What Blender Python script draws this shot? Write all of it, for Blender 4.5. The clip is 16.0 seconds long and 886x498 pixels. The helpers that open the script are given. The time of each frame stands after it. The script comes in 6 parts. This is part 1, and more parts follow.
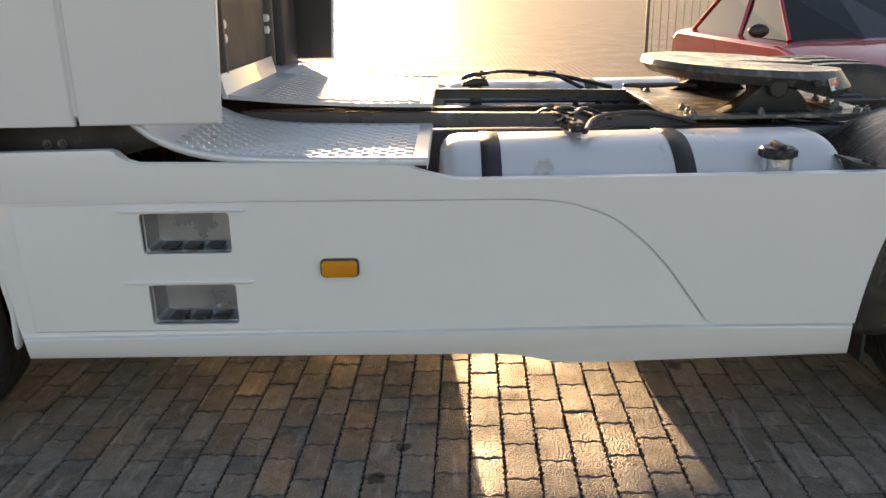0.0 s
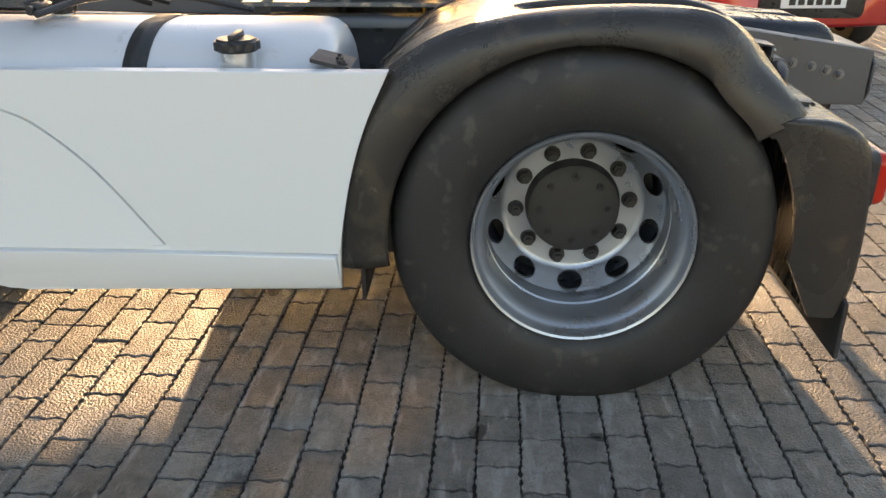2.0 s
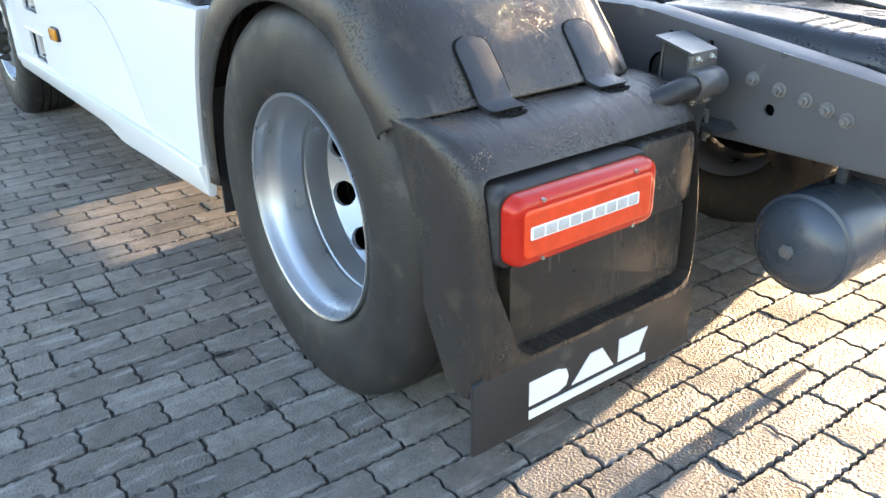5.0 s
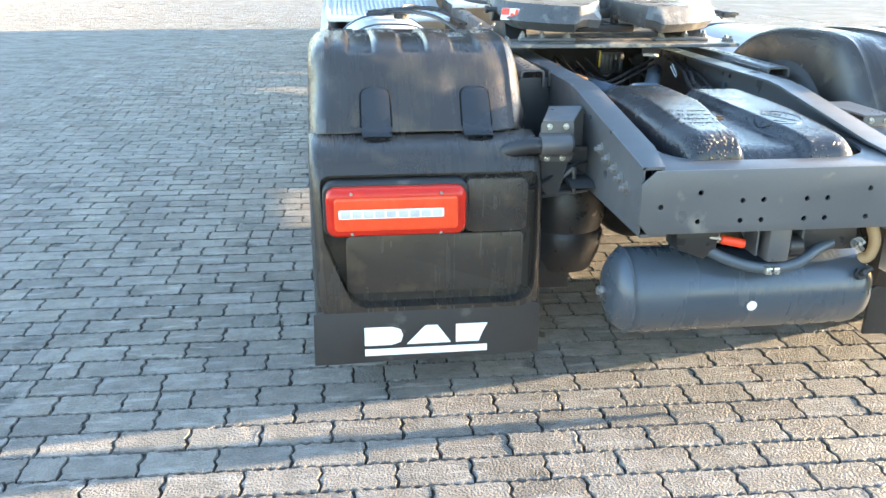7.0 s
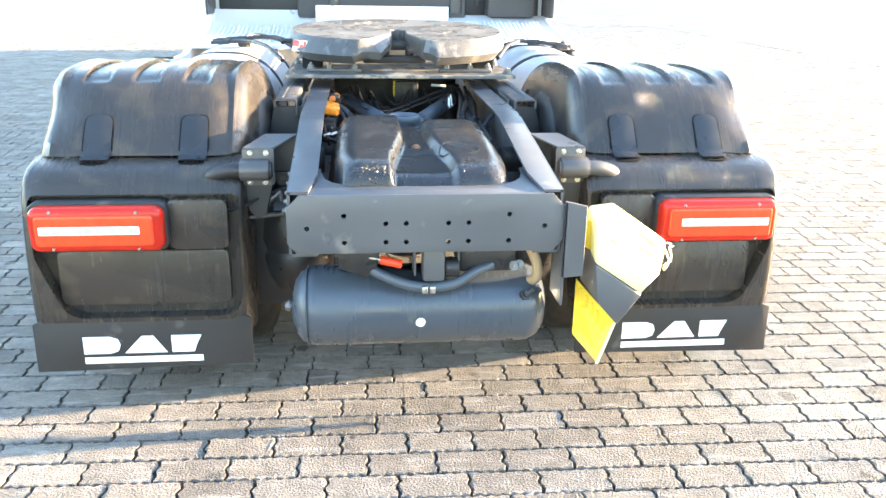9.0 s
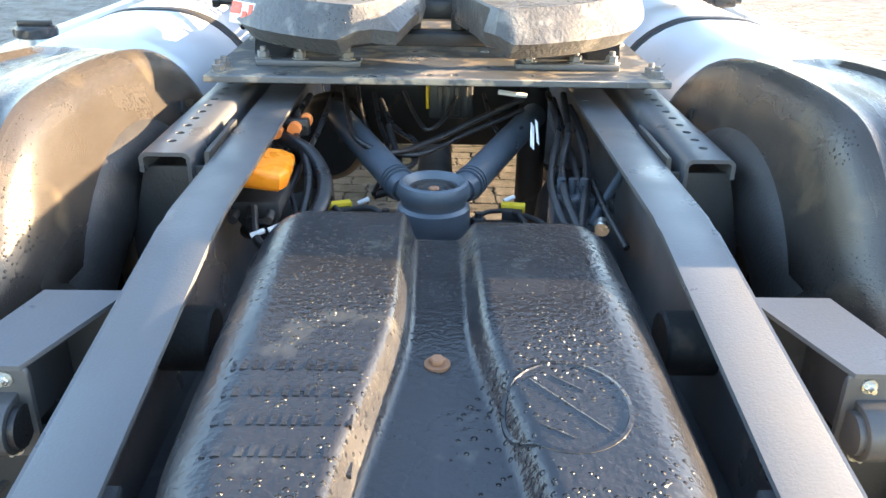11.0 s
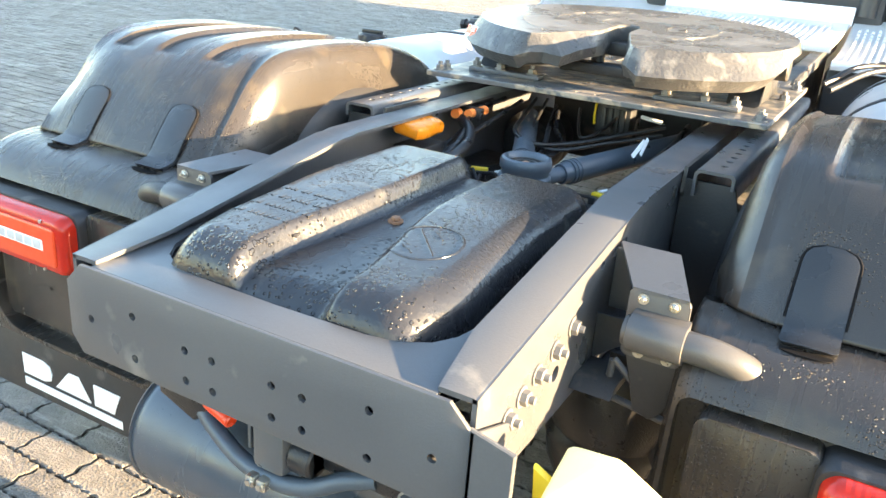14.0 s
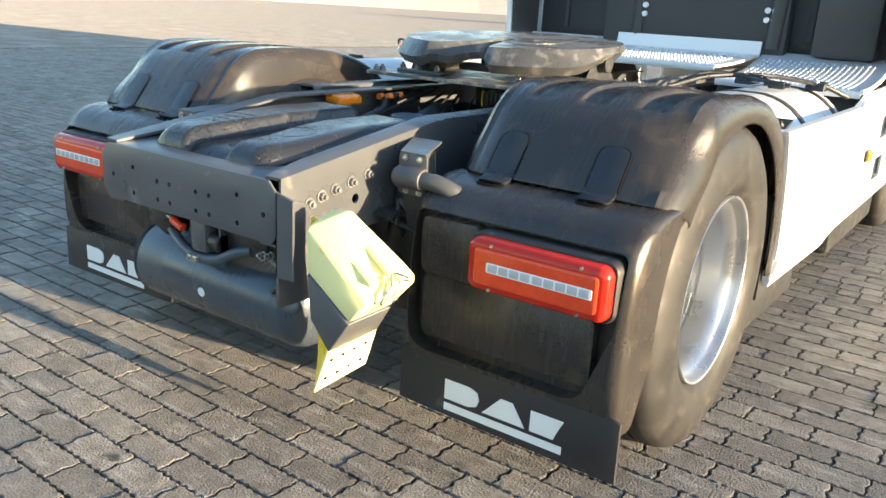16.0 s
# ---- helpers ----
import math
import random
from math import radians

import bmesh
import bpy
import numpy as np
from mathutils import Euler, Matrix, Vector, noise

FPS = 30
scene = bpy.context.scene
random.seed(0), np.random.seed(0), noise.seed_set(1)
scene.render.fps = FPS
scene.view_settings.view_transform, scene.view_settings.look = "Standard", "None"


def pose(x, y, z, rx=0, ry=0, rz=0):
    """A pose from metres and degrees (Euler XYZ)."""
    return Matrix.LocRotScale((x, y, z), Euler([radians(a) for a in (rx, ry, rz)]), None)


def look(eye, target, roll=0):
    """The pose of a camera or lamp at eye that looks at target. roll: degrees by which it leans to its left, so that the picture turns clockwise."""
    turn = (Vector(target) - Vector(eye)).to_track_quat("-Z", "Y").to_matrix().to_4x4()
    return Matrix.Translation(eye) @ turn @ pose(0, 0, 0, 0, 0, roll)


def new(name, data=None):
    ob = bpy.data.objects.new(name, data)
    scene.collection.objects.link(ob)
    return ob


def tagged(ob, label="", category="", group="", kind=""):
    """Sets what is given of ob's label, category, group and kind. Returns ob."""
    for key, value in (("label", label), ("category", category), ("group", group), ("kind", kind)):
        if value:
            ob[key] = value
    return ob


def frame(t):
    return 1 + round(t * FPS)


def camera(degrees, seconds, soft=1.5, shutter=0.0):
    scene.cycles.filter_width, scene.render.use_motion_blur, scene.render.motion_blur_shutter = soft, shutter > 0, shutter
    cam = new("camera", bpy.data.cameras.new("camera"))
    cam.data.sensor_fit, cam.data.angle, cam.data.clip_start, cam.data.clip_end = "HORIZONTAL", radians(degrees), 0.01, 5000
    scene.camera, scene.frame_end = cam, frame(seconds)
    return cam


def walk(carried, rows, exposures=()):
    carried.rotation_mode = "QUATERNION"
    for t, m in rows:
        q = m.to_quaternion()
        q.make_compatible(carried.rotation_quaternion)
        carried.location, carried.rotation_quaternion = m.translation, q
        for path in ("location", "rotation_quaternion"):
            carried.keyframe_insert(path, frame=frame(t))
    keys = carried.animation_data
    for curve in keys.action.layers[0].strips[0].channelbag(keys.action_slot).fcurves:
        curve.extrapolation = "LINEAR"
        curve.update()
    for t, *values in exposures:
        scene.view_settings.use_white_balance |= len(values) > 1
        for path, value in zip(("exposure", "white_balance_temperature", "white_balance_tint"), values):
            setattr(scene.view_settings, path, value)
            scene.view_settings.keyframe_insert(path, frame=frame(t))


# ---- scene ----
cam = camera(57.5, 16.0)
PATH = [
    (0, (-3.618, 1.908, 1.48), (-1.713, 1.938, 0.872), -1.2),
    (0.5, (-3.426, 1.472, 1.444), (-1.552, 1.511, 0.746), -1.0),
    (1, (-3.381, 1.11, 1.41), (-1.55, 1.123, 0.607), -0.7),
    (1.5, (-3.34, 0.696, 1.405), (-1.516, 0.71, 0.584), -0.4),
    (2, (-3.187, 0.282, 1.366), (-1.371, 0.364, 0.533), -0.1),
    (2.5, (-3.167, -0.121, 1.367), (-1.368, 0.119, 0.526), 0.8),
    (3, (-2.992, -0.508, 1.346), (-1.237, -0.054, 0.5), 0.9),
    (3.2, (-2.846, -0.626, 1.302), (-1.115, -0.094, 0.454), 1.1),
    (5.3, (-1.972, -1.956, 1.245), (-1.124, -0.335, 0.435), -1.3),
    (5.5, (-1.89, -2.086, 1.256), (-1.216, -0.382, 0.456), -0.8),
    (6, (-1.705, -2.424, 1.265), (-1.324, -0.627, 0.474), -0.1),
    (6.5, (-1.48, -2.696, 1.321), (-1.225, -0.877, 0.529), 0.3),
    (7, (-1.137, -2.921, 1.346), (-0.902, -1.059, 0.655), 0.4),
    (7.5, (-0.831, -3.183, 1.323), (-0.61, -1.295, 0.701), 0.4),
    (8, (-0.608, -3.362, 1.355), (-0.388, -1.47, 0.745), 0.5),
    (8.5, (-0.358, -3.401, 1.388), (-0.142, -1.509, 0.776), 0.7),
    (8.7, (-0.285, -3.351, 1.412), (-0.068, -1.463, 0.789), 0.9),
    (10.8, (-0.029, -1.571, 1.366), (0.003, 0.263, 0.569), 0.8),
    (11, (-0.026, -1.403, 1.371), (0.007, 0.421, 0.551), 1.1),
    (11.5, (-0.001, -0.995, 1.439), (0.005, 0.829, 0.618), 0.9),
    (12, (0.053, -0.821, 1.47), (-0.063, 1.041, 0.75), 0.4),
    (12.5, (0.164, -0.973, 1.448), (-0.115, 0.882, 0.752), 1.4),
    (13, (0.319, -1.2, 1.426), (-0.117, 0.629, 0.744), 1.9),
    (13.5, (0.52, -1.484, 1.407), (-0.167, 0.261, 0.712), 3.6),
    (14, (0.737, -1.836, 1.385), (-0.146, -0.194, 0.66), 4.4),
    (14.5, (0.976, -2.091, 1.38), (-0.062, -0.549, 0.641), 4.3),
    (15, (1.293, -2.283, 1.34), (0.222, -0.77, 0.589), 3.9),
    (15.5, (1.539, -2.472, 1.332), (0.53, -0.875, 0.676), 3.6),
    (16, (1.866, -2.427, 1.282), (0.762, -0.86, 0.709), 3.4),
]
EXPOSURES = [(0, 1.2, 7350, 25), (0.5, 0.75, 7150, 22), (1, 0.95, 7300, 24), (2, 1.9, 7400, 23), (3, 2.6, 7450, 23), (5.3, 3.0, 6200, 19), (5.5, 3.05, 6200, 18), (6, 3.08, 5500, 12), (6.5, 3.22, 5800, 11),
             (7, 3.35, 5850, 12), (7.5, 3.4, 5900, 13), (8.5, 3.7, 6000, 14), (11, 3.45, 6150, 16), (12, 4.1, 6850, 20), (12.5, 4.08, 6800, 20), (13.5, 4.0, 6700, 18), (14, 3.3, 6400, 13), (14.5, 3.2, 6400, 15), (15, 3.2, 6300, 15), (15.5, 2.65, 6050, 13), (16, 1.9, 5600, 9)]
walk(cam, [(t, look(e, g, r)) for t, e, g, r in PATH], EXPOSURES)

# ---- light ----
SUN_EL, SUN_AZ = 7.0, 5.5      # degrees above the yard; degrees from +x towards +y
world = bpy.data.worlds.new("sky")
scene.world = world
world.use_nodes = True
sky = world.node_tree.nodes.new("ShaderNodeTexSky")
sky.sky_type = "NISHITA"
sky.sun_disc = False
sky.sun_elevation = radians(SUN_EL)
sky.sun_rotation = radians(90 - SUN_AZ)
sky.air_density, sky.dust_density = 1.0, 0.7
world.node_tree.nodes["Background"].inputs["Strength"].default_value = 0.15
world.node_tree.links.new(sky.outputs[0], world.node_tree.nodes["Background"].inputs["Color"])
sun = new("sun", bpy.data.lights.new("sun", "SUN"))
sun.data.energy, sun.data.angle, sun.data.color = 5.5, radians(0.5), (1.0, 0.715, 0.385)
sun_way = Vector((math.cos(radians(SUN_EL)) * math.cos(radians(SUN_AZ)), math.cos(radians(SUN_EL)) * math.sin(radians(SUN_AZ)), math.sin(radians(SUN_EL))))
sun.matrix_world = look(sun_way * 60, (0, 0, 0))


# ---- materials ----
def mat(name, base, rough=0.5, metal=0.0, vary=0.25, scale=6.0, fine=90.0, bump=0.15, dirt=None, dirt_at=0.62, rough_vary=0.15, island=0.0, coat=0.0, placed=False, spots=None, mottle=0.0):
    """A surface with broad stains, fine grain, a roughness that wanders and a little relief."""
    m = bpy.data.materials.new(name)
    m.use_nodes = True
    nt = m.node_tree
    n, link = nt.nodes, nt.links.new
    p = n["Principled BSDF"]
    p.inputs["Metallic"].default_value = metal
    p.inputs["Coat Weight"].default_value = coat
    tc = n.new("ShaderNodeTexCoord")
    big = n.new("ShaderNodeTexNoise")
    big.inputs["Scale"].default_value, big.inputs["Detail"].default_value = scale, 6.0
    small = n.new("ShaderNodeTexNoise")
    small.inputs["Scale"].default_value, small.inputs["Detail"].default_value = fine, 4.0
    where = n.new("ShaderNodeNewGeometry").outputs["Position"] if placed else tc.outputs["Object"]
    link(where, big.inputs["Vector"])
    link(where, small.inputs["Vector"])
    mix = n.new("ShaderNodeMixRGB")
    mix.blend_type = "MIX"
    lo = [c * (1 - vary) for c in base]
    hi = [min(1.0, c * (1 + vary)) for c in base]
    mix.inputs[1].default_value, mix.inputs[2].default_value = (*lo, 1), (*hi, 1)
    add = n.new("ShaderNodeMath")
    add.operation = "MULTIPLY_ADD"
    add.inputs[1].default_value = 0.45
    link(small.outputs["Fac"], add.inputs[0])
    half = n.new("ShaderNodeMath")
    half.operation = "MULTIPLY"
    half.inputs[1].default_value = 0.55
    link(big.outputs["Fac"], half.inputs[0])
    link(half.outputs[0], add.inputs[2])
    link(add.outputs[0], mix.inputs[0])
    col = mix.outputs[0]
    if island:
        info = n.new("ShaderNodeObjectInfo")
        geo = n.new("ShaderNodeNewGeometry")
        both = n.new("ShaderNodeMath")
        both.operation = "ADD"
        link(info.outputs["Random"], both.inputs[0])
        link(geo.outputs["Random Per Island"], both.inputs[1])
        frac = n.new("ShaderNodeMath")
        frac.operation = "FRACT"
        link(both.outputs[0], frac.inputs[0])
        rng = n.new("ShaderNodeMapRange")
        rng.inputs["To Min"].default_value, rng.inputs["To Max"].default_value = 1 - island, 1 + island
        link(frac.outputs[0], rng.inputs["Value"])
        mul = n.new("ShaderNodeMixRGB")
        mul.blend_type = "MULTIPLY"
        mul.inputs[0].default_value = 1.0
        link(col, mul.inputs[1])
        link(rng.outputs[0], mul.inputs[2])
        col = mul.outputs[0]
    if dirt:
        spot = n.new("ShaderNodeTexNoise")
        spot.inputs["Scale"].default_value, spot.inputs["Detail"].default_value = scale * 1.7, 9.0
        link(where, spot.inputs["Vector"])
        ramp = n.new("ShaderNodeValToRGB")
        ramp.color_ramp.elements[0].position, ramp.color_ramp.elements[1].position = dirt_at, min(1.0, dirt_at + 0.09)
        link(spot.outputs["Fac"], ramp.inputs[0])
        over = n.new("ShaderNodeMixRGB")
        over.inputs[2].default_value = (*dirt, 1)
        link(ramp.outputs[0], over.inputs[0])
        link(col, over.inputs[1])
        col = over.outputs[0]
    if mottle:
        mid = n.new("ShaderNodeTexNoise")
        mid.inputs["Scale"].default_value, mid.inputs["Detail"].default_value, mid.inputs["Roughness"].default_value = 15.0, 8.0, 0.72
        link(where, mid.inputs["Vector"])
        span = n.new("ShaderNodeMapRange")
        span.inputs["From Min"].default_value, span.inputs["From Max"].default_value = 0.33, 0.67
        span.inputs["To Min"].default_value, span.inputs["To Max"].default_value = 1 - mottle, 1 + mottle
        link(mid.outputs["Fac"], span.inputs["Value"])
        times = n.new("ShaderNodeMixRGB")
        times.blend_type = "MULTIPLY"
        times.inputs[0].default_value = 1.0
        link(col, times.inputs[1])
        link(span.outputs[0], times.inputs[2])
        turn = n.new("ShaderNodeMapping")
        turn.inputs["Rotation"].default_value = (0, 0, radians(35))
        turn.inputs["Scale"].default_value = (6.0, 28.0, 10.0)
        link(where, turn.inputs["Vector"])
        rub = n.new("ShaderNodeTexNoise")
        rub.inputs["Scale"].default_value, rub.inputs["Detail"].default_value = 1.0, 6.0
        link(turn.outputs[0], rub.inputs["Vector"])
        worn = n.new("ShaderNodeMapRange")
        worn.inputs["From Min"].default_value, worn.inputs["From Max"].default_value = 0.56, 0.68
        worn.inputs["To Max"].default_value = 0.65
        link(rub.outputs["Fac"], worn.inputs["Value"])
        pale = n.new("ShaderNodeMixRGB")
        pale.inputs[2].default_value = (0.36, 0.345, 0.325, 1)
        link(worn.outputs[0], pale.inputs[0])
        link(times.outputs[0], pale.inputs[1])
        col = pale.outputs[0]
    if spots:
        warp = n.new("ShaderNodeMixRGB")
        warp.blend_type = "ADD"
        warp.inputs[0].default_value = 0.05
        wob = n.new("ShaderNodeTexNoise")
        wob.inputs["Scale"].default_value = 22.0
        link(where, wob.inputs["Vector"])
        link(where, warp.inputs[1])
        link(wob.outputs["Color"], warp.inputs[2])
        cell = n.new("ShaderNodeTexVoronoi")
        cell.inputs["Scale"].default_value = 5.2
        link(warp.outputs[0], cell.inputs["Vector"])
        pick = n.new("ShaderNodeSeparateColor")
        link(cell.outputs["Color"], pick.inputs[0])
        size = n.new("ShaderNodeMapRange")
        size.inputs["From Min"].default_value, size.inputs["From Max"].default_value = 0.40, 1.0
        size.inputs["To Min"].default_value, size.inputs["To Max"].default_value = 0.0, 0.20
        link(pick.outputs[0], size.inputs["Value"])
        less = n.new("ShaderNodeMath")
        less.operation = "SUBTRACT"
        link(size.outputs[0], less.inputs[0])
        link(cell.outputs["Distance"], less.inputs[1])
        soft = n.new("ShaderNodeMapRange")
        soft.inputs["From Min"].default_value, soft.inputs["From Max"].default_value = 0.0, 0.035
        soft.inputs["To Max"].default_value = 0.85
        link(less.outputs[0], soft.inputs["Value"])
        oil = n.new("ShaderNodeMixRGB")
        oil.inputs[2].default_value = (*spots, 1)
        link(soft.outputs[0], oil.inputs[0])
        link(col, oil.inputs[1])
        col = oil.outputs[0]
    link(col, p.inputs["Base Color"])
    rr = n.new("ShaderNodeMapRange")
    rr.inputs["From Min"].default_value, rr.inputs["From Max"].default_value = 0.3, 0.7
    rr.inputs["To Min"].default_value, rr.inputs["To Max"].default_value = max(0.03, rough - rough_vary), min(1.0, rough + rough_vary)
    link(big.outputs["Fac"], rr.inputs["Value"])
    link(rr.outputs[0], p.inputs["Roughness"])
    bp = n.new("ShaderNodeBump")
    bp.inputs["Strength"].default_value, bp.inputs["Distance"].default_value = bump, 0.004
    link(small.outputs["Fac"], bp.inputs["Height"])
    link(bp.outputs[0], p.inputs["Normal"])
    return m


def wet(m, scale=165.0, size=0.24, height=0.0020, runs=0.0):
    """Rain drops standing on a surface: small domes scattered unevenly, smooth and glossy; runs: streaks where drops ran down."""
    nt = m.node_tree
    n, link = nt.nodes, nt.links.new
    p = n["Principled BSDF"]
    tc = n.new("ShaderNodeTexCoord")
    vor = n.new("ShaderNodeTexVoronoi")
    vor.inputs["Scale"].default_value = scale
    vor.inputs["Randomness"].default_value = 1.0
    link(tc.outputs["Object"], vor.inputs["Vector"])
    patch = n.new("ShaderNodeTexNoise")
    patch.inputs["Scale"].default_value = 7.0
    link(tc.outputs["Object"], patch.inputs["Vector"])
    edge = n.new("ShaderNodeMapRange")
    edge.inputs["From Min"].default_value, edge.inputs["From Max"].default_value = 0.34, 0.66
    edge.inputs["To Min"].default_value, edge.inputs["To Max"].default_value = 0.0, size * 1.6
    link(patch.outputs["Fac"], edge.inputs["Value"])
    sub = n.new("ShaderNodeMath")
    sub.operation = "SUBTRACT"
    link(edge.outputs[0], sub.inputs[0])
    link(vor.outputs["Distance"], sub.inputs[1])
    dome = n.new("ShaderNodeMapRange")
    dome.interpolation_type = "SMOOTHSTEP"
    dome.inputs["From Min"].default_value, dome.inputs["From Max"].default_value = 0.0, 0.16
    link(sub.outputs[0], dome.inputs["Value"])
    bp = n.new("ShaderNodeBump")
    bp.inputs["Strength"].default_value, bp.inputs["Distance"].default_value = 0.85, height
    link(dome.outputs[0], bp.inputs["Height"])
    old = p.inputs["Normal"].links[0].from_socket
    link(old, bp.inputs["Normal"])
    link(bp.outputs[0], p.inputs["Normal"])
    was = p.inputs["Roughness"].links[0].from_socket
    mx = n.new("ShaderNodeMix")
    mx.data_type = "FLOAT"
    link(dome.outputs[0], mx.inputs[0])
    link(was, mx.inputs[2])
    mx.inputs[3].default_value = 0.08
    link(mx.outputs[0], p.inputs["Roughness"])
    if runs:
        squash = n.new("ShaderNodeVectorMath")
        squash.operation = "MULTIPLY"
        squash.inputs[1].default_value = (1.0, 0.05, 0.05)
        link(tc.outputs["Object"], squash.inputs[0])
        streak = n.new("ShaderNodeTexNoise")
        streak.inputs["Scale"].default_value, streak.inputs["Detail"].default_value = 70.0, 3.0
        link(squash.outputs[0], streak.inputs["Vector"])
        gloss = n.new("ShaderNodeMapRange")
        gloss.inputs["From Min"].default_value, gloss.inputs["From Max"].default_value = 0.38, 0.64
        gloss.inputs["To Min"].default_value, gloss.inputs["To Max"].default_value = -runs, runs
        link(streak.outputs["Fac"], gloss.inputs["Value"])
        plus = n.new("ShaderNodeMath")
        plus.operation, plus.use_clamp = "ADD", True
        link(was, plus.inputs[0])
        link(gloss.outputs[0], plus.inputs[1])
        link(plus.outputs[0], mx.inputs[2])
    return m


white_paint = mat("white_paint", (0.80, 0.815, 0.83), 0.30, 0, 0.010, 1.2, 260, 0.02, coat=0.3, rough_vary=0.03)
black_plastic = wet(mat("black_plastic", (0.036, 0.032, 0.029), 0.23, 0, 0.25, 5, 420, 0.22, dirt=(0.060, 0.050, 0.038), dirt_at=0.56), 150.0, 0.27, 0.0024, runs=0.10)
strap_plastic = mat("strap_plastic", (0.024, 0.026, 0.030), 0.30, 0, 0.3, 9, 420, 0.14)
# matte near-black that paints the shade in the gaps round the lid straps
shade_black = mat("shade_black", (0.008, 0.008, 0.009), 0.95, 0, 0.2, 20, 300, 0.1)
shade_black.node_tree.nodes["Principled BSDF"].inputs["Specular IOR Level"].default_value = 0.1
cover_plastic = wet(mat("cover_plastic", (0.022, 0.023, 0.027), 0.22, 0, 0.35, 8, 120, 0.30, dirt=(0.055, 0.055, 0.052), dirt_at=0.63, rough_vary=0.16), 95.0, 0.30, 0.0034)
flap_rubber = mat("flap_rubber", (0.022, 0.022, 0.024), 0.55, 0, 0.3, 7, 260, 0.2, dirt=(0.07, 0.065, 0.06), dirt_at=0.63)
tyre_rubber = mat("tyre_rubber", (0.024, 0.023, 0.023), 0.56, 0, 0.3, 9, 200, 0.3, dirt=(0.055, 0.050, 0.044), dirt_at=0.60)
rim_silver = mat("rim_silver", (0.46, 0.485, 0.52), 0.34, 0.82, 0.08, 8, 240, 0.06, dirt=(0.40, 0.39, 0.37), dirt_at=0.68)
hub_black = mat("hub_black", (0.040, 0.037, 0.034), 0.6, 0.1, 0.3, 10, 150, 0.3)
chassis_grey = mat("chassis_grey", (0.098, 0.102, 0.110), 0.38, 0.15, 0.18, 6, 300, 0.10, dirt=(0.19, 0.185, 0.175), dirt_at=0.66)
bracket_grey = mat("bracket_grey", (0.090, 0.090, 0.092), 0.38, 0.2, 0.18, 6, 300, 0.10, dirt=(0.15, 0.145, 0.14), dirt_at=0.64)
tank_alu = mat("tank_aluminium", (0.72, 0.73, 0.75), 0.40, 0.35, 0.06, 6, 300, 0.05, dirt=(0.55, 0.54, 0.52), dirt_at=0.66)
tank_grey = wet(mat("tank_grey", (0.066, 0.082, 0.105), 0.27, 0.2, 0.18, 5, 260, 0.08, dirt=(0.11, 0.115, 0.115), dirt_at=0.64), 120.0, 0.12, 0.0012, runs=0.03)
cast_steel = mat("cast_steel", (0.26, 0.26, 0.255), 0.42, 0.6, 0.35, 9, 160, 0.45, dirt=(0.13, 0.085, 0.05), dirt_at=0.60)
disc_steel = mat("disc_steel", (0.255, 0.245, 0.228), 0.30, 0.30, 0.22, 7, 130, 0.32, dirt=(0.13, 0.115, 0.095), dirt_at=0.60, rough_vary=0.22)
nt = disc_steel.node_tree
wave = nt.nodes.new("ShaderNodeTexWave")
wave.wave_type, wave.rings_direction = "RINGS", "Z"
wave.inputs["Scale"].default_value, wave.inputs["Distortion"].default_value, wave.inputs["Detail"].default_value = 13.0, 9.0, 6.0
place = nt.nodes.new("ShaderNodeVectorMath")
place.operation = "SUBTRACT"
place.inputs[1].default_value = (0.0, 0.69, 1.17)
nt.links.new(nt.nodes["Texture Coordinate"].outputs["Object"], place.inputs[0])
nt.links.new(place.outputs[0], wave.inputs["Vector"])
score = nt.nodes.new("ShaderNodeBump")
score.inputs["Strength"].default_value, score.inputs["Distance"].default_value = 0.14, 0.002
nt.links.new(wave.outputs["Fac"], score.inputs["Height"])
nt.links.new(nt.nodes["Principled BSDF"].inputs["Normal"].links[0].from_socket, score.inputs["Normal"])
nt.links.new(score.outputs[0], nt.nodes["Principled BSDF"].inputs["Normal"])
disc_cast = wet(mat("disc_cast", (0.078, 0.078, 0.078), 0.40, 0.15, 0.35, 9, 110, 0.55, dirt=(0.17, 0.165, 0.155), dirt_at=0.56, rough_vary=0.2), 110.0, 0.2, 0.0025)
# a patch of rust at the tip of one lobe
far = nt.nodes.new("ShaderNodeVectorMath")
far.operation = "DISTANCE"
far.inputs[1].default_value = (-0.18, 0.29, 1.09)
nt.links.new(nt.nodes["Texture Coordinate"].outputs["Object"], far.inputs[0])
blot = nt.nodes.new("ShaderNodeTexNoise")
blot.inputs["Scale"].default_value, blot.inputs["Detail"].default_value = 45.0, 4.0
nt.links.new(nt.nodes["Texture Coordinate"].outputs["Object"], blot.inputs["Vector"])
reach = nt.nodes.new("ShaderNodeMath")
reach.operation = "MULTIPLY_ADD"
reach.inputs[1].default_value = -0.040
nt.links.new(blot.outputs["Fac"], reach.inputs[0])
nt.links.new(far.outputs["Value"], reach.inputs[2])
patch = nt.nodes.new("ShaderNodeMapRange")
patch.inputs["From Min"].default_value, patch.inputs["From Max"].default_value = 0.000, 0.012
patch.inputs["To Min"].default_value, patch.inputs["To Max"].default_value = 1.0, 0.0
nt.links.new(reach.outputs[0], patch.inputs["Value"])
rusty = nt.nodes.new("ShaderNodeMixRGB")
rusty.inputs[2].default_value = (0.14, 0.062, 0.030, 1)
nt.links.new(patch.outputs[0], rusty.inputs[0])
nt.links.new(nt.nodes["Principled BSDF"].inputs["Base Color"].links[0].from_socket, rusty.inputs[1])
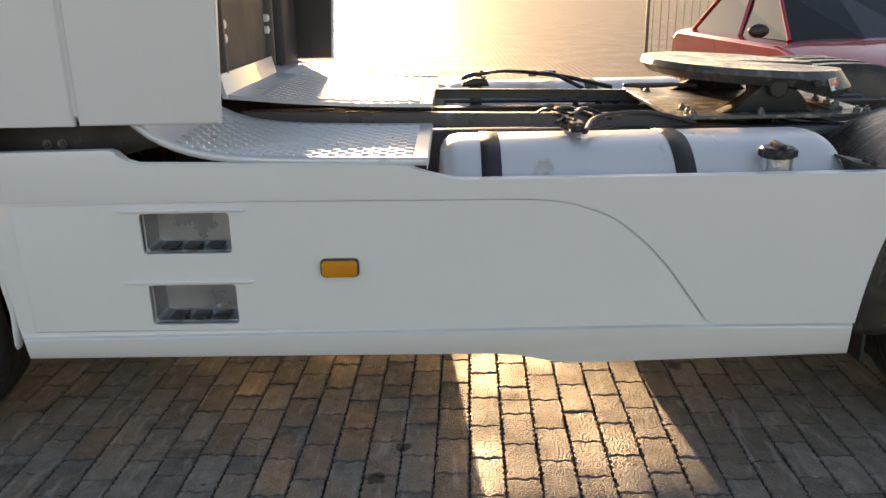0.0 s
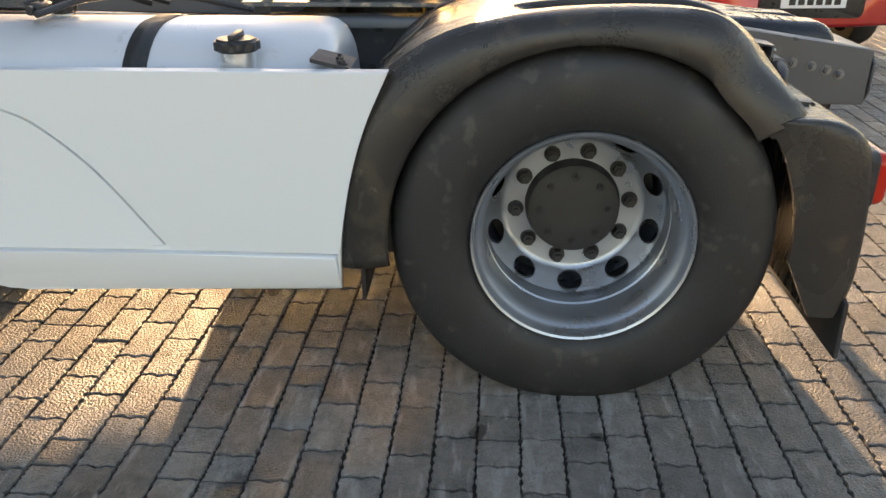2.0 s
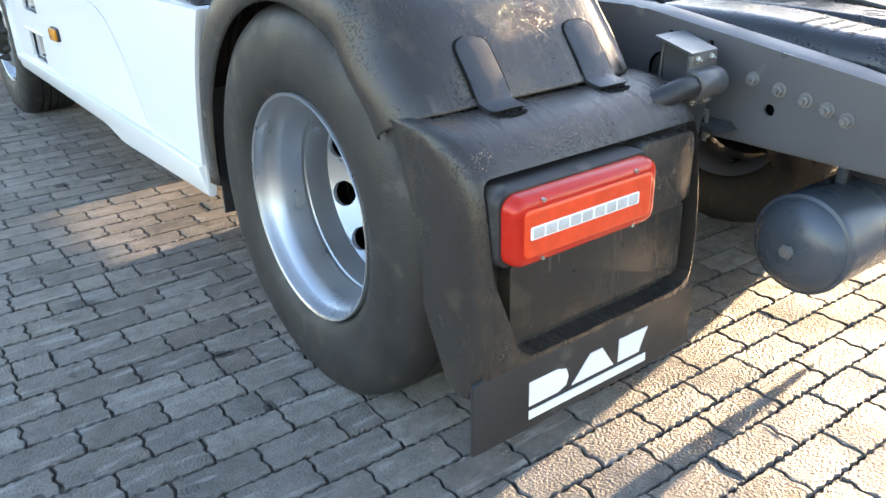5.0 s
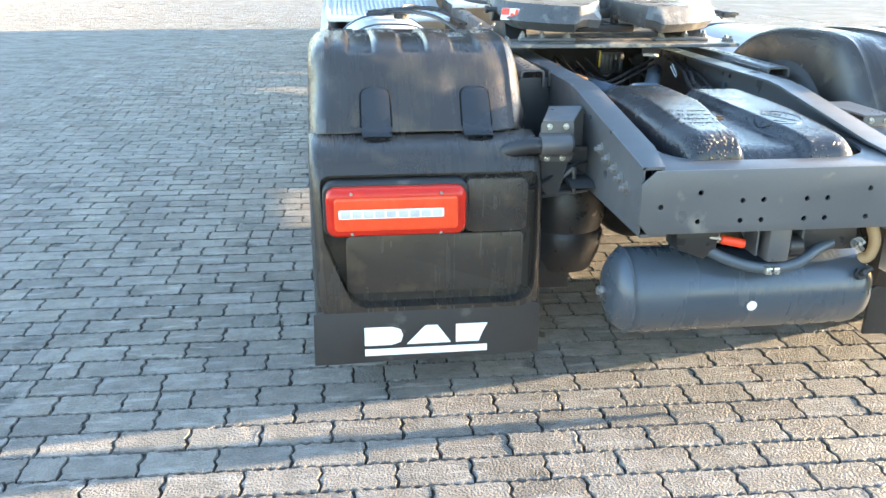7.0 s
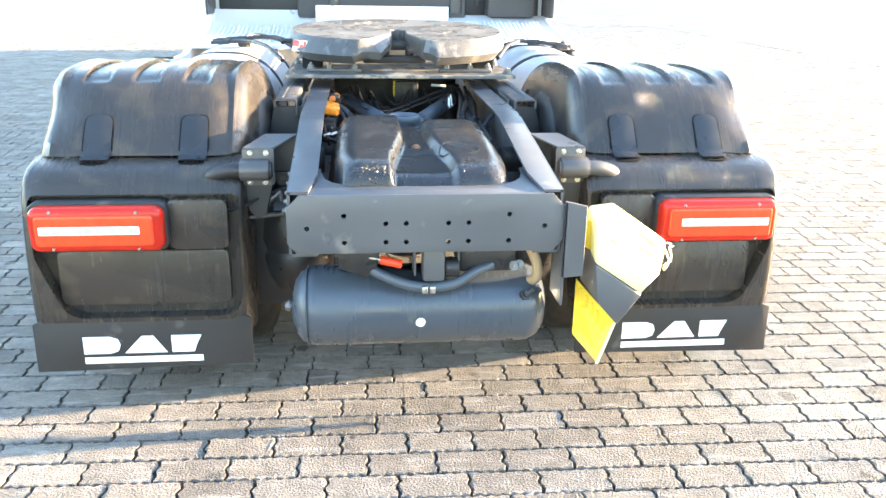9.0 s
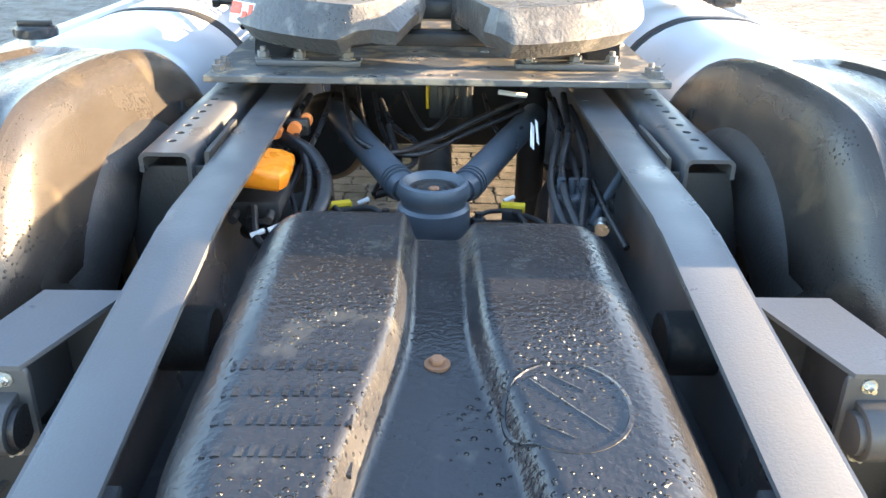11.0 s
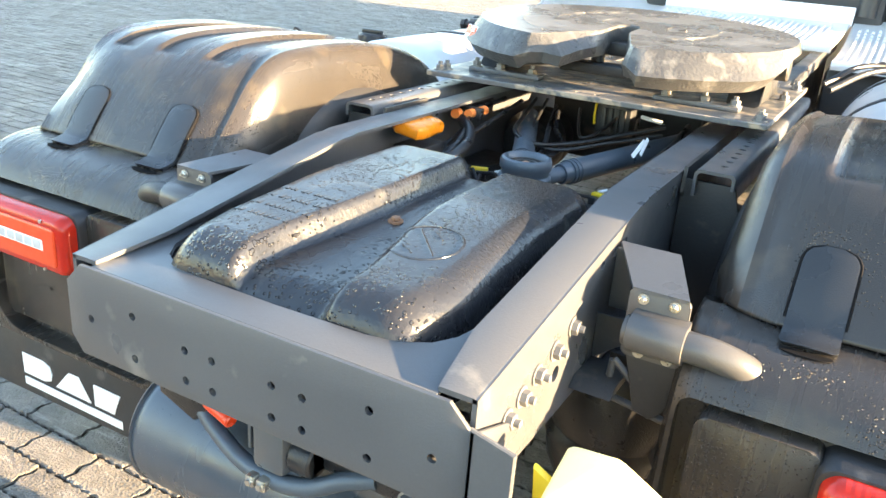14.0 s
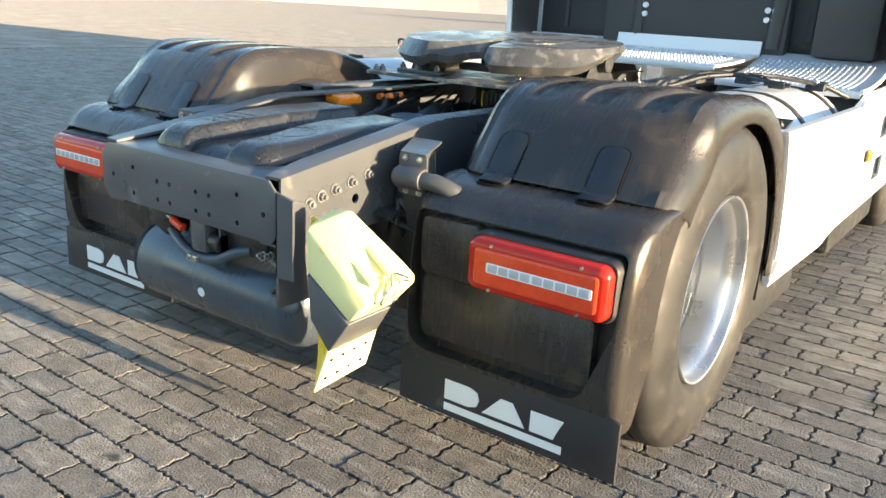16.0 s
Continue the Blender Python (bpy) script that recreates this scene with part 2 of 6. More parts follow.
nt.links.new(rusty.outputs[0], nt.nodes["Principled BSDF"].inputs["Base Color"])
plate_steel = mat("plate_steel", (0.13, 0.135, 0.14), 0.40, 0.3, 0.30, 11, 200, 0.18, dirt=(0.40, 0.33, 0.25), dirt_at=0.51)
alu = mat("aluminium", (0.66, 0.67, 0.68), 0.30, 0.85, 0.08, 6, 300, 0.06)
bolt_grey = mat("grey_bolt", (0.20, 0.20, 0.20), 0.42, 0.4, 0.25, 40, 300, 0.1)
zinc = mat("zinc_bolt", (0.55, 0.54, 0.50), 0.32, 0.9, 0.15, 40, 300, 0.1)
rust_bolt = mat("rusty_bolt", (0.30, 0.16, 0.09), 0.7, 0.3, 0.4, 60, 300, 0.4)
cable_black = mat("cable_black", (0.020, 0.020, 0.022), 0.36, 0, 0.3, 20, 300, 0.25)
dark_steel = mat("dark_steel", (0.035, 0.036, 0.038), 0.5, 0.2, 0.3, 8, 180, 0.2, dirt=(0.10, 0.085, 0.07), dirt_at=0.62)
rod_grey = mat("rod_grey", (0.075, 0.095, 0.12), 0.42, 0.2, 0.2, 10, 220, 0.12)
cab_dark = mat("cab_rear_dark", (0.045, 0.048, 0.052), 0.5, 0, 0.25, 3, 120, 0.1)
white_mark = mat("white_mark", (0.82, 0.83, 0.84), 0.45, 0, 0.05, 12, 200, 0.03)
chock_yellow = mat("chock_yellow", (0.95, 0.88, 0.40), 0.40, 0, 0.06, 14, 240, 0.08, dirt=(0.85, 0.68, 0.10), dirt_at=0.62)
orange_plastic = mat("orange_plastic", (0.80, 0.24, 0.008), 0.30, 0, 0.15, 30, 200, 0.1)
yellow_plastic = mat("yellow_plastic", (0.85, 0.60, 0.03), 0.4, 0, 0.1, 30, 200, 0.1)
red_plastic = mat("red_plastic", (0.75, 0.06, 0.015), 0.35, 0, 0.1, 30, 200, 0.05)
copper_orange = mat("orange_seal", (0.85, 0.25, 0.06), 0.4, 0, 0.1, 30, 200, 0.05)
car_red = mat("car_red", (0.42, 0.02, 0.02), 0.16, 0.25, 0.06, 2, 300, 0.01, coat=0.8, rough_vary=0.05)
paver = mat("paver_concrete", (0.196, 0.180, 0.162), 0.60, 0, 0.52, 3.0, 130, 1.0, dirt=(0.085, 0.08, 0.075), dirt_at=0.63, island=0.22, rough_vary=0.22, placed=True, spots=(0.03, 0.028, 0.026), mottle=0.30)
for m in (paver,):
    m.node_tree.nodes["Principled BSDF"].inputs["Diffuse Roughness"].default_value = 1.0
    m.node_tree.nodes["Principled BSDF"].inputs["Specular IOR Level"].default_value = 0.45
    m.node_tree.nodes["Bump"].inputs["Distance"].default_value = 0.011
joint_sand = mat("joint_sand", (0.042, 0.035, 0.028), 0.9, 0, 0.6, 9, 200, 1.0, dirt=(0.11, 0.095, 0.075), dirt_at=0.55)


def emissive_lens(name, base, rough=0.12, trans=0.35, vary=0.2):
    m = mat(name, base, rough, 0, vary, 25, 60, 0.05, rough_vary=0.04)
    p = m.node_tree.nodes["Principled BSDF"]
    p.inputs["Transmission Weight"].default_value = trans
    p.inputs["IOR"].default_value = 1.45
    return m


red_lens = emissive_lens("red_lens", (0.56, 0.024, 0.010), 0.12, 0.12)
red_lens_inner = emissive_lens("red_reflector", (0.80, 0.075, 0.022), 0.2, 0.0, 0.35)
for lens_mat, pitch, depth in ((red_lens, 26.0, 0.0006), (red_lens_inner, 34.0, 0.0010)):
    nt = lens_mat.node_tree
    ribs = nt.nodes.new("ShaderNodeTexWave")
    ribs.bands_direction, ribs.wave_profile = "X", "TRI"
    ribs.inputs["Scale"].default_value, ribs.inputs["Distortion"].default_value = pitch, 0.3
    nt.links.new(nt.nodes["Texture Coordinate"].outputs["Object"], ribs.inputs["Vector"])
    prisms = nt.nodes.new("ShaderNodeBump")
    prisms.inputs["Strength"].default_value, prisms.inputs["Distance"].default_value = 0.35, depth
    nt.links.new(ribs.outputs["Fac"], prisms.inputs["Height"])
    nt.links.new(nt.nodes["Principled BSDF"].inputs["Normal"].links[0].from_socket, prisms.inputs["Normal"])
    nt.links.new(prisms.outputs[0], nt.nodes["Principled BSDF"].inputs["Normal"])
amber_lens = emissive_lens("amber_lens", (0.85, 0.33, 0.02), 0.15, 0.15)
clear_lens = emissive_lens("clear_lens", (0.82, 0.84, 0.86), 0.08, 0.25, 0.25)
diode_lens = emissive_lens("diode_window", (0.58, 0.60, 0.62), 0.10, 0.15, 0.35)
glass_dark = mat("dark_glass", (0.02, 0.024, 0.028), 0.05, 0, 0.1, 2, 100, 0.0, rough_vary=0.02)


# ---- building helpers ----
def finish(bm, m, name, smooth=40):
    bmesh.ops.recalc_face_normals(bm, faces=bm.faces)
    me = bpy.data.meshes.new(name)
    bm.to_mesh(me)
    bm.free()
    me.materials.append(m)
    if smooth:
        me.polygons.foreach_set("use_smooth", [True] * len(me.polygons))
        me.set_sharp_from_angle(angle=radians(smooth))
    return me


def part(name, bm, m, parent, label="", smooth=40):
    ob = new(name, finish(bm, m, name, smooth))
    ob.parent = parent
    if label:
        tagged(ob, label)
    return ob


def thing(name, at, label, category, group="", kind=""):
    ob = new(name)
    ob.location = at
    return tagged(ob, label, category, group, kind)


def box(bm, x0, x1, y0, y1, z0, z1, bev=0.0, seg=2, turn=None):
    vs = [bm.verts.new((x, y, z)) for x in (x0, x1) for y in (y0, y1) for z in (z0, z1)]
    fs = [bm.faces.new([vs[i] for i in q]) for q in ((0, 1, 3, 2), (4, 6, 7, 5), (0, 4, 5, 1), (2, 3, 7, 6), (0, 2, 6, 4), (1, 5, 7, 3))]
    if bev:
        got = bmesh.ops.bevel(bm, geom=list({e for f in fs for e in f.edges}), offset=bev, segments=seg, profile=0.5, affect="EDGES")
        vs = list({v for f in got["faces"] for v in f.verts} | {v for v in vs if v.is_valid})
    if turn is not None:
        bmesh.ops.transform(bm, matrix=turn, verts=vs)
    return vs


def prism(bm, pts, axis, a, b, bev=0.0, seg=2):
    """A flat outline drawn out along an axis from a to b. pts: pairs in the two other axes, in their order."""
    def at(p, v):
        return {"x": (v, p[0], p[1]), "y": (p[0], v, p[1]), "z": (p[0], p[1], v)}[axis]
    lo = [bm.verts.new(at(p, a)) for p in pts]
    hi = [bm.verts.new(at(p, b)) for p in pts]
    n = len(pts)
    f0, f1 = bm.faces.new(lo), bm.faces.new(hi[::-1])
    for i in range(n):
        bm.faces.new((lo[i], hi[i], hi[(i + 1) % n], lo[(i + 1) % n]))
    if bev:
        es = list(set(f0.edges) | set(f1.edges))
        bmesh.ops.bevel(bm, geom=es, offset=bev, segments=seg, profile=0.5, affect="EDGES")


def frame_at(p0, p1):
    d = (Vector(p1) - Vector(p0)).normalized()
    up = Vector((0, 0, 1)) if abs(d.z) < 0.9 else Vector((0, 1, 0))
    s = d.cross(up).normalized()
    return d, s, s.cross(d)


def cyl(bm, p0, p1, r0, r1=None, seg=24, cap=True, bev=0.0):
    r1 = r0 if r1 is None else r1
    d, s, u = frame_at(p0, p1)
    rings = []
    ln = (Vector(p1) - Vector(p0)).length
    st = [(0, r0), (1, r1)]
    if bev:
        st = [(0, r0 - bev), (bev / ln, r0), (1 - bev / ln, r1), (1, r1 - bev)]
    for k, r in st:
        c = Vector(p0).lerp(Vector(p1), k)
        rings.append([bm.verts.new(c + (s * math.cos(2 * math.pi * i / seg) + u * math.sin(2 * math.pi * i / seg)) * r) for i in range(seg)])
    for a, b in zip(rings, rings[1:]):
        for i in range(seg):
            bm.faces.new((a[i], a[(i + 1) % seg], b[(i + 1) % seg], b[i]))
    if cap:
        bm.faces.new(rings[0])
        bm.faces.new(rings[-1][::-1])


def spline(pts, n=10):
    """Points along a smooth curve through pts (Catmull-Rom)."""
    P = [Vector(p) for p in pts]
    P = [P[0] * 2 - P[1], *P, P[-1] * 2 - P[-2]]
    out = []
    for i in range(1, len(P) - 2):
        a, b, c, d = P[i - 1], P[i], P[i + 1], P[i + 2]
        for k in range(n):
            t = k / n
            out.append(0.5 * ((2 * b) + (c - a) * t + (2 * a - 5 * b + 4 * c - d) * t * t + (3 * b - 3 * c + d - a) * t ** 3))
    out.append(P[-2])
    return out


def tube(bm, pts, r, seg=10, n=8, ribbed=0.0, pitch=0.008):
    """A hose through pts; ribbed: the height of its corrugation."""
    P = spline(pts, n)
    if ribbed:
        ln = sum((b - a).length for a, b in zip(P, P[1:]))
        m = max(8, int(ln / pitch) * 2)
        Q, acc = [], [0]
        for a, b in zip(P, P[1:]):
            acc.append(acc[-1] + (b - a).length)
        j = 0
        for i in range(m + 1):
            s = acc[-1] * i / m
            while j < len(P) - 2 and acc[j + 1] < s:
                j += 1
            Q.append(P[j].lerp(P[j + 1], (s - acc[j]) / max(1e-9, acc[j + 1] - acc[j])))
        P = Q
    d = (P[1] - P[0]).normalized()
    s = d.orthogonal().normalized()
    last = None
    for i, p in enumerate(P):
        d = (P[min(i + 1, len(P) - 1)] - P[max(i - 1, 0)]).normalized()
        s = (s - d * s.dot(d)).normalized()
        u = d.cross(s)
        rr = r + (ribbed if i % 2 else 0.0)
        ring = [bm.verts.new(p + (s * math.cos(2 * math.pi * k / seg) + u * math.sin(2 * math.pi * k / seg)) * rr) for k in range(seg)]
        if last:
            for k in range(seg):
                bm.faces.new((last[k], last[(k + 1) % seg], ring[(k + 1) % seg], ring[k]))
        else:
            bm.faces.new(ring)
        last = ring
    bm.faces.new(last[::-1])


def revolve(bm, prof, c, seg=64, closed=False):
    """A profile of (x, r) turned round the line along x through c; x counts from c."""
    rings = [[bm.verts.new((c[0] + x, c[1] + r * math.cos(2 * math.pi * i / seg), c[2] + r * math.sin(2 * math.pi * i / seg))) for i in range(seg)] for x, r in prof]
    pairs = list(zip(rings, rings[1:])) + ([(rings[-1], rings[0])] if closed else [])
    for a, b in pairs:
        for i in range(seg):
            bm.faces.new((a[i], a[(i + 1) % seg], b[(i + 1) % seg], b[i]))
    return rings


def cut(bm, cutter):
    """bm with the solid cutter taken away."""
    obs = []
    for b in (bm, cutter):
        bmesh.ops.recalc_face_normals(b, faces=b.faces)
        me = bpy.data.meshes.new("temp")
        b.to_mesh(me)
        b.free()
        obs.append(new("temp", me))
    mod = obs[0].modifiers.new("cut", "BOOLEAN")
    mod.operation, mod.object, mod.solver = "DIFFERENCE", obs[1], "EXACT"
    res = bpy.data.meshes.new_from_object(obs[0].evaluated_get(bpy.context.evaluated_depsgraph_get()))
    out = bmesh.new()
    out.from_mesh(res)
    for o in obs:
        me = o.data
        bpy.data.objects.remove(o)
        bpy.data.meshes.remove(me)
    bpy.data.meshes.remove(res)
    return out


def bolt(bm, at, way, r=0.011, h=0.010, washer=True):
    """A hexagon head on a washer, standing on the place 'at' along 'way'."""
    a, w = Vector(at), Vector(way).normalized()
    if washer:
        cyl(bm, a - w * 0.001, a + w * 0.003, r * 1.40, seg=18)
    cyl(bm, a + w * 0.002, a + w * (0.003 + h), r, seg=6, bev=0.0012)
    cyl(bm, a + w * (0.002 + h), a + w * (0.006 + h * 1.5), r * 0.5, seg=10)


def rounded(x0, x1, y0, y1, r, n=5):
    """A rectangle with round corners, as points."""
    out = []
    for cx, cy, a in ((x1 - r, y1 - r, 0), (x0 + r, y1 - r, 90), (x0 + r, y0 + r, 180), (x1 - r, y0 + r, 270)):
        out += [(cx + r * math.cos(radians(a + 90 * k / n)), cy + r * math.sin(radians(a + 90 * k / n))) for k in range(n + 1)]
    return out


def step(a, b, v):
    t = min(1.0, max(0.0, (v - a) / (b - a)))
    return t * t * (3 - 2 * t)


# ---- the lorry: everything on it hangs on one empty under its rear axle ----
MID = -0.012
truck = thing("truck_tractor", (MID, 0, 0), "white tractor unit with wet black mudguards and bare grey chassis", "truck")
WHEEL_Z = 0.49


def rim_with_holes(bm, c, sgn, x_of, r_lo, r_hi, holes, half_a, half_r, off):
    """A ring of disc between two radii with oval hand holes through it; x_of gives the place along the axle for a radius."""
    N = 24
    seen = {}
    def vert(a, r):
        key = (round(a % (2 * math.pi), 5) % round(2 * math.pi, 5), round(r, 5))
        if key not in seen:
            seen[key] = bm.verts.new((c[0] + sgn * x_of(r), c[1] + r * math.cos(a), c[2] + r * math.sin(a)))
        return seen[key]
    w, rm, rh = math.pi / holes, (r_lo + r_hi) / 2, (r_hi - r_lo) / 2
    rims = []
    for h in range(holes):
        a0 = off + 2 * math.pi * h / holes
        outer, inner = [], []
        for k in range(N):
            q = 2 * math.pi * k / N
            cx, cy = math.cos(q), math.sin(q)
            m = max(abs(cx), abs(cy))
            outer.append(vert(a0 + w * cx / m, rm + rh * cy / m))
            inner.append(vert(a0 + half_a * cx, rm + half_r * cy))
        for k in range(N):
            bm.faces.new((outer[k], outer[(k + 1) % N], inner[(k + 1) % N], inner[k]))
        rims.append(inner)
    for inner in rims:
        back = [bm.verts.new(v.co - Vector((sgn * 0.012, 0, 0))) for v in inner]
        for k in range(N):
            bm.faces.new((inner[k], inner[(k + 1) % N], back[(k + 1) % N], back[k]))


def make_wheel(side, y, x_face, dished, group_parent):
    """One wheel: side -1 or 1, its outer flange at |x| = x_face; dished: the disc lies deep, as on twin wheels."""
    s = side
    wheel = new("wheel")
    wheel.parent = group_parent
    c = (0, y, WHEEL_Z)
    bm = bmesh.new()
    w = 0.300
    X = [(-0.012, .300), (0.006, .318), (0.016, .345), (0.020, .39), (0.018, .435), (0.009, .468), (-0.004, .494), (-0.020, .507), (-0.04, .5125)]
    prof = X[:]
    for k in range(1, 10):          # tread with grooves round it
        xx = -0.04 - k * (w - 0.08) / 10
        if k in (2, 4, 6, 8):
            prof += [(xx + .005, .515), (xx + .004, .503), (xx - .004, .503), (xx - .005, .515)]
        else:
            prof.append((xx, .516))
    prof += [(-w - a + 0.0, r) for a, r in reversed(X)]
    revolve(bm, [(s * (x_face + x), r) for x, r in prof], c, 96)
    part("tyre", bm, tyre_rubber, wheel, "worn dark rubber truck tyre")
    bm = bmesh.new()
    if dished:
        prof = [(-0.016, .298), (0.0, .300), (0.004, .2975), (0.001, .291), (-0.012, .286), (-0.028, .2845), (-0.034, .279), (-0.050, .268), (-0.070, .2625), (-0.130, .2585), (-0.134, .263), (-0.140, .2635), (-0.144, .2585), (-0.175, .2575), (-0.200, .2595), (-0.216, .261)]
        revolve(bm, [(s * (x_face + x), r) for x, r in prof], c, 96)
        rim_with_holes(bm, c, s, lambda r: x_face - 0.216 - (0.261 - r) * 1.15 if r > .212 else x_face - 0.216 - 0.0564 - (.212 - r) * 0.1, .212, .261, 10, 0.160, 0.0225, radians(17.0))
        prof = [(-0.2724, .212), (-0.2795, .204), (-0.281, .196), (-0.281, .140), (-0.292, .139)]
        rr = revolve(bm, [(s * (x_face + x), r) for x, r in prof], c, 96)
        xb = x_face - 0.281
    else:
        prof = [(-0.016, .300), (0.0, .3035), (0.004, .300), (0.001, .293), (-0.012, .287), (-0.030, .283), (-0.050, .270), (-0.06, .255), (-.05, .24), (-.02, .22), (-.005, .2), (-.005, .14), (-.03, .138)]
        revolve(bm, [(s * (x_face + x), r) for x, r in prof], c, 96)
        xb = x_face - 0.005
    bmesh.ops.remove_doubles(bm, verts=bm.verts, dist=0.0006)
    part("rim", bm, rim_silver, wheel, "silver-painted steel rim")
    bm = bmesh.new()
    xh = xb - 0.06
    revolve(bm, [(s * xh, .1385), (s * (xb + 0.012), .1385), (s * (xb + 0.045), .132), (s * (xb + 0.052), .12), (s * (xb + .054), .05), (s * (xb + .054), .001)], c, 48)
    for k in range(8):
        a = 2 * math.pi * k / 8
        bolt(bm, (s * (xb + .053), y + .1 * math.cos(a), WHEEL_Z + .1 * math.sin(a)), (s, 0, 0), .009, .006)
    part("hub", bm, hub_black, wheel, "dirty black wheel hub")
    if dished is not None:
        for k in range(10):
            a = radians(5.5 + 36 * k)
            bm = bmesh.new()
            at = Vector((s * xb, y - .1675 * math.cos(a), WHEEL_Z + .1675 * math.sin(a)))
            cyl(bm, at, at + Vector((s * .004, 0, 0)), .024, seg=20)
            cyl(bm, at + Vector((s * .004, 0, 0)), at + Vector((s * .028, 0, 0)), .0205, .019, seg=6, bev=.002)
            cyl(bm, at + Vector((s * .027, 0, 0)), at + Vector((s * .040, 0, 0)), .011, seg=12)
            part("wheel_nut", bm, hub_black, wheel)
    if dished:      # drum that shows through the hand holes
        bm = bmesh.new()
        revolve(bm, [(s * (x_face - .35), .001), (s * (x_face - .35), .25), (s * (x_face - .5), .25)], c, 48)
        part("brake_drum", bm, hub_black, wheel)
    return wheel


for sd in (-1, 1):
    make_wheel(sd, 0.0, 1.206, True, truck)
    # inner twin, turned about
    inner = new("wheel")
    inner.parent = truck
    bm = bmesh.new()
    X = [(-0.012, .300), (0.008, .318), (0.024, .36), (0.026, .41), (0.012, .455), (-0.012, .485), (-0.04, .495)]
    prof = X + [(-.15, .498)] + [(-.30 - a, r) for a, r in reversed(X)]
    revolve(bm, [(sd * (.845 + x), r) for x, r in prof], (0, 0, WHEEL_Z), 72)
    part("tyre", bm, tyre_rubber, inner)
    bm = bmesh.new()
    revolve(bm, [(sd * x, r) for x, r in ((.845, .302), (.83, .285), (.78, .262), (.62, .262), (.56, .285), (.545, .302))], (0, 0, WHEEL_Z), 48)
    part("rim", bm, rim_silver, inner)
    make_wheel(sd, 3.90, 1.20, False, truck)


# ---- mudguards ----
def arch_y(z):
    """The rear edge of the wheel opening at a height."""
    if z >= .45:
        return -math.sqrt(max(0.0, 0.540 ** 2 - (z - WHEEL_Z) ** 2))
    return -.5385 + (z - .45) * .48


def loft(bm, stations, cols, disp=None):
    """Stations: (P, A) pairs of (y, z), the outer skin and the edge of the opening; cols: (x, f), f the way from P to A, or 10 + f down the closed inner wall."""
    rows = []
    m = len(stations)
    for i, (P, A) in enumerate(stations):
        a, b = stations[max(0, i - 1)][0], stations[min(m - 1, i + 1)][0]
        t = Vector((b[0] - a[0], b[1] - a[1])).normalized()
        nrm = Vector((-t.y, t.x))
        if nrm.dot(Vector((A[0] - P[0], A[1] - P[1]))) < 0:
            nrm = -nrm
        row = []
        w = step(.83, .92, P[1])
        B = (A[0] + (P[0] - A[0]) * w, A[1] + (.838 - A[1]) * w)
        for x, f in cols:
            T, f = (B, f - 10) if f >= 10 else (A, f)
            y, z = P[0] + (T[0] - P[0]) * f, P[1] + (T[1] - P[1]) * f
            if disp:
                d = disp(x, P[0], P[1], f)
                y, z = y + nrm.x * d, z + nrm.y * d
            row.append(bm.verts.new((x, y, z)))
        rows.append(row)
    for a, b in zip(rows, rows[1:]):
        for j in range(len(cols) - 1):
            bm.faces.new((a[j], a[j + 1], b[j + 1], b[j]))
    return rows


def smooth_line(pts, n):
    return [(p.x, p.y) for p in spline([(a, b, 0) for a, b in pts], n)]


def bm_point(x, p):
    return Vector((x, p.x, p.y))


def round_poly(pts, n=7):
    """A polygon of (x, y, corner radius) with its corners rounded."""
    out = []
    for i, (x, y, r) in enumerate(pts):
        v = Vector((x, y))
        a, b = Vector(pts[i - 1][:2]) - v, Vector(pts[(i + 1) % len(pts)][:2]) - v
        t = min(r / math.tan(a.angle(b) / 2), a.length * .45, b.length * .45)
        p, q = v + a.normalized() * t, v + b.normalized() * t
        for k in range(n + 1):
            u = k / n
            c = p * (1 - u) ** 2 + v * 2 * u * (1 - u) + q * u * u
            out.append((c.x, c.y))
    return out


def pillow(bm, s, x0, x1, z0, z1, r, levels):
    """A rounded cushion facing backwards; levels: (inset, y) from its foot to its face."""
    loops = [[bm.verts.new((s * a, y, b)) for a, b in rounded(x0 + k, x1 - k, z0 + k, z1 - k, max(.003, r - k), 8)] for k, y in levels]
    for a, b in zip(loops, loops[1:]):
        for i in range(len(a)):
            m2 = (i + 1) % len(a)
            bm.faces.new((a[i], a[m2], b[m2], b[i]))
    bm.faces.new(loops[0][::-1])
    bm.faces.new(loops[-1])
    bmesh.ops.recalc_face_normals(bm, faces=bm.faces)


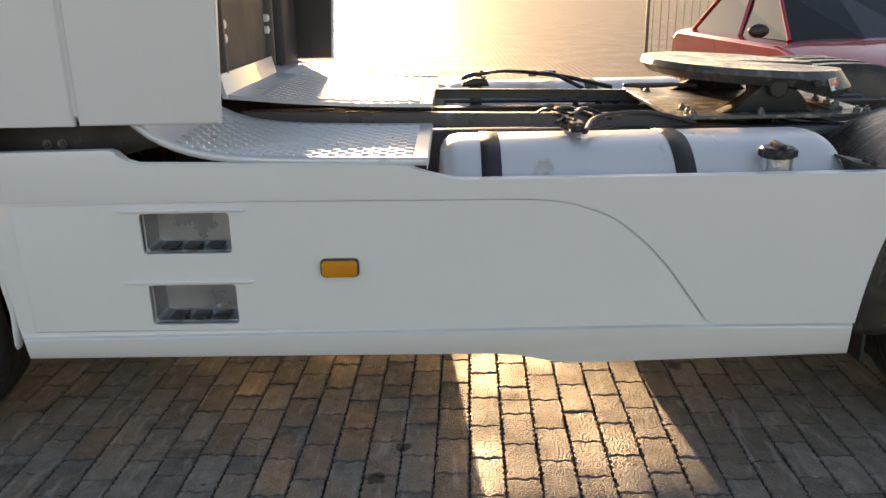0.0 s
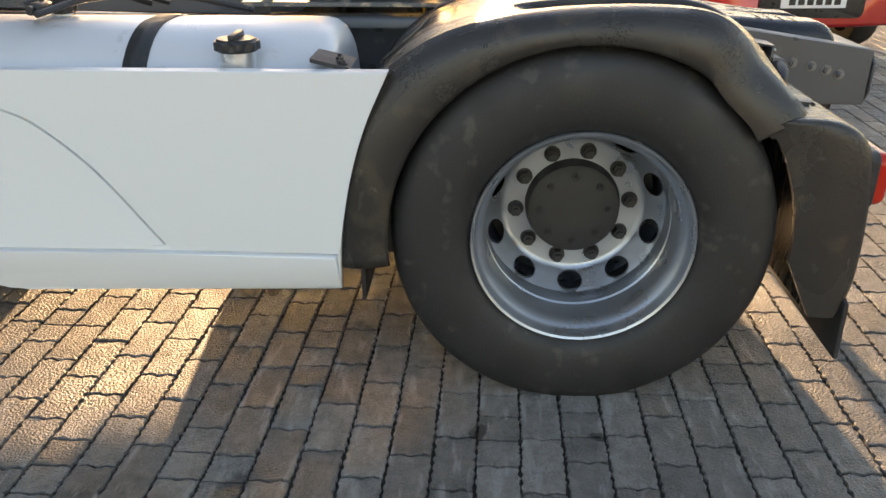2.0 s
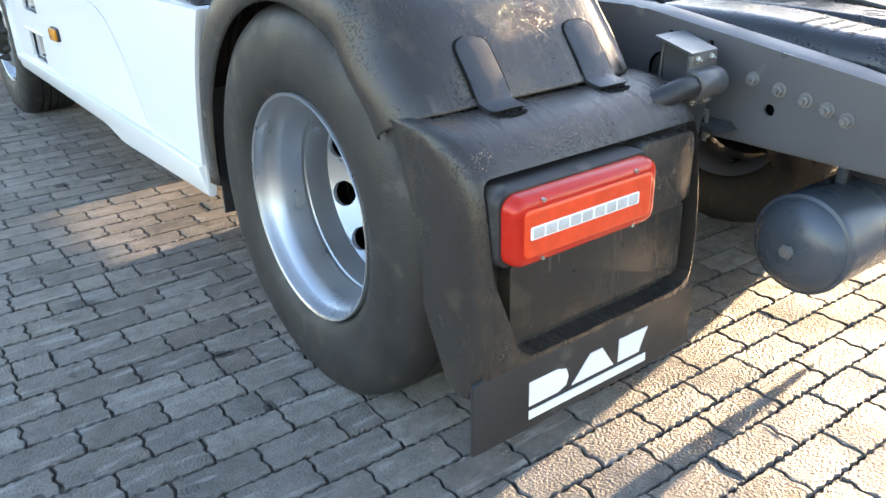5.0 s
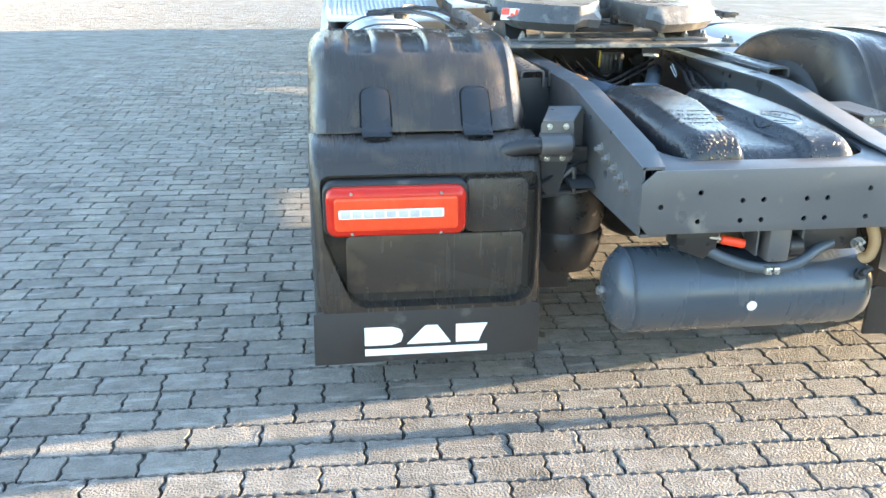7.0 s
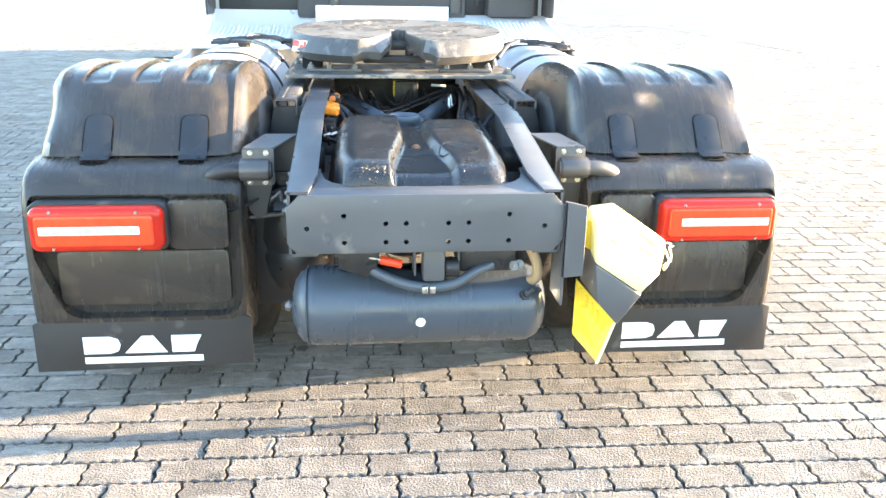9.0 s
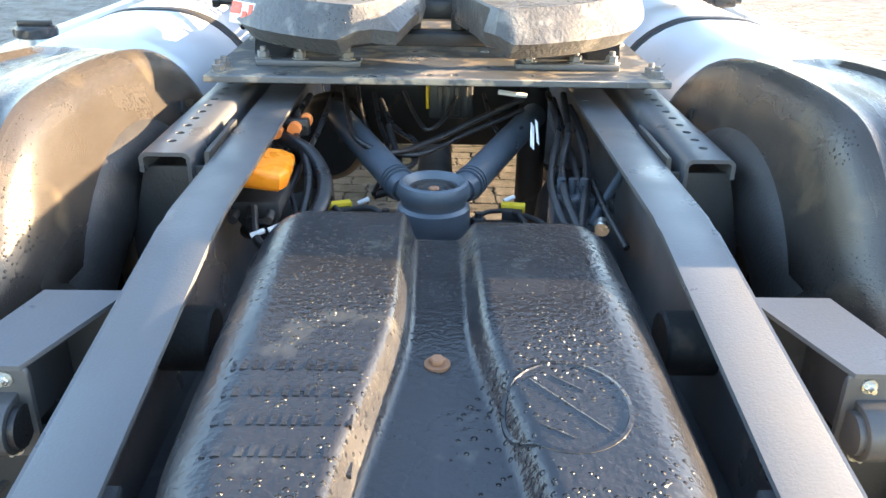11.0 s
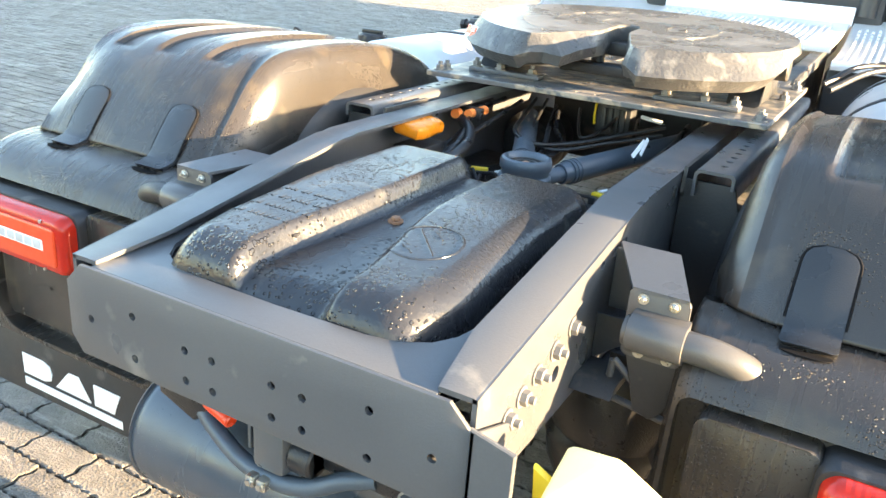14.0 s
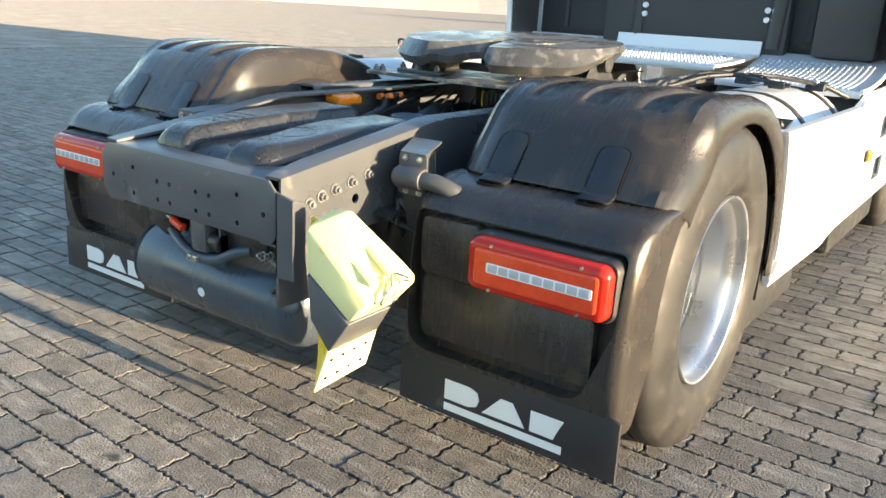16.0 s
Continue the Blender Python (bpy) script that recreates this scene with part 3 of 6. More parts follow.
def mudguard(s):
    mg = new("mudguard")
    mg.parent = truck
    tagged(mg, "wet black plastic mudguard over the twin rear wheels")
    XO, XI = 1.229, .538
    # crown: side line from the front foot over the wheel to the lid's rear edge
    line = smooth_line([(.665, .40), (.655, .60), (.615, .78), (.525, .925), (.40, 1.015), (.25, 1.062), (.05, 1.086), (-.16, 1.090), (-.29, 1.074), (-.385, 1.022), (-.455, .946), (-.508, .879), (-.536, .838)], 7)
    st = []
    for y, z in line:
        d = Vector((y, z - WHEEL_Z))
        k = .518 / d.length if d.length > .518 else .98
        st.append(((y, z), (d.x * k, WHEEL_Z + d.y * k)))
    cols = [(XO - .004, 1.0), (XO, .92), (XO, .70), (XO - .002, .50), (XO - .012, .30), (XO - .03, .13), (XO - .055, .03)]
    n = 60
    cols += [(XO - .08 + (XI + .16 - XO) * k / n, 0.0) for k in range(n + 1)]
    cols += [(XI + .065, 10.012), (XI + .052, 10.04), (XI + .040, 10.10), (XI + .030, 10.20), (XI + .020, 10.42), (XI + .010, 10.7), (XI, 11.0)]
    def ribs(x, y, z, f):
        d = 0.0
        if f == 0.0:
            along = step(-.345, -.325, y) * (1 - step(.16, .20, y))
            for xc in (1.06, .895, .73):
                across = 1 - step(.036, .047, abs(x - xc))
                d += .013 * along * across
            u = (x - (XO + XI) / 2) / ((XO - XI) / 2)
            d += .018 * abs(u) ** 3
        return d
    bm = bmesh.new()
    loft(bm, st, [(s * x, f) for x, f in cols], lambda x, y, z, f: ribs(abs(x), y, z, f))
    for v in bm.verts:
        high = step(.80, .98, v.co.z)
        for edge, r, back in ((XI, .15, .13), (XO, .06 + .12 * high, .035 + .10 * high)):
            t = min(1.0, max(0.0, (r - abs(abs(v.co.x) - edge)) / r))
            v.co.y += back * step(.24, .46, -v.co.y) * (1 - math.sqrt(1 - t * t))
    top = part("mudguard_top", bm, black_plastic, mg, "wet ribbed black plastic cover", 35)
    sol = top.modifiers.new("wall", "SOLIDIFY")
    sol.thickness, sol.offset = .005, 0
    # rear panel with the recess for the lamp
    line = smooth_line([(-.500, .834), (-.575, .829), (-.630, .815), (-.672, .788), (-.694, .757)], 6) + smooth_line([(-.700, .745), (-.712, .70), (-.724, .60), (-.730, .50), (-.728, .40), (-.716, .335), (-.700, .288)], 4)
    cols = [(XO - .006, 1.0), (XO - .002, .70), (XO, .46), (XO - .001, .32), (XO - .004, .20), (XO - .010, .10), (XO - .019, .035), (XO - .032, 0)]
    cols += [(XO - .032 + (XI + .10 - XO) * k / 10, 0.0) for k in range(1, 10)]
    cols += [(XI + .068, 0.0), (XI + .040, .02), (XI + .020, .08), (XI + .008, .22), (XI + .002, .45), (XI, .9)]
    rows = []
    for i, (y, z) in enumerate(line):
        a, b = line[max(0, i - 1)], line[min(len(line) - 1, i + 1)]
        inward = Vector((b[1] - a[1], a[0] - b[0])).normalized()
        inward = -inward if inward.x < 0 else inward
        A = (max(arch_y(z), y + .01), z - (.02 if z > .8 else 0))
        skin, back = [], []
        for k, (x, f) in enumerate(cols):
            p = Vector((y + (A[0] - y) * f, z + (A[1] - z) * f))
            skin.append(bm_point(s * x, p))
            back.append(bm_point(s * (x - .02 * f if k < 9 else x + .02 * f), p + inward * .085 * (1 - f)))
        rows.append(skin + back[::-1])
    bm = bmesh.new()
    vr = [[bm.verts.new(p) for p in r] for r in rows]
    for a, b in zip(vr, vr[1:]):
        for k in range(len(a)):
            m2 = (k + 1) % len(a)
            bm.faces.new((a[k], a[m2], b[m2], b[k]))
    bm.faces.new(vr[0])
    bm.faces.new(vr[-1][::-1])
    hollow = bmesh.new()
    prism(hollow, [(s * x, z) for x, z in round_poly([(1.197, .752, .03), (.566, .752, .03), (.568, .350, .08), (1.112, .350, .08), (1.190, .56, .05)])], "y", -.86, -.668)
    bm = cut(bm, hollow)
    rear = part("rear_panel", bm, black_plastic, mg, "dirty black plastic rear panel with a lamp recess", 35)
    bev = rear.modifiers.new("edge", "BEVEL")
    bev.width, bev.segments, bev.limit_method, bev.angle_limit = .005, 2, "ANGLE", radians(50)
    # sheet added to stop the sun streak between tyre and skirt
    bm = bmesh.new()
    prism(bm, [(.50, .15), (.640, .15), (.610, .50), (.560, .62), (.535, .70), (.490, .775), (.42, .86), (.31, .942), (.30, .92), (.47, .74), (.515, .60)], "x", s * .545, s * .553, .001, 1)
    part("inner_liner", bm, flap_rubber, mg, "added dark sheet inside the wheel arch that stops stray sun")
    # dark sheet added in place of the deep shade beside the rail
    bm = bmesh.new()
    box(bm, min(s * .402, s * .545), max(s * .402, s * .545), -.510, -.502, .30, .69, .003)
    part("splash_sheet", bm, flap_rubber, mg, "added dark sheet standing for the shade between wheel and frame")
    # plates in the recess
    bm = bmesh.new()
    prism(bm, [(s * a, b) for a, b in rounded(.600, .782, .578, .738, .02)], "y", -.716, -.66, .004)
    part("blank_cover", bm, black_plastic, mg)
    bm = bmesh.new()
    prism(bm, [(s * a, b) for a, b in rounded(.605, 1.130, .392, .572, .018)], "y", -.706, -.66, .003)
    for bx, bz in ((.80, .515), (.95, .50)):
        cyl(bm, (s * bx, -.705, bz), (s * bx, -.709, bz), .005, seg=10)
    part("number_plate_panel", bm, black_plastic, mg)
    # straps that hold the lid down
    for xc in (1.026, .722):
        bm = bmesh.new()
        pts = smooth_line([(-.447, .956), (-.478, .918), (-.508, .880), (-.532, .846), (-.548, .838), (-.570, .834), (-.585, .834)], 8)
        run = [0.0]
        for a, b in zip(pts, pts[1:]):
            run.append(run[-1] + math.hypot(b[0] - a[0], b[1] - a[1]))
        wid = []
        for d in run:
            w = .042 + .002 * d / run[-1]
            for e2, r in ((d, .030), (run[-1] - d, .014)):
                if e2 < r:
                    w -= (.028 if r == .030 else .012) * (1 - math.sqrt(max(0.0, 1 - (1 - e2 / r) ** 2)))
            wid.append(w)
        top_r, bot_r = [], []
        for (y, z), w in zip(pts, wid):
            top_r.append([bm.verts.new((s * (xc + q * w), y - .0040, z + .0036 - (.001 if abs(q) == 1 else 0))) for q in (-1, -.9, .9, 1)])
            bot_r.append([bm.verts.new((s * (xc + q * w), y + .004, z - .004)) for q in (-1, 1)])
        for a, b, c2, d2 in zip(top_r, top_r[1:], bot_r, bot_r[1:]):
            for j in range(3):
                bm.faces.new((a[j], a[j + 1], b[j + 1], b[j]))
            bm.faces.new((a[0], b[0], d2[0], c2[0]))
            bm.faces.new((a[3], c2[1], d2[1], b[3]))
        bm.faces.new((*top_r[-1], bot_r[-1][1], bot_r[-1][0]))
        bm.faces.new((*top_r[0][::-1], bot_r[0][0], bot_r[0][1]))
        strap = part("lid_strap", bm, strap_plastic, mg)
        # black line for the shade in the groove; no recess is cut
        bm = bmesh.new()
        keep = [k for k in range(len(pts)) if run[k] < .135]
        edge = [(s * (xc - wid[k] - .002), pts[k][0] - .0012, pts[k][1] + .0012) for k in keep[::-1]] + [(s * (xc + wid[k] + .002), pts[k][0] - .0012, pts[k][1] + .0012) for k in keep]
        tube(bm, edge, .0030, 6, 1)
        part("groove", bm, shade_black, strap)
        # flat black disc for the shade under the strap's tail
        bm = bmesh.new()
        zturn_at = [(s * (xc + .040 * math.cos(a)), -.590 + .013 * math.sin(a)) for a in [2 * math.pi * k / 20 for k in range(20)]]
        prism(bm, zturn_at, "z", .820, .8275)
        part("strap_pocket", bm, shade_black, strap, "black disc painted for the shade under the strap")
    # oval grip moulded into the front of the crown
    bm = bmesh.new()
    ring = [(s * (1.10 + .022 * math.cos(2 * math.pi * k / 24)), .47 + .062 * math.sin(2 * math.pi * k / 24), .995 - .052 * math.sin(2 * math.pi * k / 24) * 1.05) for k in range(25)]
    tube(bm, ring, .004, 6, 1)
    part("grip_outline", bm, black_plastic, mg)
    return mg


def tail_lamp(s):
    lamp = new("tail_lamp")
    lamp.parent = truck
    tagged(lamp, "red tail lamp with a clear strip of diodes")
    bm = bmesh.new()
    pillow(bm, s, .776, 1.190, .582, .738, .030, ((0, -.66), (0, -.730), (.004, -.736), (.012, -.737)))
    part("housing", bm, flap_rubber, lamp)
    bm = bmesh.new()
    pillow(bm, s, .785, 1.181, .589, .730, .030, ((0, -.70), (0, -.752), (.002, -.760), (.006, -.767), (.012, -.771), (.020, -.773), (.040, -.774)))
    part("lens", bm, red_lens, lamp, "glossy red lens")
    bm = bmesh.new()
    pillow(bm, s, .812, 1.158, .612, .706, .012, ((0, -.768), (0, -.7755), (.003, -.7775), (.008, -.778)))
    part("inner_lens", bm, red_lens_inner, lamp)
    bm = bmesh.new()
    pillow(bm, s, .852, 1.146, .648, .674, .004, ((0, -.772), (0, -.7790), (.001, -.7795)))
    part("diode_strip", bm, white_mark, lamp, "pale strip round the diodes")
    for k in range(9):
        bm = bmesh.new()
        x0 = .858 + k * .0315 + (.003 if k > 3 else 0)
        pillow(bm, s, x0, x0 + .0265, .651, .671, .003, ((0, -.775), (0, -.7800), (.002, -.7808)))
        part("diode", bm, diode_lens, lamp, "clear diode window")
    for x, z in ((.86, .716), (1.11, .718), (.86, .600), (1.11, .602)):
        bm = bmesh.new()
        cyl(bm, (s * x, -.765, z), (s * x, -.7755, z), .0042, seg=12)
        part("screw", bm, zinc, lamp)
    return lamp


def mud_flap(s):
    fl = new("mud_flap")
    fl.parent = truck
    tagged(fl, "black rubber mud flap with plain white marks and a white bar")
    bm = bmesh.new()
    pts = []
    for k in range(13):
        x = .545 + .69 * k / 12
        pts.append((s * x, .176 - .012 * (k / 12)))
    pts += [(s * 1.232, .33), (s * 1.20, .345), (s * .56, .345), (s * .545, .335)]
    prism(bm, pts, "y", -.716, -.703, .003)
    part("sheet", bm, flap_rubber, fl)
    x0, x1 = .708, 1.083
    L = x1 - x0
    sh = [[(0, 0), (0, 1), (.22, 1), (.29, .85), (.31, .5), (.29, .15), (.22, 0)], [(.34, 0), (.49, 1), (.59, 1), (.70, 0)], [(.74, 0), (.74, 1), (1.0, 1), (.96, .5), (.93, 0)]]
    for sx in sh:
        bm = bmesh.new()
        lo = x0 if s > 0 else -x1
        prism(bm, [(lo + u * L, .224 + v * .060) for u, v in sx], "y", -.7185, -.7150, .0006, 1)
        part("white_mark", bm, white_mark, fl, "plain white block")
    bm = bmesh.new()
    lo = x0 if s > 0 else -x1
    prism(bm, [(lo, .190), (lo + L, .190), (lo + L, .212), (lo, .212)], "y", -.7185, -.7150, .0006, 1)
    part("white_bar", bm, white_mark, fl)
    return fl


for sd in (-1, 1):
    mudguard(sd)
    tail_lamp(sd)
    mud_flap(sd)


# ---- chassis ----
def rail_top(y):
    return .945 if y > -.36 else .945 + (y + .36) * (.945 - .842) / .68


for sd in (-1, 1):
    rail = new("chassis_rail")
    rail.parent = truck
    tagged(rail, "grey painted steel chassis rail with a cranked end")
    ys = [-1.035, -.9, -.7, -.5, -.385, -.36, -.335, 0, .5, 1.5, 2.9]
    tops = [rail_top(y) - (.004 if abs(y + .36) < .001 else 0) for y in ys]
    bm = bmesh.new()
    prism(bm, list(zip(ys, tops)) + [(2.9, .665), (-1.035, .665)], "x", sd * .377, sd * .385)
    holes = bmesh.new()
    for y, z, r in ((-.753, .75, .014), (-.58, .88, .008), (-.52, .885, .008), (-.46, .89, .008), (.1, .9, .009), (.16, .9, .009)):
        cyl(holes, (sd * .36, y, z), (sd * .40, y, z), r, seg=18)
    bm = cut(bm, holes)
    part("web", bm, chassis_grey, rail)
    bm = bmesh.new()
    rows = []
    for y, z in zip(ys, tops):
        w = .072 if y > -.95 else .05
        rows.append([bm.verts.new((sd * x, y, zz)) for x, zz in ((.385, z - .006), (.383, z - .001), (.379, z + .001), (.377 - w, z + .001), (.377 - w, z - .007), (.377, z - .007))])
    for a, b in zip(rows, rows[1:]):
        for j in range(6):
            bm.faces.new((a[j], a[(j + 1) % 6], b[(j + 1) % 6], b[j]))
    bm.faces.new(rows[0])
    bm.faces.new(rows[-1][::-1])
    part("top_flange", bm, chassis_grey, rail)
    bm = bmesh.new()
    box(bm, *sorted((sd * .377, sd * .305)), -1.035, 2.9, .657, .665)
    part("bottom_flange", bm, chassis_grey, rail)
    for y, z in ((-.703, .814), (-.773, .801), (-.838, .789), (-.890, .777), (-.936, .763)):
        bm = bmesh.new()
        bolt(bm, (sd * .385, y, z), (sd, 0, 0), .0125, .011)
        part("bolt", bm, bolt_grey, rail)
    # slotted angle outside the rail, carrying the plate
    ang = new("slotted_angle")
    ang.parent = truck
    tagged(ang, "grey steel angle with a row of holes")
    bm = bmesh.new()
    prism(bm, [(sd * x, z) for x, z in ((.414, .90), (.414, .950), (.419, .957), (.426, .960), (.490, .960), (.496, .957), (.500, .951), (.500, .925), (.493, .925), (.493, .949), (.488, .953), (.428, .953), (.421, .948), (.421, .90))], "y", -.112, 1.15)
    holes = bmesh.new()
    for k in range(12):
        cyl(holes, (sd * .463, -.045 + k * .05, .90), (sd * .463, -.045 + k * .05, 1.0), .0085, seg=16)
    bm = cut(bm, holes)
    part("angle", bm, chassis_grey, ang)
    bm = bmesh.new()
    prism(bm, [(-.10, .90), (-.09, .955), (.12, .955), (.12, .70), (.06, .70)], "x", sd * .388, sd * .396)
    part("gusset", bm, dark_steel, ang)
    bm = bmesh.new()
    prism(bm, [(sd * .388, .50), (sd * .388, .93), (sd * .50, .93), (sd * .535, .80), (sd * .535, .50)], "y", -.092, -.082, .003)
    part("hanger_plate", bm, dark_steel, ang)
    bm = bmesh.new()
    prism(bm, [(sd * .56, .28), (sd * .56, .70), (sd * 1.195, .70), (sd * 1.195, .30)], "y", .585, .597, .003)
    part("front_flap", bm, flap_rubber, truck, "black rubber flap ahead of the twin wheels")

xm = new("rear_crossmember")
xm.parent = truck
tagged(xm, "grey steel end plate with two rows of small holes")
bm = bmesh.new()
prism(bm, [(-.388, .70), (-.362, .668), (.362, .668), (.388, .70), (.388, .80), (.352, .836), (-.352, .836), (-.388, .80)], "y", -1.049, -1.041, .002)
holes = bmesh.new()
for x in (.231, .116, .059):
    for q in (-1, 1):
        up = .777 if x == .231 else .754
        for z in (up, .700):
            cyl(holes, (q * x, -1.1, z), (q * x, -1.0, z), .0072, seg=14)
for q in (-1, 1):
    cyl(holes, (q * .333, -1.1, .742), (q * .333, -1.0, .742), .0072, seg=14)
bm = cut(bm, holes)
part("end_plate", bm, chassis_grey, xm)
bm = bmesh.new()
inner_edge = [(.300, -.80), (.297, -.86), (.286, -.905), (.262, -.940), (.225, -.962), (.17, -.972), (0, -.976), (-.17, -.972), (-.225, -.962), (-.262, -.940), (-.286, -.905), (-.297, -.86), (-.300, -.80)]
prism(bm, [(-.318, -.80), (-.330, -1.043), (.330, -1.043), (.318, -.80)] + inner_edge, "z", .829, .837, .002)
bmesh.ops.transform(bm, matrix=Matrix.Translation((0, -1.043, .833)) @ Matrix.Rotation(radians(4.0), 4, "X") @ Matrix.Translation((0, 1.043, -.833)), verts=bm.verts)
part("top_flange", bm, chassis_grey, xm)
bm = bmesh.new()
box(bm, -.36, .36, -1.041, -.98, .668, .676)
part("bottom_flange", bm, chassis_grey, xm)

# ---- fifth wheel and its plate ----
plate = new("mounting_plate")
plate.parent = truck
tagged(plate, "grey steel plate with patches of worn paint under the coupling")
bm = bmesh.new()
box(bm, -.490, .490, .277, 1.06, .9895, 1.0045, .002, 1)
holes = bmesh.new()
for x in (-.02, .035):
    cyl(holes, (x, .315, .9), (x, .315, 1.1), .009, seg=16)
bm = cut(bm, holes)
part("plate", bm, plate_steel, plate)
for q in (-1, 1):
    bm = bmesh.new()
    box(bm, *sorted((q * .40, q * .17)), .375, .425, 1.0045, 1.0185, .004)
    part("clamp_strip", bm, chassis_grey, plate)
    for x, y, z in ((.465, .315, 1.0045), (.462, .352, 1.0045), (.385, .40, 1.0185), (.305, .40, 1.0185), (.20, .40, 1.0185), (.465, .72, 1.0045), (.465, .98, 1.0045), (.40, .98, 1.0045), (.31, .98, 1.0045)):
        bm = bmesh.new()
        bolt(bm, (q * x, y, z), (0, 0, 1), .0135, .013)
        part("bolt", bm, bolt_grey, plate)

fw = new("fifth_wheel")
fw.parent = truck
tagged(fw, "worn greasy cast-steel coupling disc with a rear throat")
CY, HW, HL = .672, .476, .388
THROAT = .036      # half width of the slot
def top_z(y):
    return 1.169 + (y - .68) * .06


def half_throat(y, side):
    """The funnel opens wider on the left lobe, which is bevelled."""
    return THROAT + (max(0.0, .52 - y) * .60 if side < 0 else max(0.0, .53 - y) * .34)


def rim_point(a):
    c, s2 = math.cos(a), math.sin(a)
    return HW * math.copysign(abs(c) ** .93, c), CY + HL * math.copysign(abs(s2) ** .93, s2)


arc = [p for p in [rim_point(2 * math.pi * k / 160 - math.pi / 2) for k in range(161)] if not (p[1] < CY and abs(p[0]) < half_throat(p[1], p[0]))]
tip_l, tip_r = arc[-1][1], arc[0][1]
slot = [(-half_throat(y, -1), y) for y in [tip_l + (.62 - tip_l) * k / 14 for k in range(1, 15)]]
slot += [(-.036 * math.cos(a), .62 + .045 * math.sin(a)) for a in [math.pi * k / 10 for k in range(1, 10)]]
slot += [(half_throat(y, 1), y) for y in [.62 + (tip_r - .62) * k / 14 for k in range(0, 14)]]
loop = [(x, y, 0) for x, y in arc] + [(x, y, 1) for x, y in slot]
n = len(loop)
rings = [[], [], [], []]
for i, (x, y, in_slot) in enumerate(loop):
    ax, ay, _ = loop[i - 1]
    bx2, by2, _ = loop[(i + 1) % n]
    out = Vector((by2 - ay, ax - bx2, 0)).normalized()
    corner = in_slot != loop[i - 1][2] or in_slot != loop[(i + 1) % n][2]
    rear = step(.1, .7, -out.y) if not in_slot else 0.0
    w, d = (.004, .05 + .012 * (1 - step(.30, .45, y))) if in_slot else (.010 + .036 * rear, .026 + .040 * rear)
    bevel = in_slot and x < 0
    if bevel:
        w, d = .004 + .062 * (1 - step(tip_l, .56, y)), .045 + .020 * (1 - step(.28, .45, y))
    if corner:
        w, d = .018, .050
    tuck, d2 = (w - .008, d + .030) if in_slot else (w - .030, d + .034)
    rough = .0022 * noise.noise(Vector((x * 22, y * 22, 3.0)))
    z = top_z(y)
    rings[0].append((x, y, z))
    rings[1].append((x + out.x * .003, y + out.y * .003, z - .004))
    rings[2].append((x + out.x * (w + rough), y + out.y * (w + rough), z - d + rough))
    rings[3].append((x + out.x * tuck, y + out.y * tuck, z - d2))
bm = bmesh.new()
rv = [[bm.verts.new(p) for p in r] for r in rings]
bm.faces.new(rv[0])
for a, b in zip(rv, rv[1:]):
    for i in range(n):
        k = (i + 1) % n
        bm.faces.new((a[i], b[i], b[k], a[k]))
bm.faces.new(rv[3][::-1])
bmesh.ops.recalc_face_normals(bm, faces=bm.faces)
side_faces = [f.index for f in bm.faces if f.normal.z < .9]
disc = part("coupling_disc", bm, disc_steel, fw, "worn steel disc with ring-shaped scoring and grease", 30)
disc.data.materials.append(disc_cast)
for k in side_faces:
    disc.data.polygons[k].material_index = 1
for q in (-1, 1):
    bm = bmesh.new()
    prism(bm, [(.50, 1.0045), (.56, 1.06), (.60, 1.13), (.70, 1.13), (.76, 1.05), (.86, 1.0045)], "x", q * .34, q * .43, .01)
    cyl(bm, (q * .30, .66, 1.10), (q * .47, .66, 1.10), .035, seg=24, bev=.004)
    part("pedestal", bm, dark_steel, fw)
bm = bmesh.new()
box(bm, -.16, .12, .50, .58, 1.03, 1.06, .006)
box(bm, -.06, .05, .58, .66, 1.08, 1.12, .008)
for x in (-.06, .05):
    cyl(bm, (x, .56, 1.06), (x, .56, 1.10), .02, seg=16, bev=.003)
part("lock_jaw", bm, dark_steel, fw)
bm = bmesh.new()
cyl(bm, (-.47, .535, 1.122), (-.515, .535, 1.122), .010, seg=12)
cyl(bm, (-.505, .535, 1.122), (-.52, .535, 1.122), .017, seg=6, bev=.002)
part("side_bolt", bm, dark_steel, fw)
bm = bmesh.new()
tube(bm, [(-.30, .93, 1.10), (-.40, 1.03, 1.115), (-.47, 1.12, 1.12), (-.50, 1.22, 1.125), (-.47, 1.25, 1.125), (-.44, 1.20, 1.122), (-.43, 1.12, 1.12), (-.38, 1.04, 1.115)], .007, 8, 6)
part("release_handle", bm, dark_steel, fw)
bm = bmesh.new()
turn = Matrix.Translation((-.432, .438, 1.108)) @ Matrix.Rotation(radians(-42), 4, "Z") @ Matrix.Rotation(radians(-20), 4, "X")
box(bm, -.040, .040, -.004, .002, -.024, .024, .001, 1, turn)
tag = part("label", bm, white_mark, fw, "small red and white label")
for x0, x1, z0, z1 in ((-.038, -.002, -.004, .022), (.004, .020, -.020, .004), (.024, .038, -.006, .020)):
    bm = bmesh.new()
    box(bm, x0, x1, -.0055, -.004, z0, z1, 0, 1, turn)
    part("label_mark", bm, red_plastic, tag)
bm = bmesh.new()
cyl(bm, (.150, .68, top_z(.68) - .002), (.150, .68, top_z(.68) + .0006), .015, seg=18)
part("grease_hole", bm, cable_black, fw)
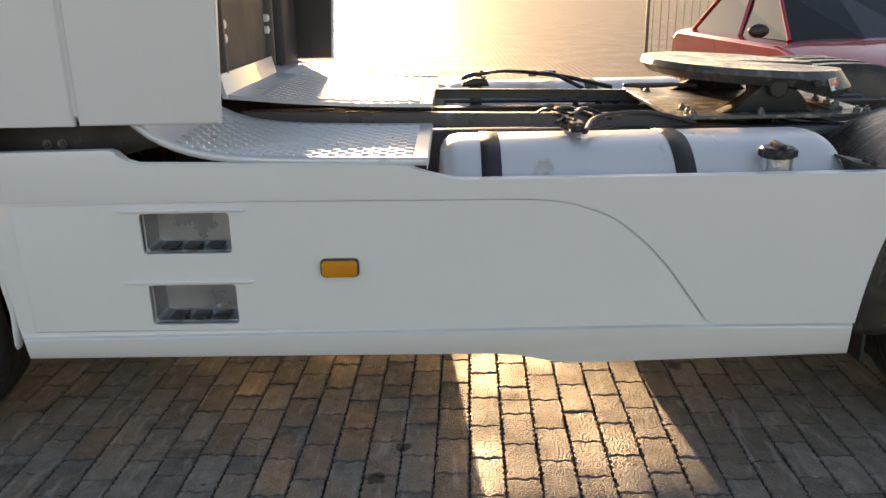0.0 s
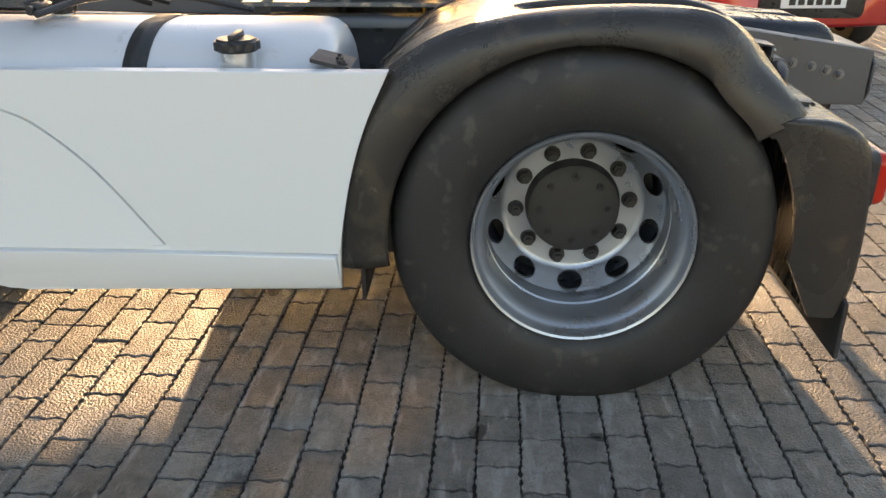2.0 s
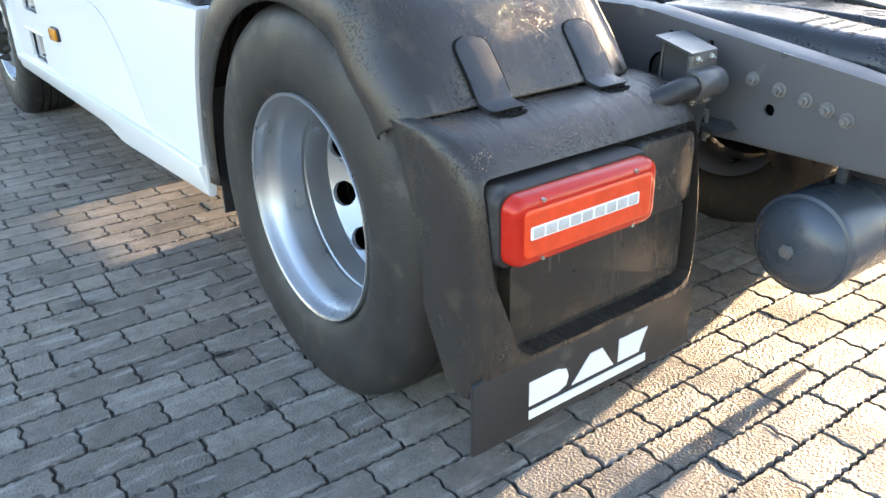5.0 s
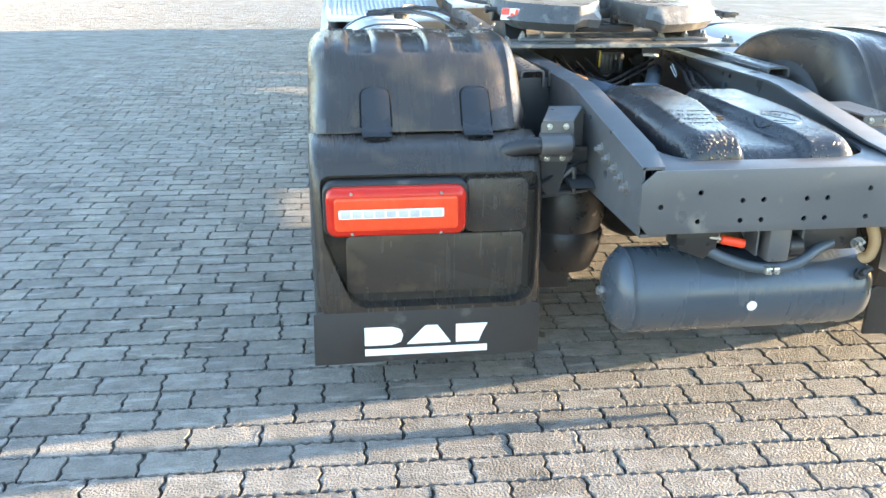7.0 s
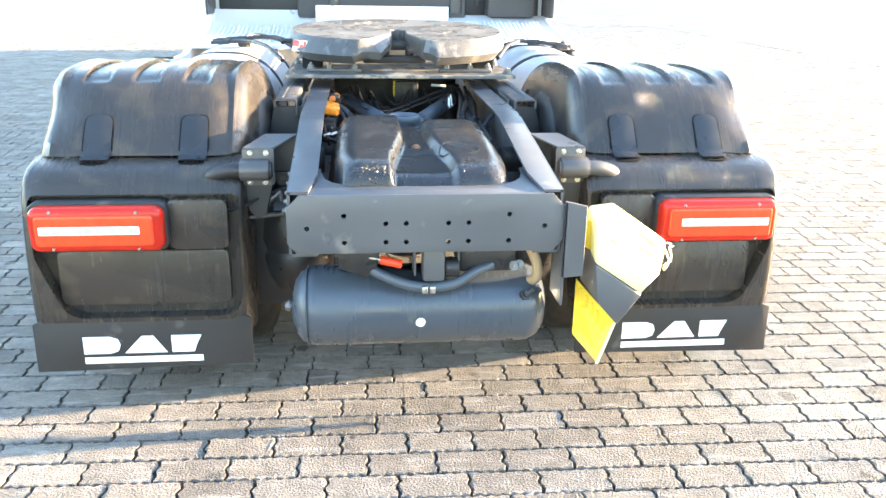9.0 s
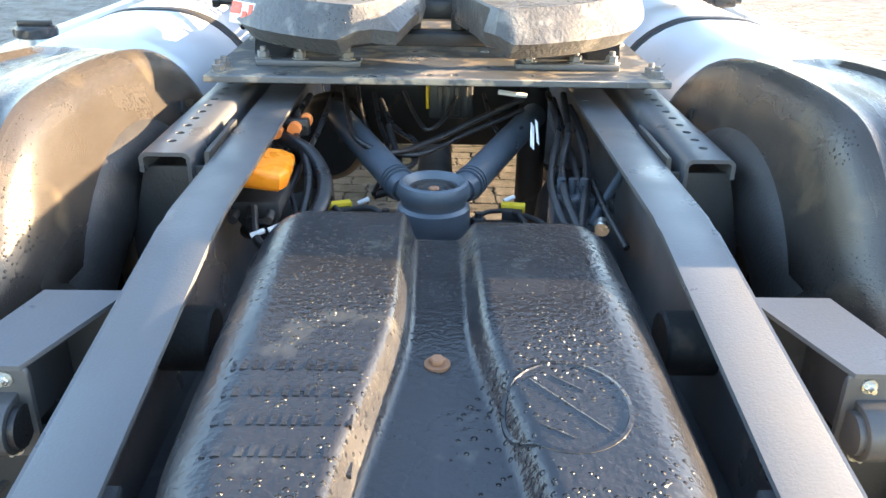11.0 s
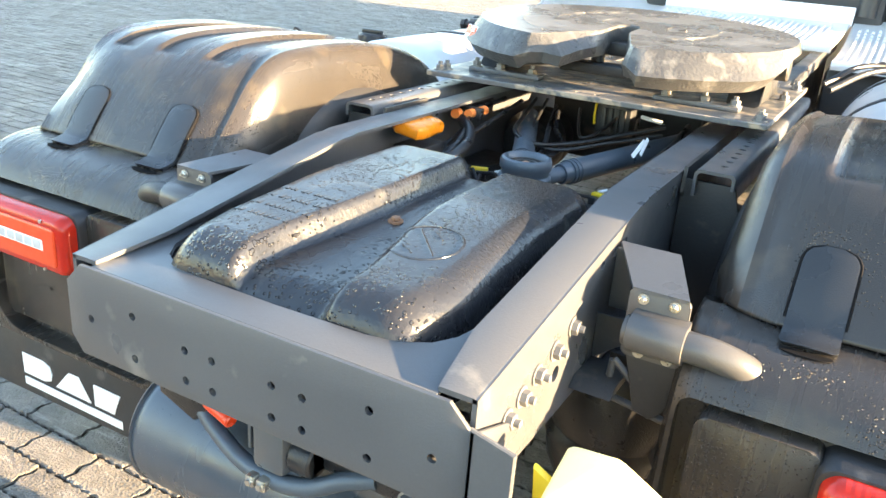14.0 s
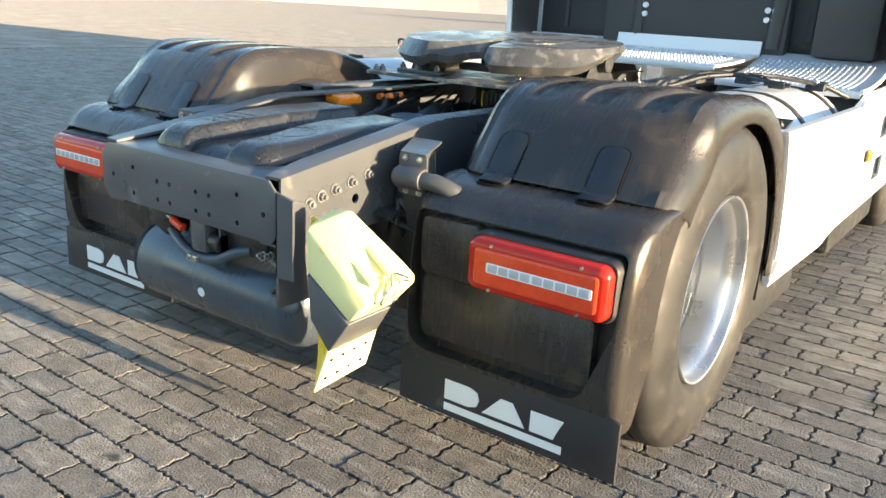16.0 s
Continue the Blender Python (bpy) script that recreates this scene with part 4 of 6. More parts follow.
# worn grease ridges left on the disc by the trailer
rng = random.Random(4)
for r, a0, a1 in ((.105, -20, 215), (.248, -52, 60), (.248, 110, 235), (.345, 185, 236)):
    bm = bmesh.new()
    arc2 = []
    for k in range(49):
        a = radians(a0 + (a1 - a0) * k / 48)
        rr = r + rng.uniform(-.003, .003)
        x, y = .004 + rr * math.cos(a), .69 + rr * math.sin(a)
        if abs(x) > half_throat(y, x) + .02 or y > .67:
            arc2.append((x, y, top_z(y) - .0006))
    tube(bm, arc2, .0015, 5, 1)
    for v in bm.verts:
        v.co.z += .0012 * noise.noise(v.co * 60)
    part("grease_ridge", bm, disc_steel, fw)

# ---- under the plate: rods, axle, springs, hoses ----
vr = new("v_rod")
vr.parent = truck
tagged(vr, "grey painted V-shaped axle rod with a round rubber joint")
HX, HY = -.008, -.030
bm = bmesh.new()
def zturn(bm, prof, c, seg=40):
    rings = [[bm.verts.new((c[0] + r * math.cos(2 * math.pi * i / seg), c[1] + r * math.sin(2 * math.pi * i / seg), z)) for i in range(seg)] for r, z in prof]
    for a, b in zip(rings, rings[1:]):
        for i in range(seg):
            bm.faces.new((a[i], a[(i + 1) % seg], b[(i + 1) % seg], b[i]))
zturn(bm, [(.045, .868), (.050, .884), (.056, .889), (.062, .886), (.065, .878), (.065, .862), (.060, .856), (.060, .846), (.066, .840), (.067, .800), (.060, .788)], (HX, HY))
part("joint_ring", bm, rod_grey, vr)
bm = bmesh.new()
zturn(bm, [(.0, .872), (.016, .872), (.018, .868), (.024, .868), (.026, .874), (.030, .874), (.032, .868), (.038, .868), (.040, .876), (.044, .876), (.047, .866), (.050, .866)], (HX, HY))
part("joint_core", bm, dark_steel, vr, "dark ringed joint core")
bm = bmesh.new()
cyl(bm, (HX, HY, .866), (HX, HY, .876), .010, seg=6, bev=.002)
part("joint_bolt", bm, rust_bolt, vr)
for q, xe in ((-1, -.245), (1, .235)):
    bm = bmesh.new()
    p0, p1 = Vector((HX + q * .035, HY + .05, .83)), Vector((xe, .52, .865))
    cyl(bm, p0.lerp(p1, .2), p1, .031, seg=24)
    rod = part("rod", bm, rod_grey, vr)
    bm = bmesh.new()
    cyl(bm, p0, p0.lerp(p1, .14), .020, seg=20)
    part("rod_neck", bm, rod_grey, rod)
    bm = bmesh.new()
    cyl(bm, p0.lerp(p1, .10), p0.lerp(p1, .20), .026, .031, seg=24)
    part("rod_sleeve", bm, rod_grey, rod)
    for k in range(3):
        bm = bmesh.new()
        cyl(bm, p0.lerp(p1, .15 + k * .022), p0.lerp(p1, .158 + k * .022), .033, seg=24)
        part("rod_ring", bm, rod_grey, rod)
bm = bmesh.new()
prism(bm, [(HX - .11, -.13), (HX + .11, -.13), (HX + .12, -.02), (HX + .08, .06), (HX - .08, .06), (HX - .12, -.02)], "z", .755, .785, .008)
part("joint_foot", bm, dark_steel, vr)
for x, y in ((-.08, -.105), (.06, -.11), (-.09, .02), (.085, .01)):
    bm = bmesh.new()
    bolt(bm, (HX + x, y, .785), (0, 0, 1), .014, .014)
    part("foot_bolt", bm, rust_bolt if y < 0 else dark_steel, vr)

axle = new("rear_axle")
axle.parent = truck
tagged(axle, "dark dirty rear axle with round differential housing")
bm = bmesh.new()
cyl(bm, (-.85, 0, WHEEL_Z), (.85, 0, WHEEL_Z), .075, seg=24)
part("axle_tube", bm, dark_steel, axle)
bm = bmesh.new()
bmesh.ops.create_uvsphere(bm, u_segments=28, v_segments=18, radius=.20)
bmesh.ops.transform(bm, matrix=Matrix.Translation((0, .02, .52)) @ Matrix.Diagonal((1, .95, 1.15, 1)), verts=bm.verts)
part("differential", bm, dark_steel, axle)
bm = bmesh.new()
cyl(bm, (0, .15, .50), (0, .42, .52), .10, .05, seg=24)
cyl(bm, (0, .42, .52), (0, 2.4, .60), .055, seg=24)
part("propshaft", bm, dark_steel, axle)
for q in (-1, 1):
    bm = bmesh.new()
    zturn(bm, [(.001, .50), (.10, .50), (.125, .54), (.132, .59), (.124, .61), (.134, .64), (.128, .70), (.11, .74), (.001, .74)], (q * .37, .39), 32)
    part("air_spring", bm, tyre_rubber, axle, "black rubber air spring")
    bm = bmesh.new()
    zturn(bm, [(.001, .36), (.10, .36), (.125, .42), (.134, .48), (.124, .50), (.136, .54), (.128, .62), (.11, .66), (.001, .66)], (q * .41, -.43), 32)
    part("air_spring", bm, cable_black, axle, "black rubber air spring")
    bm = bmesh.new()
    cyl(bm, (q * .40, -.46, .80), (q * .385, -.46, .80), .04, seg=20)
    cyl(bm, (q * .305, -.44, .80), (q * .385, -.44, .80), .045, seg=24, bev=.004)
    part("bush", bm, dark_steel, axle)
    bm = bmesh.new()
    prism(bm, [(-.5, .40), (.45, .40), (.45, .46), (.1, .48), (-.5, .43)], "x", q * .50, q * .42, .006)
    part("trailing_arm", bm, dark_steel, axle)
bm = bmesh.new()
box(bm, -.30, .30, .86, .94, .685, .93, .006)
part("inner_crossmember", bm, dark_steel, axle)
bm = bmesh.new()
revolve_y = [(.62, .001), (.62, .085), (.64, .104), (.70, .108), (.72, .100), (.74, .108), (.79, .100), (.80, .001)]
ring_v = [[bm.verts.new((-.285 + r * math.cos(2 * math.pi * k / 32), y, .755 + r * math.sin(2 * math.pi * k / 32))) for k in range(32)] for y, r in revolve_y]
for a, b in zip(ring_v, ring_v[1:]):
    for k in range(32):
        bm.faces.new((a[k], a[(k + 1) % 32], b[(k + 1) % 32], b[k]))
part("brake_chamber", bm, dark_steel, axle, "round dark brake chamber")
bm = bmesh.new()
cyl(bm, (.27, .80, .45), (.27, .80, .90), .040, seg=20)
part("damper", bm, dark_steel, axle)

harness = new("cable_harness")
harness.parent = truck
tagged(harness, "tangle of black hoses and cables inside the chassis")
runs = [([(-.33, .40, .93), (-.345, .27, .915), (-.320, .20, .90), (-.258, .133, .89), (-.222, .067, .87), (-.205, -.02, .86), (-.215, -.083, .84), (-.244, -.105, .82), (-.29, -.10, .81), (-.345, -.06, .80)], .0140, .0014),
        ([(-.29, .42, .93), (-.300, .28, .92), (-.290, .20, .905), (-.262, .12, .885), (-.243, .04, .865), (-.240, -.04, .84), (-.25, -.12, .81)], .008, 0),
        ([(-.24, .44, .93), (-.25, .30, .90), (-.265, .18, .87), (-.28, .06, .84), (-.30, -.05, .80)], .0055, .001),
        ([(-.22, .50, .93), (-.20, .38, .90), (-.17, .25, .88), (-.10, .22, .86), (-.02, .30, .86), (.10, .40, .89), (.20, .46, .92)], .0065, 0),
        ([(-.19, .52, .93), (-.17, .40, .885), (-.13, .27, .86), (-.04, .26, .845), (.08, .36, .87), (.20, .44, .90)], .0055, 0),
        ([(-.12, .24, .85), (-.09, .18, .81), (-.05, .17, .78), (-.03, .22, .77), (-.08, .28, .76), (-.14, .26, .75)], .010, .0012),
        ([(.26, .48, .93), (.259, .29, .90), (.235, .165, .87), (.219, .069, .85), (.222, -.011, .83), (.237, -.065, .80), (.23, -.16, .78)], .0075, 0),
        ([(.295, .47, .93), (.276, .255, .90), (.249, .136, .87), (.238, .021, .85), (.25, -.06, .82), (.27, -.14, .79)], .0075, .001),
        ([(.27, .46, .92), (.275, .28, .88), (.28, .12, .84), (.27, 0, .78)], .008, 0),
        ([(.30, .30, .90), (.295, .12, .87), (.26, -.06, .82), (.235, -.18, .80), (.225, -.24, .80)], .0085, 0),
        ([(-.20, .06, .80), (-.16, .02, .77), (-.14, -.06, .76), (-.18, -.14, .75)], .006, 0),
        ([(-.25, .02, .79), (-.19, .06, .79), (-.12, .05, .80), (-.09, .0, .77)], .006, 0),
        ([(.13, .09, .785), (.09, .06, .79), (.06, .02, .77)], .005, 0),
        ([(.15, .08, .785), (.19, .0, .80), (.22, -.06, .79)], .005, 0),
        ([(-.32, -.10, .86), (-.30, -.16, .82), (-.24, -.17, .81), (-.20, -.12, .80)], .008, 0),
        ([(-.36, -.07, .84), (-.30, -.10, .80), (-.22, -.08, .79)], .007, .001),
        ([(-.134, .476, .91), (-.10, .392, .87), (-.049, .332, .85), (-.050, .25, .83), (-.075, .215, .83), (-.085, .27, .84), (-.11, .36, .88)], .0065, .0008),
        ([(-.15, .50, .92), (-.13, .40, .87), (-.11, .33, .84), (-.115, .25, .81), (-.13, .16, .79)], .0055, 0),
        ([(-.08, .52, .92), (-.05, .44, .88), (-.02, .40, .86), (.02, .44, .88), (.05, .50, .92)], .005, 0),
        ([(.11, .50, .92), (.13, .40, .87), (.16, .34, .86), (.19, .36, .88)], .005, 0),
        ([(-.34, .30, .90), (-.31, .20, .87), (-.31, .10, .84), (-.33, .02, .80)], .006, 0),
        ([(-.30, .08, .85), (-.27, .02, .82), (-.26, -.06, .80), (-.30, -.12, .79)], .0055, 0),
        ([(.16, .05, .79), (.18, -.03, .78), (.175, -.10, .77), (.15, -.15, .765)], .0055, 0),
        ([(-.17, .05, .79), (-.15, -.02, .775), (-.16, -.09, .77), (-.14, -.14, .765)], .0055, 0),
        ([(.30, .40, .92), (.31, .25, .89), (.30, .12, .86), (.31, .0, .83), (.33, -.12, .80)], .006, .0008)]
for pts, r, rib in runs:
    bm = bmesh.new()
    tube(bm, pts, r, 9, 8, rib)
    part("hose", bm, cable_black, harness)
bm = bmesh.new()
tube(bm, [(.372, .13, .865), (.362, .106, .86), (.304, .009, .82), (.245, -.091, .78), (.235, -.12, .765)], .0085, 12, 8)
part("air_pipe", bm, rod_grey, harness, "blue-grey air pipe")
bm = bmesh.new()
cyl(bm, (.300, -.040, .80), (.306, -.020, .805), .016, seg=14, bev=.002)
part("pipe_union", bm, zinc, harness, "bright pipe union")
bm = bmesh.new()
box(bm, -.006, .006, -.04, .04, -.0008, .0008, 0, 1, Matrix.Translation((.197, .225, .90)) @ Matrix.Rotation(radians(28), 4, 'X') @ Matrix.Rotation(radians(50), 4, 'Y') @ Matrix.Rotation(radians(-8), 4, 'Z'))
box(bm, -.005, .005, -.03, .03, -.0008, .0008, 0, 1, Matrix.Translation((.208, .235, .905)) @ Matrix.Rotation(radians(35), 4, 'X') @ Matrix.Rotation(radians(60), 4, 'Y'))
part("paper_tag", bm, white_mark, harness, "white cable tag")
bm = bmesh.new()
tube(bm, [(.14, .42, .945), (.175, .40, .945), (.20, .41, .94)], .006, 6, 4)
part("paper_tag", bm, white_mark, harness, "white cable tag")
for x, y, z in ((-.327, .185, .913), (-.292, .20, .915), (-.275, .245, .92)):
    bm = bmesh.new()
    cyl(bm, (x, y - .012, z), (x, y + .012, z), .0135, seg=16)
    part("orange_seal", bm, copper_orange, harness, "orange cable seal")
bm = bmesh.new()
box(bm, -.335, -.265, .215, .238, .895, .93, .004)
part("cable_clamp", bm, cable_black, harness)
bm = bmesh.new()
tube(bm, [(-.62, -.71, .705), (-.57, -.68, .700), (-.50, -.63, .722), (-.43, -.60, .742), (-.388, -.58, .745)], .0055, 7, 6)
part("lamp_cable", bm, cable_black, harness, "thin black cable to the tail lamp")
for x, y, z, a in ((-.193, .09, .79, 20), (.152, .105, .785, -10)):
    bm = bmesh.new()
    m = Matrix.Translation((x, y, z)) @ Matrix.Rotation(radians(a), 4, "Z")
    box(bm, -.024, .024, -.010, .010, -.007, .010, .003, 2, m)
    part("plug", bm, yellow_plastic, harness, "yellow plug connector")
    bm = bmesh.new()
    box(bm, -.02, .02, -.03, -.010, -.03, .004, .003, 2, m)
    part("plug_socket", bm, cable_black, harness)
for x, y, z in ((-.16, .12, .785), (.135, .13, .79), (-.29, -.13, .83), (-.315, -.155, .83)):
    bm = bmesh.new()
    cyl(bm, (x, y, z), (x + .022, y + .010, z + .006), .0048, seg=10)
    part("white_sleeve", bm, white_mark, harness)
bm = bmesh.new()
box(bm, -.02, .085, .50, .56, .86, .95, .005)
for k in range(4):
    box(bm, .0 + k * .02, .012 + k * .02, .49, .50, .87, .94, .002)
part("valve_block", bm, dark_steel, harness)
bm = bmesh.new()
tube(bm, [(-.022, .497, .955), (-.024, .495, .92), (-.023, .497, .885)], .004, 6, 4)
part("yellow_clip", bm, yellow_plastic, harness)
bm = bmesh.new()
for k in range(12):
    a = 2 * math.pi * k / 12
    cyl(bm, (.27 + .004 * math.cos(a), -.03, .80 + .004 * math.sin(a)), (.27 + .018 * math.cos(a), -.045, .80 + .018 * math.sin(a)), .002, seg=5)
cyl(bm, (.27, -.02, .80), (.27, -.04, .80), .018, seg=16)
part("valve_cap", bm, rod_grey, harness)
bm = bmesh.new()
box(bm, .22, .30, .02, .10, .72, .84, .01)
for k in range(3):
    cyl(bm, (.235 + k * .022, .05, .84), (.235 + k * .022, .05, .868), .008, seg=10)
part("level_valve", bm, tank_grey, harness)
bm = bmesh.new()
box(bm, -.24, -.15, -.02, .08, .70, .775, .01)
part("sensor_block", bm, dark_steel, harness)
bm = bmesh.new()
box(bm, .08, .17, -.02, .09, .68, .77, .012)
part("sensor_block", bm, dark_steel, harness)

oc = new("valve_cover")
oc.parent = truck
tagged(oc, "orange plastic valve cover on the chassis rail")
bm = bmesh.new()
prism(bm, [(-.369, -.075), (-.345, -.100), (-.278, -.098), (-.268, -.07), (-.272, .025), (-.295, .042), (-.350, .040), (-.366, .02)], "z", .868, .902, .010, 3)
bmesh.ops.transform(bm, matrix=Matrix.Translation((0, 0, .885)) @ Matrix.Rotation(radians(8), 4, "Y") @ Matrix.Translation((0, 0, -.885)) @ Matrix.Translation((.012, -.035, -.008)), verts=bm.verts)
part("cover", bm, orange_plastic, oc, "translucent orange cover")
bm = bmesh.new()
box(bm, -.36, -.275, -.095, .03, .835, .868, .006)
for k in range(3):
    cyl(bm, (-.35 + k * .03, -.10, .85), (-.35 + k * .03, -.125, .845), .008, seg=10)
part("valve_base", bm, dark_steel, oc)

# ---- plastic cover between the rails ----
cv = new("chassis_cover")
cv.parent = truck
tagged(cv, "wet black plastic cover with two humps and a trough between the rails")
def cover_z(x, y):
    u = (y + .972) / .727            # 0 at the rear, 1 at the front
    half = .040 + .056 * (1 - step(0.0, .60, u))
    mid = -.004
    z = .918 - .024 * (1 - step(0.0, .65, u))
    d = x - mid
    if d < 0:
        z += .012 - .044 * (1 - step(half - .012, half + .012, -d))
    else:
        z += -.003 - .030 * (1 - step(half - .010, half + .022, d))
    edge = abs(x) - .196
    if edge > 0:
        z -= .060 * (1 - math.sqrt(max(0.0, 1 - (edge / .0662) ** 2)))
    k = .972 + y
    if k < .075:
        z -= .062 * (1 - math.sqrt(max(0.0, 1 - (1 - k / .075) ** 2)))
    f = -.245 - y
    if f < .05:
        z -= .05 * (1 - f / .05) ** 2
    return z
bm = bmesh.new()
NX, NY = 90, 96
rows = []
for j in range(NY + 1):
    y = -.972 + .727 * j / NY
    rows.append([])
    for i in range(NX + 1):
        x = -.262 + .524 * i / NX
        rows[-1].append(bm.verts.new((x * (1 - .09 * (1 - step(-.972, -.80, y)) - .06 * step(-.33, -.245, y)), y, cover_z(x, y))))
for a, b in zip(rows, rows[1:]):
    for i in range(NX):
        bm.faces.new((a[i], a[i + 1], b[i + 1], b[i]))
rim_loop = rows[0] + [r[-1] for r in rows[1:]] + rows[-1][-2::-1] + [r[0] for r in rows[-2:0:-1]]
low = [bm.verts.new((v.co.x * 1.02, v.co.y * 1.0, .70)) for v in rim_loop]
for i in range(len(low)):
    k = (i + 1) % len(low)
    bm.faces.new((rim_loop[i], rim_loop[k], low[k], low[i]))
shell = part("shell", bm, cover_plastic, cv, smooth=60)
bm = bmesh.new()
cyl(bm, (-.004, -.630, cover_z(-.004, -.63) - .002), (-.004, -.630, cover_z(-.004, -.63) + .003), .015, seg=20)
cyl(bm, (-.004, -.630, cover_z(-.004, -.63) + .002), (-.004, -.630, cover_z(-.004, -.63) + .010), .0095, seg=6, bev=.002)
part("cover_bolt", bm, rust_bolt, cv)
# raised rows that cannot be read, and a plain oval mark
rng = random.Random(4)
for rowk in range(4):
    y = -.695 - rowk * .042
    x = -.215
    while x < -.085:
        w = rng.uniform(.004, .009)
        bm = bmesh.new()
        xm2 = x + w / 2
        box(bm, x, x + w, y - .009, y + .009, cover_z(xm2, y) - .004, cover_z(xm2, y) + .0006, .0)
        part("raised_bar", bm, cover_plastic, cv)
        x += w + rng.choice((.004, .005, .012))
bm = bmesh.new()
P = [(.125 + .062 * math.cos(a), -.735 + .068 * math.sin(a)) for a in [2 * math.pi * k / 48 for k in range(49)]]
tube(bm, [(x, y, cover_z(x, y) - .0022) for x, y in P], .0038, 6, 1)
part("oval_mark", bm, cover_plastic, cv)
bm = bmesh.new()
for dx0, dy0, dx1, dy1 in ((-.035, .04, .035, -.04), (-.01, .045, .02, .02), (-.03, -.03, 0, -.05)):
    tube(bm, [(.125 + dx0 + (dx1 - dx0) * k / 6, -.735 + dy0 + (dy1 - dy0) * k / 6, cover_z(.125 + dx0 + (dx1 - dx0) * k / 6, -.735 + dy0 + (dy1 - dy0) * k / 6) - .0022) for k in range(7)], .0035, 6, 1)
part("inner_mark", bm, cover_plastic, cv)

# ---- air tank and the gear above it ----
tk = new("air_tank")
tk.parent = truck
tagged(tk, "grey painted cylindrical air tank with a white dot")
TY, TZ, TR = -.862, .438, .124
bm = bmesh.new()
prof = [(-.398, .001), (-.396, .04), (-.386, .08), (-.366, .108), (-.340, .121), (-.325, TR), (.312, TR), (.327, .121), (.353, .108), (.373, .08), (.383, .04), (.385, .001)]
revolve(bm, prof, (0, TY, TZ), 56)
part("shell", bm, tank_grey, tk)
bm = bmesh.new()
revolve(bm, [(-.352, TR - .008), (-.348, TR + .0005), (-.345, TR - .008)], (0, TY, TZ), 56)
part("weld_seam", bm, tank_grey, tk)
bm = bmesh.new()
cyl(bm, (-.39, TY, TZ), (-.42, TY, TZ), .012, seg=12)
cyl(bm, (-.405, TY, TZ), (-.412, TY, TZ), .018, seg=6)
part("drain_plug", bm, bolt_grey, tk)
bm = bmesh.new()
wd = Vector((0, -.995, -.10)).normalized()
at = Vector((-.012, TY, TZ)) + wd * TR
cyl(bm, at - wd * .004, at + wd * .0015, .0145, seg=24)
part("white_dot", bm, white_mark, tk)
bm = bmesh.new()
wd = Vector((0, -.86, .5)).normalized()
at = Vector((.305, TY, TZ)) + wd * TR
cyl(bm, at - wd * .004, at + wd * .012, .018, seg=6)
cyl(bm, at, at + wd * .03, .009, seg=12)
cyl(bm, at + wd * .022, at + wd * .022 + Vector((.02, 0, .015)), .008, seg=10)
part("fitting", bm, dark_steel, tk)
for x in (-.2, .2):
    bm = bmesh.new()
    box(bm, x - .018, x + .018, TY - .01, TY + .01, TZ + TR, .67, .002)
    part("hanger", bm, tank_grey, tk)

gear = new("towing_gear")
gear.parent = truck
tagged(gear, "grey bracket, bent pipe and red lever below the end plate")
bm = bmesh.new()
box(bm, -.010, .056, -1.02, -.95, .565, .665, .012)
part("bracket_block", bm, chassis_grey, gear)
bm = bmesh.new()
cyl(bm, (.056, -.985, .60), (.10, -.985, .60), .03, seg=24, bev=.004)
part("rubber_bush", bm, cable_black, gear)
for x0, x1 in ((-.105, -.028), (.070, .10)):
    bm = bmesh.new()
    prism(bm, [(x0, .665), (x1, .665), (x1, .58), (x1 - .006, .58), (x1 - .006, .659), (x0, .659)], "y", -1.0, -.93, .001, 1)
    part("hanger", bm, chassis_grey, gear)
bm = bmesh.new()
tube(bm, [(-.17, -.97, .600), (-.12, -.985, .575), (-.05, -1.0, .552), (.02, -1.005, .545), (.09, -1.0, .555), (.15, -.985, .585), (.20, -.97, .60)], .0155, 12, 8)
part("bent_pipe", bm, rod_grey, gear)
bm = bmesh.new()
for k in range(2):
    box(bm, -.012 + k * .022, .006 + k * .022, -1.032, -1.0, .535, .556, .003)
    cyl(bm, (-.003 + k * .022, -1.032, .546), (-.003 + k * .022, -1.037, .546), .006, seg=6)
part("pipe_clip", bm, zinc, gear)
bm = bmesh.new()
cyl(bm, (-.130, -.99, .628), (-.068, -1.0, .616), .013, seg=16, bev=.003)
part("red_lever", bm, red_plastic, gear, "red plastic lever sleeve")
bm = bmesh.new()
cyl(bm, (-.165, -.985, .634), (-.13, -.99, .628), .005, seg=10)
part("lever_rod", bm, zinc, gear)
bm = bmesh.new()
prism(bm, [(-.26, .66), (-.13, .66), (-.14, .60), (-.17, .57), (-.25, .60)], "y", -.99, -.90, .01)
part("side_cover", bm, cable_black, gear)
bm = bmesh.new()
box(bm, .10, .27, -.98, -.80, .58, .66, .01)
part("box_section", bm, cable_black, gear)
bm = bmesh.new()
for x, y in ((.262, -.985), (.280, -.975)):
    bolt(bm, (x, y, .60), (0, -1, .3), .010, .012)
cyl(bm, (.27, -.98, .60), (.30, -.97, .575), .006, seg=8)
part("pipe_union", bm, bolt_grey, gear)
bm = bmesh.new()
tube(bm, [(.31, -.97, .655), (.335, -.965, .60), (.34, -.95, .55), (.325, -.93, .53)], .016, 10, 6)
part("tan_hose", bm, mat("tan_hose", (.42, .30, .17), .6, 0, .2, 20, 200, .2), gear)

